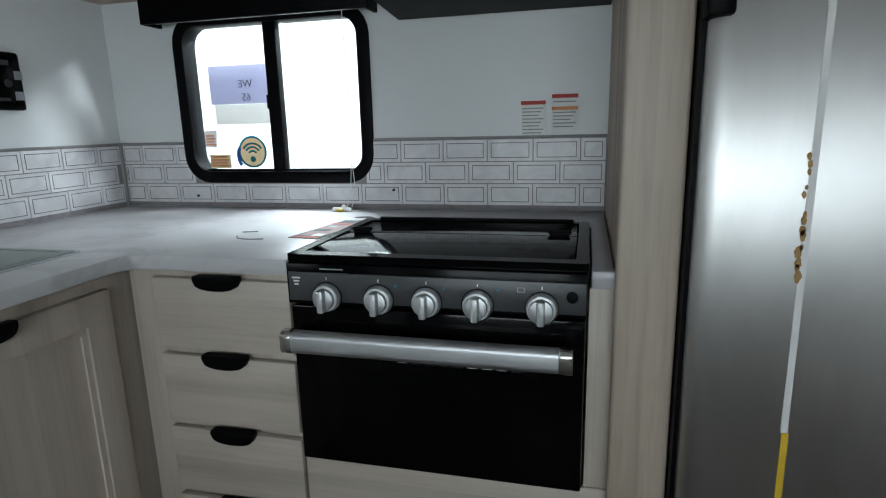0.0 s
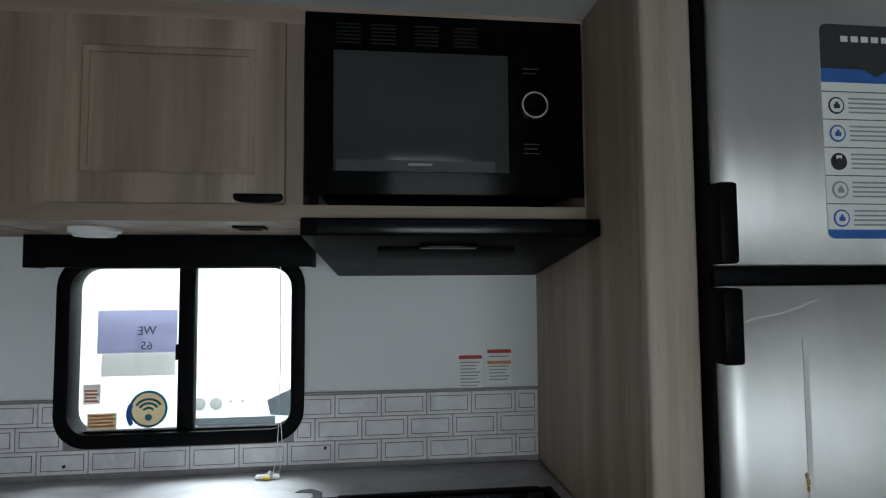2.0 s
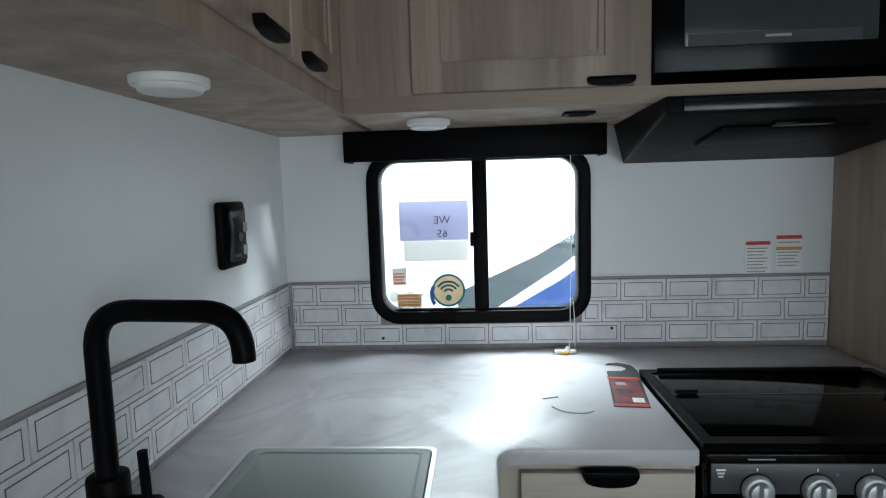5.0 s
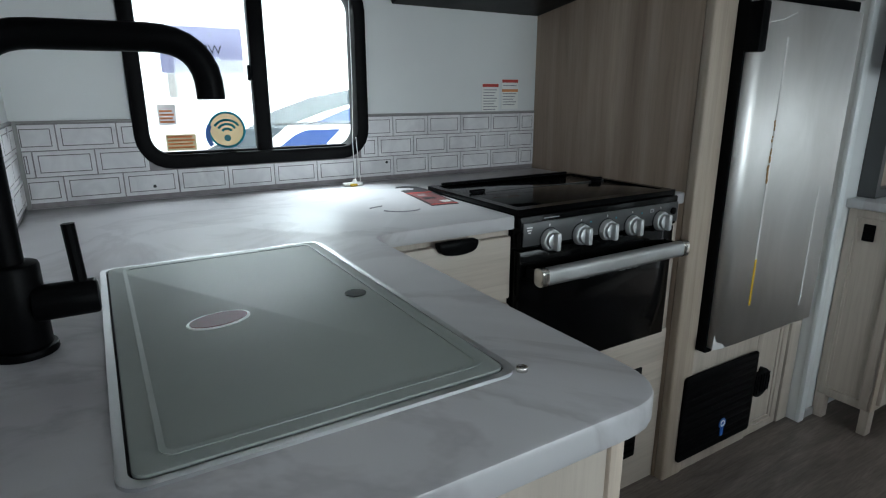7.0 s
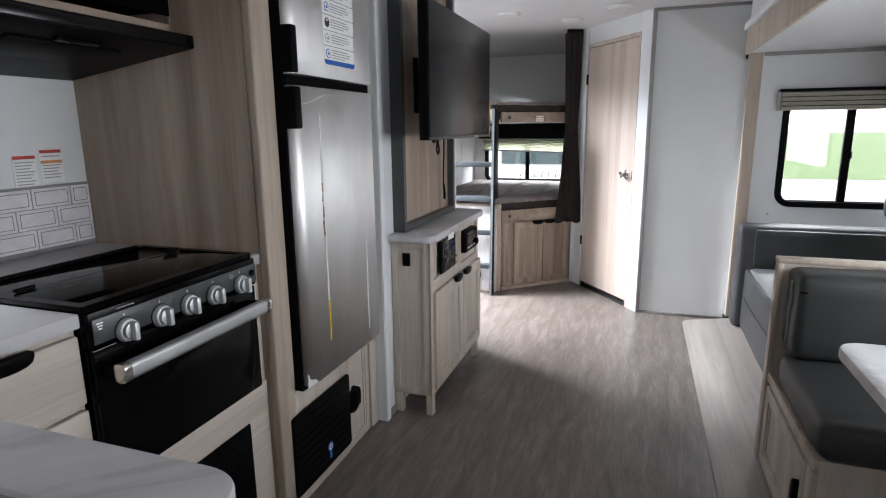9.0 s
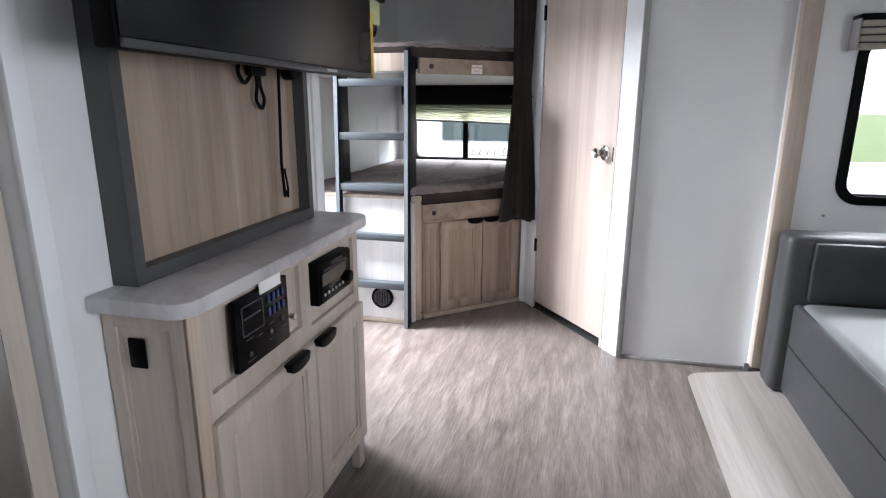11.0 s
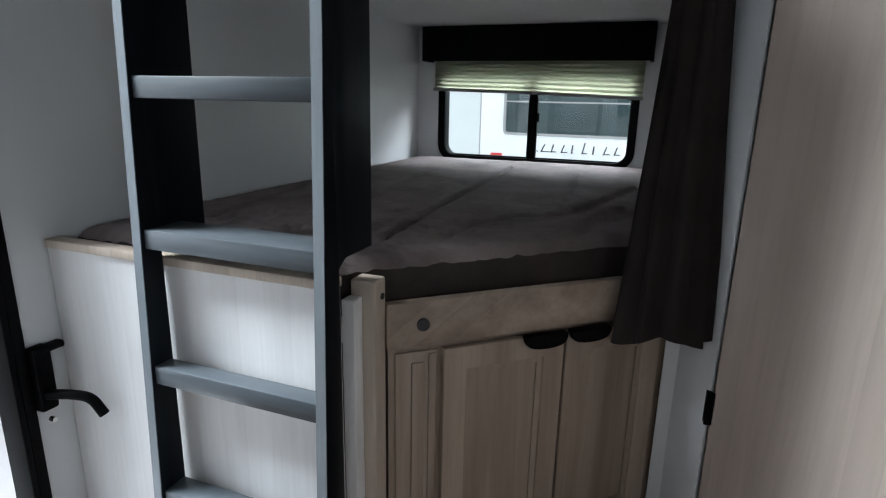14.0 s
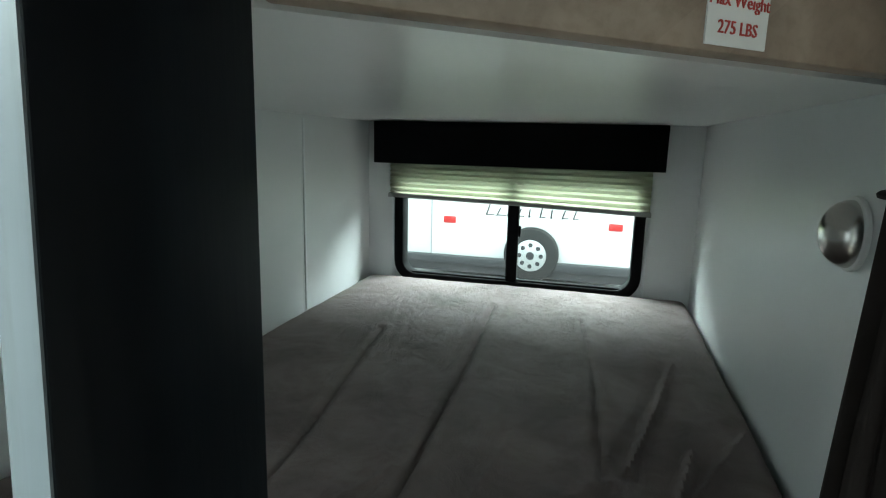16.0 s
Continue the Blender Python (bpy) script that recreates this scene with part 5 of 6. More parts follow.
part("edge_post", box(1.586, 1.628, -0.1628, -0.145, SLIDE_Z, 0.80, 0.003), edge_wood, bench)
part("top_cap", box(1.582, 1.632, SLIDE_OUT + 0.002, -0.143, 0.8003, 0.818, 0.004), edge_wood, bench)
part("seat_box", box(1.005, 1.5915, SLIDE_OUT + 0.002, -0.168, SLIDE_Z, 0.395), low_v, bench)
part("seat_rail", box(1.0, 1.586, -0.1675, -0.152, 0.365, 0.398, 0.003), edge_wood, bench)
part("front_post", box(0.995, 1.04, -0.1675, -0.150, SLIDE_Z, 0.3645, 0.003), edge_wood, bench)
d = cabinet_door(bench, pose(1.57, -0.1675, SLIDE_Z + 0.012, 0, 0, 180), 0.515, 0.29, low_v, 0.045)
part("handle", pull(0.085, 0.02, 0.018), black_plastic, d, "black half-moon finger pull", pose(1.085, -0.152, 0.24, 0, 0, 180) @ pose(0, 0, 0, 0, 90, 0))


def cushion(x0, x1, y0, y1, z0, z1, r=0.035, sub=3, puff=0.012):
    """A soft block: rounded edges and a crowned top."""
    bm = box(x0, x1, y0, y1, z0, z1, r, sub)
    bmesh.ops.subdivide_edges(bm, edges=[e for e in bm.edges if e.calc_length() > 0.15], cuts=6, use_grid_fill=True)
    cx, cy, cz = (x0 + x1) / 2, (y0 + y1) / 2, (z0 + z1) / 2
    for vert in bm.verts:
        u, v_, w_ = (2 * (vert.co.x - cx) / (x1 - x0), 2 * (vert.co.y - cy) / (y1 - y0), 2 * (vert.co.z - cz) / (z1 - z0))
        k = puff * max(0, 1 - u * u) * max(0, 1 - v_ * v_)
        vert.co.z += k * (1 if w_ > 0 else 0)
        vert.co += 0.0025 * noise.noise_vector(vert.co * 9)
    return bm


seat = part("seat_cushion", cushion(0.985, 1.50, SLIDE_OUT + 0.02, -0.158, 0.396, 0.515), leather_dark, bench, "dark grey vinyl seat cushion")
back = cushion(1.415, 1.585, SLIDE_OUT + 0.02, -0.175, 0.516, 0.795, 0.03)
for vert in back.verts:
    vert.co.x += 0.12 * (vert.co.z - 0.65) * 0.5
bc = part("back_cushion", back, leather_dark, bench, "dark grey vinyl back cushion with a paler panel")
part("pale_panel", merge(box(1.398, 1.42, -1.05, -0.50, 0.545, 0.72, 0.008), box(1.395, 1.40, -1.05, -0.50, 0.628, 0.634, 0.002)), leather_grey, bc)
part("zip", tube([(1.49 + 0.006 * math.sin(k * 1.7), -0.172, 0.53 + 0.026 * k) for k in range(10)], 0.005, 6), trim_grey, bc)
part("piping", tube([(1.405 + 0.02, -0.18 - 0.09 * k, 0.742) for k in range(11)], 0.004, 6), black_frame, bc)

tbl = thing("dinette_table", "white laminate dinette table with round corners", "table", 0.45, -0.65, SLIDE_Z)
part("tabletop", prism(round_rect(-0.05, 0.888, -1.15, -0.132, 0.06), 0.714, 0.744, "z", 0.006), marble, tbl)
for x in (0.2, 0.65):
    part("leg", cyl(x, -0.65, 0.385, 0.03, 0.658, "z", 20), alu, tbl)
    part("foot_plate", cyl(x, -0.65, 0.055, 0.09, 0.012, "z", 24, bevel=0.003), alu, tbl)
note2 = solo("paper_sheet", box(0.46, 0.76, -0.53, -0.27, 0.7442, 0.7456), plain("yellow_paper", (0.68, 0.68, 0.25), 0.7, 0, 0.05, 20), "pale yellow paper sheet on the dinette table", "paper")

bench.matrix_basis = pose(1.24, -0.688, SLIDE_Z + 0.004)
tbl.matrix_basis = pose(0.49, -0.66, SLIDE_Z)
sofa = thing("sofa", "slate grey vinyl sofa with an upholstered end arm", "sofa", 2.45, -0.75, SLIDE_Z)
part("base", box(1.70, 3.185, SLIDE_OUT + 0.02, -0.325, SLIDE_Z, 0.27, 0.012, 3), leather_side, sofa)
part("front_panel", cushion(1.70, 3.10, -0.335, -0.295, SLIDE_Z + 0.01, 0.425, 0.016, 3, 0), leather_side, sofa, "slate vinyl front panel with a stitched seam")
part("seam", tube([(1.72 + 0.137 * k, -0.2935, 0.26 - 0.005 * math.sin(k)) for k in range(11)], 0.0035, 6), leather_dark, sofa)
part("seat_cushion", cushion(1.72, 3.055, -1.0, -0.31, 0.272, 0.44, 0.03, 3, 0.02), leather_grey, sofa, "grey vinyl seat cushion")
part("arm", cushion(3.06, 3.2, SLIDE_OUT + 0.02, -0.245, SLIDE_Z + 0.005, 0.69, 0.03, 3, 0.006), leather_side, sofa)
part("arm_pad", cushion(3.035, 3.062, -1.1, -0.33, 0.445, 0.67, 0.01, 2, 0), leather_dark, sofa, "dark inner arm panel")
part("backrest", cushion(1.72, 3.05, SLIDE_OUT + 0.02, -0.99, 0.44, 0.80, 0.05, 3, 0.0), leather_grey, sofa)
for x in (1.76, 2.40):
    part("headrest", cushion(x, x + 0.6, -1.16, -0.90, 0.76, 0.93, 0.06, 3, 0.0), leather_dark, sofa, "dark padded headrest")

over = thing("overhead_cabinet", "pale overhead cabinet along the slide-out wall", "cabinet", 1.8, -1.1, 1.43)
part("body", box(0.3, 3.278, SLIDE_OUT + 0.002, -0.975, 1.43, SLIDE_TOP - 0.002), pale_v, over)
for x in (0.35, 1.06, 1.77, 2.48):
    part("door", box(x, x + 0.68, -0.9745, -0.957, 1.445, SLIDE_TOP - 0.015, 0.003), pale_v, over)
    part("handle", box(x + 0.58, x + 0.66, -0.956, -0.94, 1.448, 1.458, 0.003), black_plastic, over)
vl = thing("window_valance", "beige striped roman shade under a black rail", "shade", 3.15, -0.77, 1.36)
part("rail", box(3.21, 3.288, -1.195, -0.412, 1.459, 1.474, 0.003), black_frame, vl)
part("end_cap", box(3.215, 3.288, -0.417, -0.412, 1.352, 1.4588), trim_grey, vl)
for k in range(4):
    part("fold", cushion(3.22, 3.255, -1.19, -0.422, 1.352 + 0.026 * k, 1.376 + 0.026 * k, 0.006, 2, 0), stripe_cloth, vl, "beige folded cloth")
    if k:
        part("dark_stripe", box(3.218, 3.23, -1.19, -0.422, 1.348 + 0.026 * k, 1.3525 + 0.026 * k), ink, vl)
hook_ = solo("wall_hook", cyl(3.282, -0.42, 0.733, 0.006, 0.014, "x", 12, r2=0.003), chrome, "tiny metal screw hook on the slide-out wall", "hook")

# ---- bathroom door ----
bd = thing("door_1", "pale wood-grain bathroom door, closed, with a nickel knob", "door", *CORNER, 0, ANG, kind="structure")
part("leaf", box(D0, D1, -0.034, 0.003, 0.042, DH, 0.002), pale_v, bd, local=BW)
kx = D0 + 0.054
knob = part("knob_rose", lathe(kx, 0.942, [(0.0345, 0.0032), (0.034, 0.006), (0.027, 0.0105), (0.017, 0.0125), (0.0, 0.0125)]), polished, bd, "round polished nickel rose", BW)
part("knob_neck", lathe(kx, 0.942, [(0.0165, 0.012), (0.0125, 0.018), (0.0125, 0.026), (0.017, 0.038), (0.0195, 0.046)]), polished, knob, local=BW)
part("knob_ball", lathe(kx, 0.942, [(0.0195, 0.046), (0.0235, 0.052), (0.0238, 0.060), (0.0215, 0.0635), (0.012, 0.060), (0.0, 0.057)]), polished, knob, "dished nickel knob", BW)
part("strike", box(D0 - 0.013, D0 - 0.0055, 0.0076, 0.0092, 0.908, 0.972, 0.0007), black_plastic, bd, local=BW)
for z in (0.38, 1.62):
    part("hinge", merge(cyl(D1 + 0.003, 0.010, z, 0.005, 0.075, "z", 12), box(D1 - 0.006, D1 + 0.014, 0.004, 0.0095, z - 0.036, z + 0.036)), black_plastic, bd, local=BW)
# dark strip added on the floor for the shade below the raised leaf
bm = box(D0, D1, -0.045, 0.004, 0.0005, 0.006)
bm.transform(BW)
structure("trim_threshold", bm, rubber, "dark strip for the shade under the bathroom door")

# ---- bunks ----
DG = pose(3.618, 1.346, 0, 0, 0, math.degrees(math.atan2(0.838 - 1.346, 4.073 - 3.618)))
DL = math.hypot(0.838 - 1.346, 4.073 - 3.618)

def footprint(x_front, cut=0.0):
    return [(x_front, WALL_Y - 0.002), (x_front, 1.372), (3.612 + cut, 1.338 + cut), (4.08 + cut, BUNK_Y + 0.003 + cut * 0.3), (4.15, BUNK_Y + 0.003), (REAR_X - 0.002, BUNK_Y + 0.003), (REAR_X - 0.002, WALL_Y - 0.002)]


bunk = thing("lower_bunk", "lower bunk base with a white front and angled ash cabinet", "bunk bed", 4.3, 1.5, 0)
part("deck", prism(footprint(3.555, 0.05), 0.585, 0.61, "z"), white_wood, bunk)
part("front_panel", box(3.532, 3.554, 1.385, WALL_Y - 0.003, 0.0, 0.682), white_wood, bunk, "white wood-grain front panel")
part("panel_cap", box(3.526, 3.562, 1.385, WALL_Y - 0.003, 0.6822, 0.70, 0.003), edge_wood, bunk, "pale wood cap rail")
part("base_strip", box(3.52, 3.5318, 1.385, WALL_Y - 0.003, 0.0, 0.022, 0.002), edge_wood, bunk)
part("post", box(3.585, 3.628, 1.336, 1.384, 0.0, 0.688, 0.005), edge_wood, bunk, "pale wood corner post")
part("post_panel", box(3.5545, 3.5845, 1.36, 1.384, 0.0, 0.66, 0.002), white_wood, bunk)
for z in (0.655, 0.04):
    part("screw_cap", cyl(3.612, 1.3352, z, 0.006, 0.003, "y", 12), ink, bunk)
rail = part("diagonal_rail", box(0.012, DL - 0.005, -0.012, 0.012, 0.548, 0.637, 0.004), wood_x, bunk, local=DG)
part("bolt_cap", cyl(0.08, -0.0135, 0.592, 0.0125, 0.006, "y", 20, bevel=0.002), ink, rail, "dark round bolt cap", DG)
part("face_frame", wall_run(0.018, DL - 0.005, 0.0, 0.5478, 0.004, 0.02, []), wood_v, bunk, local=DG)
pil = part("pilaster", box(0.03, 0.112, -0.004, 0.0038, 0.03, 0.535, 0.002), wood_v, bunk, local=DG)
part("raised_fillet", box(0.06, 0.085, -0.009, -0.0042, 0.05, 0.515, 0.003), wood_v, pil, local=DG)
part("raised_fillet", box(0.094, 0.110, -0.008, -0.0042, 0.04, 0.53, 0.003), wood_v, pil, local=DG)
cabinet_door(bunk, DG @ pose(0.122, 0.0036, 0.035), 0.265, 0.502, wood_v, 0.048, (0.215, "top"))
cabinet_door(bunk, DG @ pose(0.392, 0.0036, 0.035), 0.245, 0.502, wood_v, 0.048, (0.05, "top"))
part("base_strip", box(0.02, DL - 0.01, -0.012, 0.003, 0.0, 0.022, 0.002), edge_wood, bunk, local=DG)
vent = thing("heater_vent", "round black heater vent in the bunk's white front", "vent", 3.53, 1.53, 0.14)
part("ring", cyl(3.523, 1.53, 0.142, 0.062, 0.018, "x", 36, r2=0.058, bevel=0.003), black_plastic, vent)
part("throat", cyl(3.513, 1.53, 0.142, 0.047, 0.002, "x", 32), ink, vent)
for k in range(5):
    part("vane", box(3.5085, 3.5125, 1.497 + 0.0145 * k, 1.5 + 0.0145 * k, 0.107, 0.177), black_frame, vent)


def mattress(name, label, z0, z1, x_front, seed, step=0.02):
    """A slab on the bunk's footprint with a soft rim and shallow creases."""
    pts = [(x_front, WALL_Y - 0.012), (x_front, 1.418), (4.115, BUNK_Y + 0.008), (REAR_X - 0.012, BUNK_Y + 0.008), (REAR_X - 0.012, WALL_Y - 0.012)]
    inside = []
    for a, b in zip(pts, pts[1:] + pts[:1]):
        nx, ny = -(b[1] - a[1]), b[0] - a[0]
        ln = math.hypot(nx, ny)
        inside.append((a, (nx / ln, ny / ln)))
    nx_, ny_ = int((REAR_X - x_front) / step) + 2, int((WALL_Y - 0.83) / step) + 2
    rnd_ = random.Random(seed)
    creases = [([(5.13, 1.49), (4.64, 1.46), (4.10, 1.44), (3.89, 1.42), (3.77, 1.41)], 0.006), ([(5.07, 1.21), (4.64, 1.16), (4.21, 1.14)], 0.0035), ([(4.76, 0.98), (4.48, 1.04), (4.25, 1.10)], -0.007),
               ([(4.20, 1.11), (4.11, 1.23), (3.98, 1.29), (3.84, 1.30)], 0.005), ([(4.34, 0.99), (4.15, 1.04), (4.03, 1.06)], -0.007), ([(4.43, 0.89), (4.21, 1.0)], -0.006), ([(3.96, 1.09), (4.05, 1.05)], -0.006),
               ([(4.14, 1.47), (4.04, 1.52)], -0.003), ([(4.8, 1.75), (4.2, 1.66), (3.75, 1.62)], 0.004), ([(3.62, 1.72), (3.85, 1.60)], -0.005), ([(4.3, 1.95), (3.7, 1.85)], 0.004), ([(4.32, 1.30), (4.10, 1.33), (3.92, 1.36)], -0.003)]

    def signed(x, y):
        return min((x - a[0]) * n_[0] + (y - a[1]) * n_[1] for a, n_ in inside)
    bm = bmesh.new()
    rows = [[bm.verts.new((x_front - 0.01 + i * step, 0.83 + j * step, 0)) for j in range(ny_ + 1)] for i in range(nx_ + 1)]
    for i in range(nx_):
        for j in range(ny_):
            bm.faces.new((rows[i][j], rows[i + 1][j], rows[i + 1][j + 1], rows[i][j + 1]))
    for a, n_ in inside:
        bmesh.ops.bisect_plane(bm, geom=bm.verts[:] + bm.edges[:] + bm.faces[:], plane_co=(a[0], a[1], 0), plane_no=(-n_[0], -n_[1], 0), clear_outer=True)
    for vert in bm.verts:
        x, y = vert.co.x, vert.co.y
        dist = max(0.0, signed(x, y))
        z = z1 - 0.024 * (1 - min(1, dist / 0.032)) ** 2
        z += 0.004 * noise.noise(Vector((x * 3, y * 3, seed))) + 0.0016 * noise.noise(Vector((x * 17, y * 17, seed))) + 0.0008 * noise.noise(Vector((x * 45, y * 45, seed)))
        near = max(0.0, min(1.0, (4.15 - x) / 0.3))
        z += 0.010 * near * (abs(noise.noise(Vector((x * 24, y * 17, seed + 4)))) - 0.25) + 0.004 * near * noise.noise(Vector((x * 52, y * 48, seed)))
        for line_, amp in creases:
            q, side = 9.0, 0.0
            for (ax, ay), (bx, by) in zip(line_, line_[1:]):
                t_ = max(0, min(1, ((x - ax) * (bx - ax) + (y - ay) * (by - ay)) / ((bx - ax) ** 2 + (by - ay) ** 2)))
                ex, ey = x - ax - t_ * (bx - ax), y - ay - t_ * (by - ay)
                if math.hypot(ex, ey) < q:
                    q, side = math.hypot(ex, ey), ey
            if q < 0.08:
                q += 0.004 * noise.noise(Vector((x * 25, y * 25, 2)))
                z += 1.6 * amp * (0.6 * math.exp(-((q - 0.020) / 0.014) ** 2) * (1 if side > 0 else 0.5) - 1.2 * math.exp(-(q / 0.0065) ** 2))
        vert.co.z = z
    rim = [e for e in bm.edges if e.is_boundary]
    low = bmesh.ops.extrude_edge_only(bm, edges=rim)
    for g_ in low["geom"]:
        if isinstance(g_, bmesh.types.BMVert):
            g_.co.z = z0
    bmesh.ops.recalc_face_normals(bm, faces=bm.faces)
    ob = thing(name, label, "mattress", 4.5, 1.5, z0, 0, "bunk mattresses")
    # sides split off the top, to carry the darker shade colour
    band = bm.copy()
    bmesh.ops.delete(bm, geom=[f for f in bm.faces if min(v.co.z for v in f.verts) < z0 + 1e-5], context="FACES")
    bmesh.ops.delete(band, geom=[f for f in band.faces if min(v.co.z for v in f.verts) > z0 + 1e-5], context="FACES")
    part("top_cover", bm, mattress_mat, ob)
    part("side_band", band, mattress_side, ob, "brown cloth side, coloured darker for the shade on it")


mattress("mattress", "dark taupe fabric mattress with creases on the lower bunk", 0.611, 0.715, 3.59, 3, 0.0065)
mattress("mattress", "dark taupe fabric mattress on the upper bunk", 1.331, 1.462, 3.615, 8)

ub = thing("upper_bunk", "upper bunk with pale wood guard rails and a white underside", "bunk bed", 4.3, 1.5, 1.3)
under_mat = plain("glossy_white_board", (0.74, 0.745, 0.74), 0.3, 0, 0.03, 3.0)
part("deck", prism(footprint(3.60, 0.03), 1.310, 1.33, "z"), under_mat, ub, "white board underside")
rl = part("front_rail", box(3.578, 3.5995, 1.392, WALL_Y - 0.003, 1.316, 1.404, 0.004), edge_wood, ub)
part("bolt_cap", cyl(3.576, 1.985, 1.357, 0.0125, 0.005, "x", 18), ink, rl)
rl = part("diagonal_rail", box(0.0, DL - 0.005, -0.012, 0.012, 1.308, 1.383, 0.004), wood_x, ub, local=DG)
part("bolt_cap", cyl(0.066, -0.0135, 1.343, 0.0125, 0.005, "y", 18), ink, rl, "dark round bolt cap", DG)
tag = part("weight_label", box(0.300, 0.366, -0.0135, -0.0122, 1.313, 1.357), paper_white, rl, "white label with red weight limit", DG)
text_mesh("Max Weight", 0.0132, red_ink, tag, DG @ pose(0.333, -0.0138, 1.3445), "lettering", "red printed words")
text_mesh("275 LBS", 0.0132, red_ink, tag, DG @ pose(0.333, -0.0138, 1.3255), "lettering", "red printed words")

# ladder, leaning on the upper bunk
lad = thing("bunk_ladder", "navy-stained wooden ladder leaning on the upper bunk", "ladder", 3.5, 1.55, 0)
LEAN_X, LTOP = 0.041, 1.425


def lx(z):
    return 3.452 + LEAN_X * z


# the upper part of each stringer is broader and reaches over the mattress
for y0, y1, broad in ((1.366, 1.388, 1.392), (1.738, 1.760, 1.314)):
    side_ = [(lx(0), 0.0), (3.519, 0.0), (3.524, 0.725), (3.545, 0.738), (3.634, 0.738), (3.638, broad), (3.576, broad + 0.001), (3.576, LTOP - 0.02), (3.565, LTOP), (lx(LTOP) + 0.014, LTOP), (lx(LTOP), LTOP - 0.014)]
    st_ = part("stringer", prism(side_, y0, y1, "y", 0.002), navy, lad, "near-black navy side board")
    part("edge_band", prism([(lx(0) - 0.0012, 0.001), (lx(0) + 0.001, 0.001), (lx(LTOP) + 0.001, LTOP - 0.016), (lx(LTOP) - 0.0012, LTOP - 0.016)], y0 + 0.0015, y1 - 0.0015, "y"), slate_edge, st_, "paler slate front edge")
for z in (0.225, 0.485, 0.742, 1.0, 1.262):
    back_ = 3.517 if z < 0.6 else 3.575
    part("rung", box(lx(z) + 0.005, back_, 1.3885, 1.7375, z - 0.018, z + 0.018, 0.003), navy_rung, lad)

# curtain gathered at the angled side
cur = thing("curtain", "dark brown privacy curtain gathered beside the bunks", "curtain", 3.97, 0.87, 0.53)
bm = bmesh.new()
levels, folds = 46, 132
rows = []
rnd_ = random.Random(4)
ph = [rnd_.uniform(0, 6.28) for _ in range(6)]
for i in range(levels + 1):
    u = i / levels
    z = 0.525 + u * (CEIL - 0.03 - 0.525)
    wide = 0.041 + 0.048 * max(0, 1 - u / 0.52) ** 1.1 + 0.04 * max(0, u - 0.52)
    deep_ = 0.030 + 0.018 * max(0, 1 - u / 0.3)
    row = []
    for k in range(folds):
        a = 2 * math.pi * k / folds
        f_ = 1 + (0.10 + 0.10 * (1 - u)) * math.sin(9 * a + ph[0] + 1.5 * math.sin(2.3 * u + ph[1])) + 0.10 * math.sin(5 * a + ph[2] - 2.0 * u) + 0.03 * math.sin(23 * a + ph[3] + 4 * u)
        e_, g_ = wide * f_ * math.cos(a), deep_ * f_ * math.sin(a)
        cx = 3.975 - 0.02 * max(0, 1 - u / 0.3)
        cy = 0.865
        row.append(bm.verts.new((cx + 0.35 * e_ + 0.937 * g_, cy - 0.937 * e_ + 0.35 * g_, z + (0.012 * math.sin(3 * a + ph[4]) if i == 0 else 0))))
    rows.append(row)
for a_, b_ in zip(rows, rows[1:]):
    for k in range(folds):
        bm.faces.new((a_[k], a_[(k + 1) % folds], b_[(k + 1) % folds], b_[k]))
part("cloth", bm, curtain_cloth, cur)
part("track", box(-0.02, 0.10, -0.012, 0.012, CEIL - 0.03, CEIL - 0.0005, 0.002), black_frame, cur, local=pose(3.975, 0.90, 0, 0, 0, -70))
part("tie_band", tube([(3.975 + 0.06 * math.cos(k * math.pi / 10) * 0.35 + 0.045 * math.sin(k * math.pi / 10) * 0.937, 0.865 - 0.06 * math.cos(k * math.pi / 10) * 0.937 + 0.045 * math.sin(k * math.pi / 10) * 0.35, 1.20) for k in range(21)], 0.004, 6), curtain_cloth, cur)

# shade on the rear bunk window
sh = thing("pleated_shade", "half-lowered olive pleated shade under a black box valance", "shade", REAR_X, 1.46, 1.0)
part("valance", merge(box(5.323, 5.337, 0.977, 1.99, 1.157, 1.307, 0.002), box(5.3375, REAR_X - 0.001, 0.977, 0.989, 1.157, 1.307), box(5.3375, REAR_X - 0.001, 1.978, 1.99, 1.157, 1.307), box(5.3375, REAR_X - 0.001, 0.9895, 1.9775, 1.294, 1.307)), black_frame, sh, "black box valance")
bm = bmesh.new()
prev = None
for k in range(15):
    x_ = 5.401 if k % 2 else 5.419
    row = []
    for y_, z_end in ((1.956, 1.040), (1.505, 1.031), (1.008, 1.014)):
        row.append(bm.verts.new((x_, y_, 1.17 - (1.17 - z_end) * k / 14)))
    if prev:
        for q in range(2):
            bm.faces.new((prev[q], prev[q + 1], row[q + 1], row[q]))
    prev = row
part("pleats", bm, shade_mat, sh, "olive pleated cloth")
part("bottom_rail", prism([(1.960, 1.026), (1.960, 1.041), (1.505, 1.032), (1.004, 1.015), (1.004, 1.000), (1.505, 1.017)], 5.395, 5.427, "x"), trim_grey, sh, "grey bottom rail, hung slightly crooked")
sh2 = thing("pleated_shade", "olive pleated shade on the upper bunk side window", "shade", 4.55, WALL_Y, 1.7)
part("pleats", box(4.17, 4.93, 2.02, 2.035, 1.71, 1.90), shade_mat, sh2, "olive pleated cloth")
part("valance", box(4.13, 4.97, 1.99, 2.058, 1.87, 1.96, 0.003), black_frame, sh2)
lamp_ = thing("reading_lamp", "round clear-domed reading lamp on the bunk wall", "lamp", 4.235, BUNK_Y, 1.13)
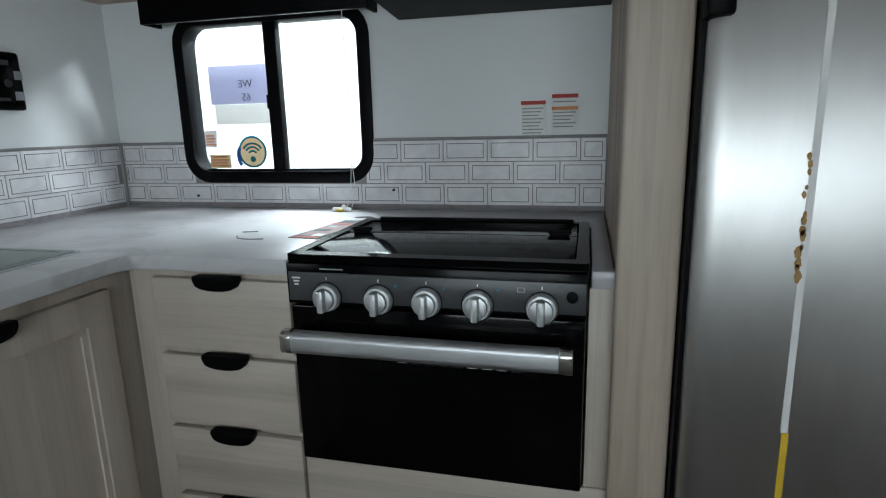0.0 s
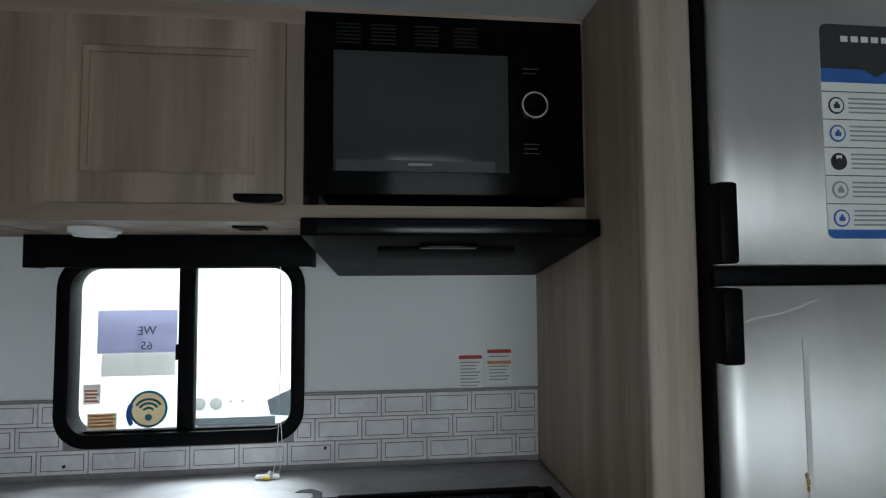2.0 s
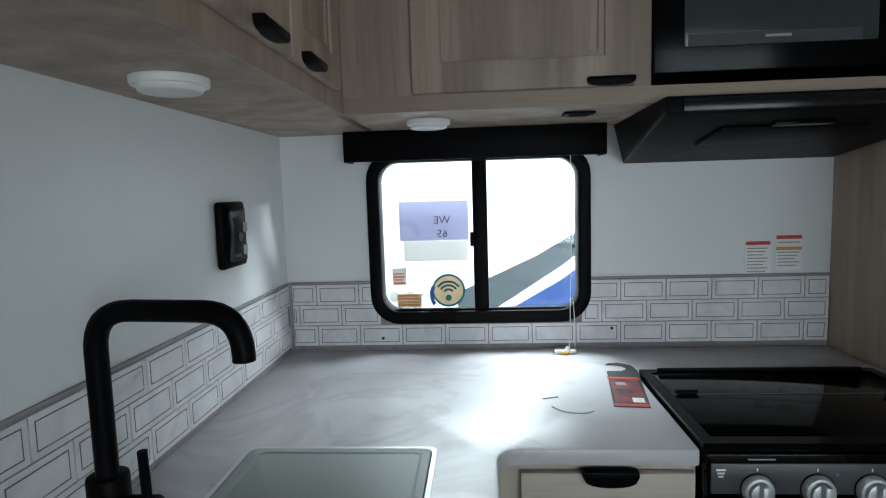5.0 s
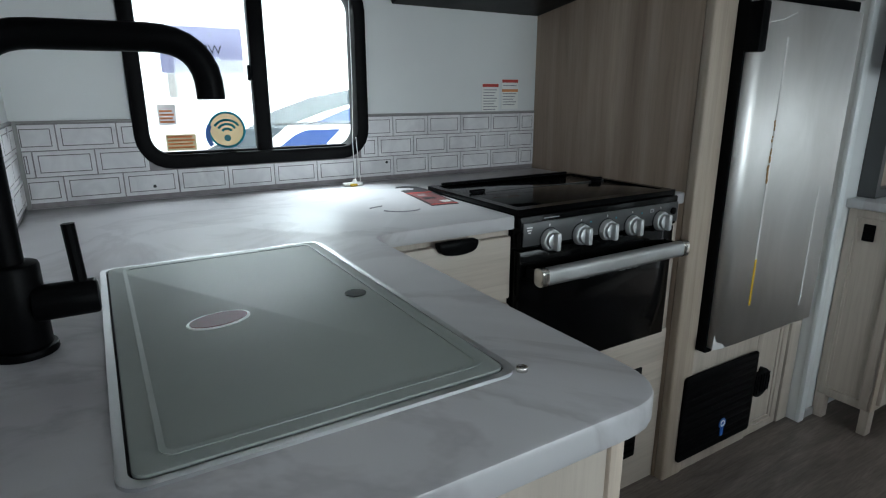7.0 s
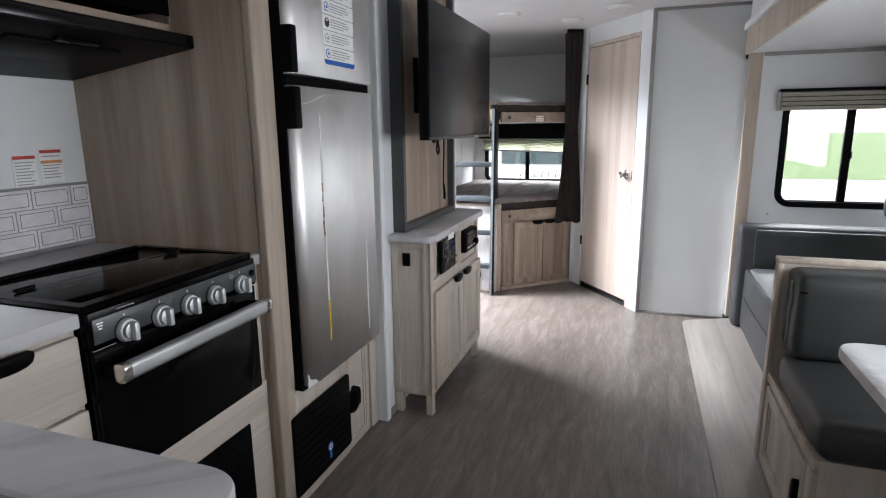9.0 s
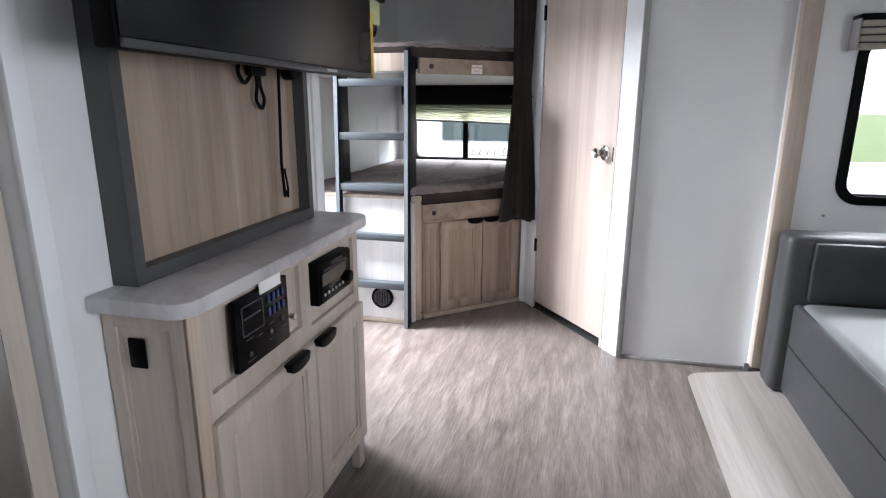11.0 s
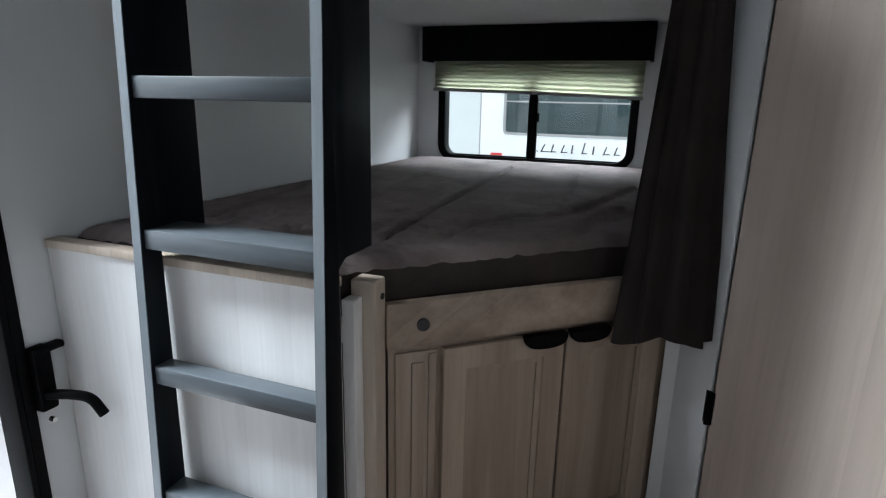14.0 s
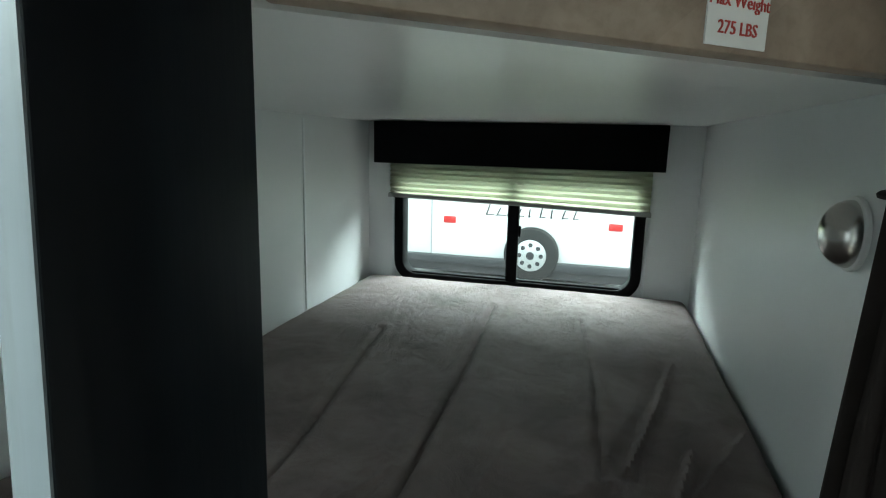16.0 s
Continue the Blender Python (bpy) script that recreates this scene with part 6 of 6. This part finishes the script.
lamp_x, lamp_z = 4.205, 1.133
part("base", cyl(lamp_x, BUNK_Y + 0.0045, lamp_z, 0.05, 0.008, "y", 30, bevel=0.002), white_plastic, lamp_)
dome = bmesh.new()
bmesh.ops.create_uvsphere(dome, u_segments=24, v_segments=12, radius=0.045)
for vert in list(dome.verts):
    vert.co.y = max(0.0, vert.co.y) * 0.75
dome.transform(Matrix.Translation((lamp_x, BUNK_Y + 0.0085, lamp_z)))
part("dome", dome, chrome, lamp_, "shiny round dome")

# thin joints of the wall panels in the bunk
structure("trim_bunk_joints", merge(box(4.925, 4.937, WALL_Y - 0.003, WALL_Y - 0.0005, 0.70, 1.3, 0.001), box(REAR_X - 0.003, REAR_X - 0.0005, 1.003, 1.013, 0.70, 1.3, 0.001), box(REAR_X - 0.003, REAR_X - 0.0005, 1.951, 1.961, 0.70, 1.3, 0.001)), trim_white, "thin joint strips of the wall panels")

# ---- entry ----
en = thing("door_2", "black entry door frame with a metal strike, door swung away", "door frame", 3.43, WALL_Y, 0, kind="structure")
part("jamb", merge(box(3.416, 3.4295, WALL_Y - 0.012, WALL_Y + 0.05, 0.0, 1.84, 0.003), box(3.4297, 3.452, WALL_Y - 0.012, WALL_Y - 0.0005, 0.0, 1.86, 0.003)), black_frame, en)
part("jamb", merge(box(2.7405, 2.754, WALL_Y - 0.012, WALL_Y + 0.05, 0.0, 1.84, 0.003), box(2.718, 2.7403, WALL_Y - 0.012, WALL_Y - 0.0005, 0.0, 1.86, 0.003)), black_frame, en)
part("head", box(2.7545, 3.4155, WALL_Y - 0.012, WALL_Y + 0.075, 1.826, 1.8395, 0.003), black_frame, en)
part("strike_plate", box(3.410, 3.4158, WALL_Y + 0.01, WALL_Y + 0.04, 0.86, 0.96, 0.002), chrome, en)
part("strike_plate", box(3.410, 3.4158, WALL_Y + 0.01, WALL_Y + 0.035, 0.70, 0.75, 0.002), black_plastic, en)
part("threshold", box(2.7545, 3.4155, 1.988, WALL_Y + 0.09, -0.02, 0.012, 0.004), alu, en, "worn aluminium threshold")
part("threshold_lip", box(2.74, 3.43, 1.976, 1.9875, 0.0005, 0.010, 0.003), black_plastic, en)
gb = thing("grab_bar", "chrome folding grab bar with a grey foam grip outside the entry", "grab bar", 3.46, 2.12, 0.44)
part("bar", tube(bend([(3.46, 2.105, 1.012), (3.46, 2.27, 1.012), (3.46, 2.415, 0.86), (3.46, 2.415, 0.575), (3.46, 2.31, 0.442), (3.46, 2.105, 0.442)], 0.045, 6), 0.0125, 12), bar_steel, gb)
part("grip", cyl(3.46, 2.415, 0.705, 0.0165, 0.23, "z", 16, bevel=0.004), van_dark, gb, "grey foam grip")
for z in (1.012, 0.442):
    part("mount", box(3.44, 3.48, 2.1105, 2.125, z - 0.03, z + 0.03, 0.003), chrome, gb)
lt = thing("door_catch", "black curved door catch handle beside the entry", "door handle", 3.48, WALL_Y, 0.33)
part("plate", box(3.452, 3.488, WALL_Y - 0.03, WALL_Y - 0.001, 0.350, 0.490, 0.005), black_plastic, lt)
part("top_lip", box(3.455, 3.515, WALL_Y - 0.034, WALL_Y - 0.012, 0.476, 0.490, 0.003), black_plastic, lt)
part("lever", tube(bend([(3.468, 2.034, 0.385), (3.478, 1.985, 0.392), (3.496, 1.945, 0.385), (3.505, 1.925, 0.345)], 0.018, 6), 0.0105, 12), black_plastic, lt)
part("screw", cyl(3.468, 2.028, 0.33, 0.006, 0.012, "y", 10), chrome, lt)
stp = thing("entry_step", "black fold-out metal entry step outside the door", "step", 3.08, 2.3, -0.75)
part("bracket", prism([(3.27, 2.152), (3.405, 2.152), (3.395, 2.20), (3.32, 2.245)], -0.04, -0.012, "z", 0.002), black_frame, stp)
part("tread", box(2.80, 3.38, 2.16, 2.42, -0.26, -0.235, 0.004), black_frame, stp)
part("tread", box(2.80, 3.38, 2.40, 2.66, -0.50, -0.475, 0.004), black_frame, stp)
for x in (2.80, 3.36):
    part("side_arm", prism([(2.13, -0.1), (2.2, -0.1), (2.66, -0.48), (2.66, -0.74), (2.62, -0.75), (2.55, -0.52), (2.13, -0.2)], x, x + 0.02, "x"), black_frame, stp)

# ---- outdoors ----
GROUND = -0.75
structure("ground", box(-400, 400, -400, 400, GROUND - 0.5, GROUND), yard, "pale concrete yard")
lawn = structure("lawn", box(24, 160, -90, 2.5, GROUND, GROUND + 0.01), lawn_mat, "green lawn beside the yard")


def trailer(label, turn, x, y, long, wide, graphics, windows, lamps, tyre=None, group="parked trailers", tall=2.75, lamp=(0.085, 0.045), ribs=4):
    """A parked travel trailer; local x along its seen face, local -y towards us, local z from the ground."""
    root = thing("travel_trailer", label, "trailer", x, y, GROUND, turn, group)
    m = pose(x, y, GROUND, 0, 0, turn)
    part("body", box(0, long, 0, wide, 0.42, tall, 0.06, 3), van_white, root, local=m)
    part("skirt", box(0.03, long - 0.03, 0.03, wide - 0.03, 0.26, 0.43), van_dark, root, local=m)
    part("roof_edge", box(-0.01, long + 0.01, -0.012, 0.03, tall - 0.12, tall - 0.06, 0.006), alu, root, local=m)
    for k in range(ribs):
        part("siding_rib", box(0.05, long - 0.05, -0.006, 0.002, 0.66 + 0.095 * k, 0.675 + 0.095 * k, 0.003), trim_grey, root, local=m)
    for pts, mat in graphics:
        part("graphic", prism(pts, -0.004, 0.002, "y"), mat, root, local=m)
    for x0, x1, z0, z1 in windows:
        wn_ = part("window", ring(round_rect(x0, x1, z0, z1, 0.07), round_rect(x0 + 0.035, x1 - 0.035, z0 + 0.035, z1 - 0.035, 0.045), -0.012, 0.004, "y"), trim_grey, root, local=m)
        part("pane", prism(round_rect(x0 + 0.03, x1 - 0.03, z0 + 0.03, z1 - 0.03, 0.05), -0.004, 0.001, "y"), tint_glass, wn_, local=m)
        part("slider_bar", box(x0 + 0.03, x1 - 0.03, -0.008, 0.0, z0 + 0.62 * (z1 - z0), z0 + 0.62 * (z1 - z0) + 0.02), trim_grey, wn_, local=m)
    for lx0, lz in lamps:
        part("tail_lamp", box(lx0 - lamp[0], lx0 + lamp[0], -0.02, 0.0, lz - lamp[1], lz + lamp[1], 0.012), red_lens, root, "red tail lamp", m)
    if tyre:
        tx, tz = tyre
        ty = part("spare_tyre", cyl(tx, -0.12, tz, 0.345, 0.19, "y", 40, bevel=0.04), rubber, root, "spare tyre on the rear bumper", m)
        part("rim", cyl(tx, -0.216, tz, 0.2, 0.02, "y", 32, bevel=0.006), alu, ty, local=m)
        for k in range(8):
            a = k * math.pi / 4
            part("rim_slot", cyl(tx + 0.135 * math.cos(a), -0.228, tz + 0.135 * math.sin(a), 0.028, 0.006, "y", 12), ink, ty, local=m)
        part("hub", cyl(tx, -0.232, tz, 0.05, 0.02, "y", 18, bevel=0.004), ink, ty, local=m)
        part("bumper", box(0.05, long - 0.05, -0.14, -0.02, 0.40, 0.50, 0.008), van_dark, root, local=m)
    return root, m


# trailer beside ours, seen through the kitchen window and the entry
pale_band = plain("pale_grey_trailer_band", (0.42, 0.42, 0.43), 0.4, 0, 0.05, 2.0)
A = [([(1.59, 1.43), (2.14, 1.68), (2.38, 1.82), (2.62, 1.90), (3.0, 1.97), (3.4, 2.0), (3.4, 1.93), (2.95, 1.87), (2.72, 1.81), (2.45, 1.72), (2.29, 1.60), (1.85, 1.32), (1.61, 1.34)], van_grey),
     ([(1.99, 1.34), (2.29, 1.51), (2.50, 1.66), (2.58, 1.69), (2.82, 1.69), (2.72, 1.6), (2.6, 1.34)], van_blue), ([(2.65, 1.742), (2.95, 1.85), (3.3, 1.91), (3.3, 1.742)], van_blue), ([(2.36, 1.725), (2.95, 1.72), (2.95, 1.738), (2.37, 1.745)], van_dark),
     ([(1.60, 1.2), (2.9, 1.2), (2.9, 1.255), (1.60, 1.255)], van_grey), ([(1.09, 1.2), (1.64, 1.2), (1.64, 1.33), (1.09, 1.33)], van_grey), ([(4.6, 1.10), (6.5, 1.125), (7.06, 1.148), (6.5, 1.155), (4.6, 1.17)], van_blue),
     ([(0.03, 0.88), (7.1, 0.88), (7.1, 0.945), (0.03, 0.945)], pale_band), ([(0.03, 0.425), (7.1, 0.425), (7.1, 0.60), (0.03, 0.60)], van_dark)]
side_trailer, tm = trailer("white travel trailer with grey and blue swoosh graphics", 0, -2.0, 4.2, 7.15, 2.4, A, [(5.75, 7.0, 1.46, 2.05), (3.5, 4.3, 1.46, 2.05)], [(7.02, 0.50)], None, lamp=(0.055, 0.028))
for cx, cz, r in ((1.18, 1.42, 0.036), (1.28, 1.42, 0.036), (1.37, 1.43, 0.008), (1.44, 1.43, 0.008)):
    part("round_marker", cyl(cx, -0.006, cz, r, 0.016, "y", 20, bevel=0.002), trim_grey, side_trailer, "small round grey fitting", tm)
part("storage_box", merge(box(4.7, 6.29, -0.20, -0.002, 0.06, 0.69, 0.01), box(4.7, 6.288, -0.203, -0.199, 0.175, 0.19)), van_dark, side_trailer, "dark grey storage box under the body", tm)
# trailer seen from behind through the bunk window
rear, rm = trailer("white travel trailer with a spare tyre and red tail lamps", -90, 10.62, 3.90, 3.3, 6.0, [([(0.02, 0.44), (0.56, 0.44), (0.56, 2.6), (0.02, 2.6)], plain("pale_grey_siding", (0.6, 0.62, 0.62), 0.4, 0, 0.03, 2.0))], [(0.90, 2.84, 1.27, 1.98)], [(0.82, 0.97), (2.94, 0.99)], (1.93, 0.60), ribs=0)
part("door_seam", box(0.56, 0.575, -0.008, 0.0, 0.5, 2.6), ink_soft, rear, local=rm)
for k in range(9):
    w_ = (0.11, 0.13, 0.08, 0.09, 0.03, 0.08, 0.03, 0.09, 0.08)[k]
    x0 = 1.30 + 0.139 * k
    h_ = (0.14, 0.11, 0.11, 0.11, 0.11, 0.15, 0.11, 0.11, 0.11)[k]
    part("emblem_stroke", merge(prism([(x0, 1.055), (x0 + 0.018, 1.055), (x0 + 0.018 + w_ * 0.4, 1.055 + h_), (x0 + w_ * 0.4, 1.055 + h_)], -0.006, 0.0, "y"), box(x0 + 0.02, x0 + w_, -0.006, 0.0, 1.06, 1.072)), ink, rear, local=rm)
# farther trailers beyond the entry
trailer("far white travel trailer with red lamps, parked end-on", -35, 8.6, 9.6, 2.5, 6.0, [([(0.1, 0.6), (2.4, 0.6), (2.4, 1.1), (0.1, 1.1)], trim_grey)], [(0.5, 1.2, 1.7, 2.3)], [(0.5, 0.85), (2.2, 0.85)], None)

# ---- backsplash tiles ----
TILE_W, TILE_H, PITCH_X, PITCH_Z, TILE_Z = 0.1225, 0.0585, 0.1255, 0.0612, 0.9245


def tile_data(w):
    """A tile with a grooved outline: rim, groove and raised field."""
    g0, g1 = 0.0085, 0.0105
    me = bpy.data.meshes.new("tile")
    bm = bmesh.new()
    lines = [(0, 0.0), (0, -0.004), (g0, -0.004), (g0, -0.0028), (g1, -0.0028), (g1, -0.0042)]
    loops = []
    for inset, y in lines:
        loops.append([bm.verts.new((x, y, z)) for x, z in ((inset, inset), (w - inset, inset), (w - inset, TILE_H - inset), (inset, TILE_H - inset))])
    for i, (a, b) in enumerate(zip(loops, loops[1:])):
        for k in range(4):
            f_ = bm.faces.new((a[k], a[(k + 1) % 4], b[(k + 1) % 4], b[k]))
            f_.material_index = 1 if i in (2, 3, 4) else 0
    bm.faces.new(loops[-1])
    bmesh.ops.recalc_face_normals(bm, faces=bm.faces)
    bm.to_mesh(me)
    bm.free()
    me.materials.append(tile_mat)
    me.materials.append(groove)
    return me


groove = plain("dark_tile_outline", (0.17, 0.155, 0.165), 0.5, 0, 0.15, 40.0)
FULL = tile_data(TILE_W)
CACHE = {}


def tile_row(parent, m, length, row, shift, skip=()):
    s = -shift
    while s < length - 0.004:
        a, b = max(s, 0.0), min(s + TILE_W, length)
        w = b - a
        for lo, hi in skip:
            if a < lo < b:
                b = lo
            elif a < hi < b:
                a = hi
            elif a >= lo and b <= hi:
                b = a
        w = b - a
        if w > 0.0225:
            key = round(w, 3)
            if key not in CACHE:
                CACHE[key] = FULL if abs(w - TILE_W) < 1e-4 else tile_data(w)
            ob = new("tile", CACHE[key])
            ob.parent = parent
            ob.matrix_basis = m @ pose(a, 0, TILE_Z + row * PITCH_Z)
        s += PITCH_X


bs = structure("backsplash_back", wall_run(LEFT_X + 0.004, 0.7345, 0.9105, 1.1095, 2.0565, 2.0597, [(KW[0] + INSET, KW[1] - INSET, KW[2] + INSET, 1.1095)]), grout, "grey grout bed of the kitchen backsplash")
bs2 = structure("backsplash_end", box(LEFT_X + 0.0003, LEFT_X + 0.0035, 0.63, 2.0595, 0.9105, 1.1095), grout, "grey grout bed of the side backsplash")
structure("trim_corner", box(LEFT_X + 0.0045, LEFT_X + 0.0155, 2.042, 2.0515, 0.9106, 1.112, 0.002), trim_grey, "grey corner strip of the backsplash")
for r, sft in ((0, 0.045), (1, 0.098), (2, 0.045)):
    tile_row(bs, pose(LEFT_X + 0.008, 2.0563, 0), 0.7345 - LEFT_X - 0.01, r, sft, [(KW[0] + INSET - LEFT_X - 0.008, KW[1] - INSET - LEFT_X - 0.008)] if r else ())
    tile_row(bs2, pose(LEFT_X + 0.0037, 0.64, 0, 0, 0, 90), 1.405, r, sft + 0.02)
structure("trim_backsplash", merge(box(LEFT_X + 0.004, KW[0] + INSET, 2.0525, 2.0597, 1.1097, 1.1145, 0.001), box(KW[1] - INSET, 0.7345, 2.0525, 2.0597, 1.1097, 1.1145, 0.001), box(LEFT_X + 0.0003, LEFT_X + 0.007, 0.63, 2.052, 1.1097, 1.1145, 0.001), box(LEFT_X + 0.004, LEFT_X + 0.0075, 2.0505, 2.0563, 0.9105, 1.1095)), trim_grey, "thin grey edge strip over the tiles")
for x, z in ((-0.52, 0.945), (0.14, 0.966)):
    st_ = solo("wall_screw", cyl(x, 2.051, z, 0.004, 0.006, "y", 10), ink, "dark screw head in the backsplash", "screw", "backsplash screws")
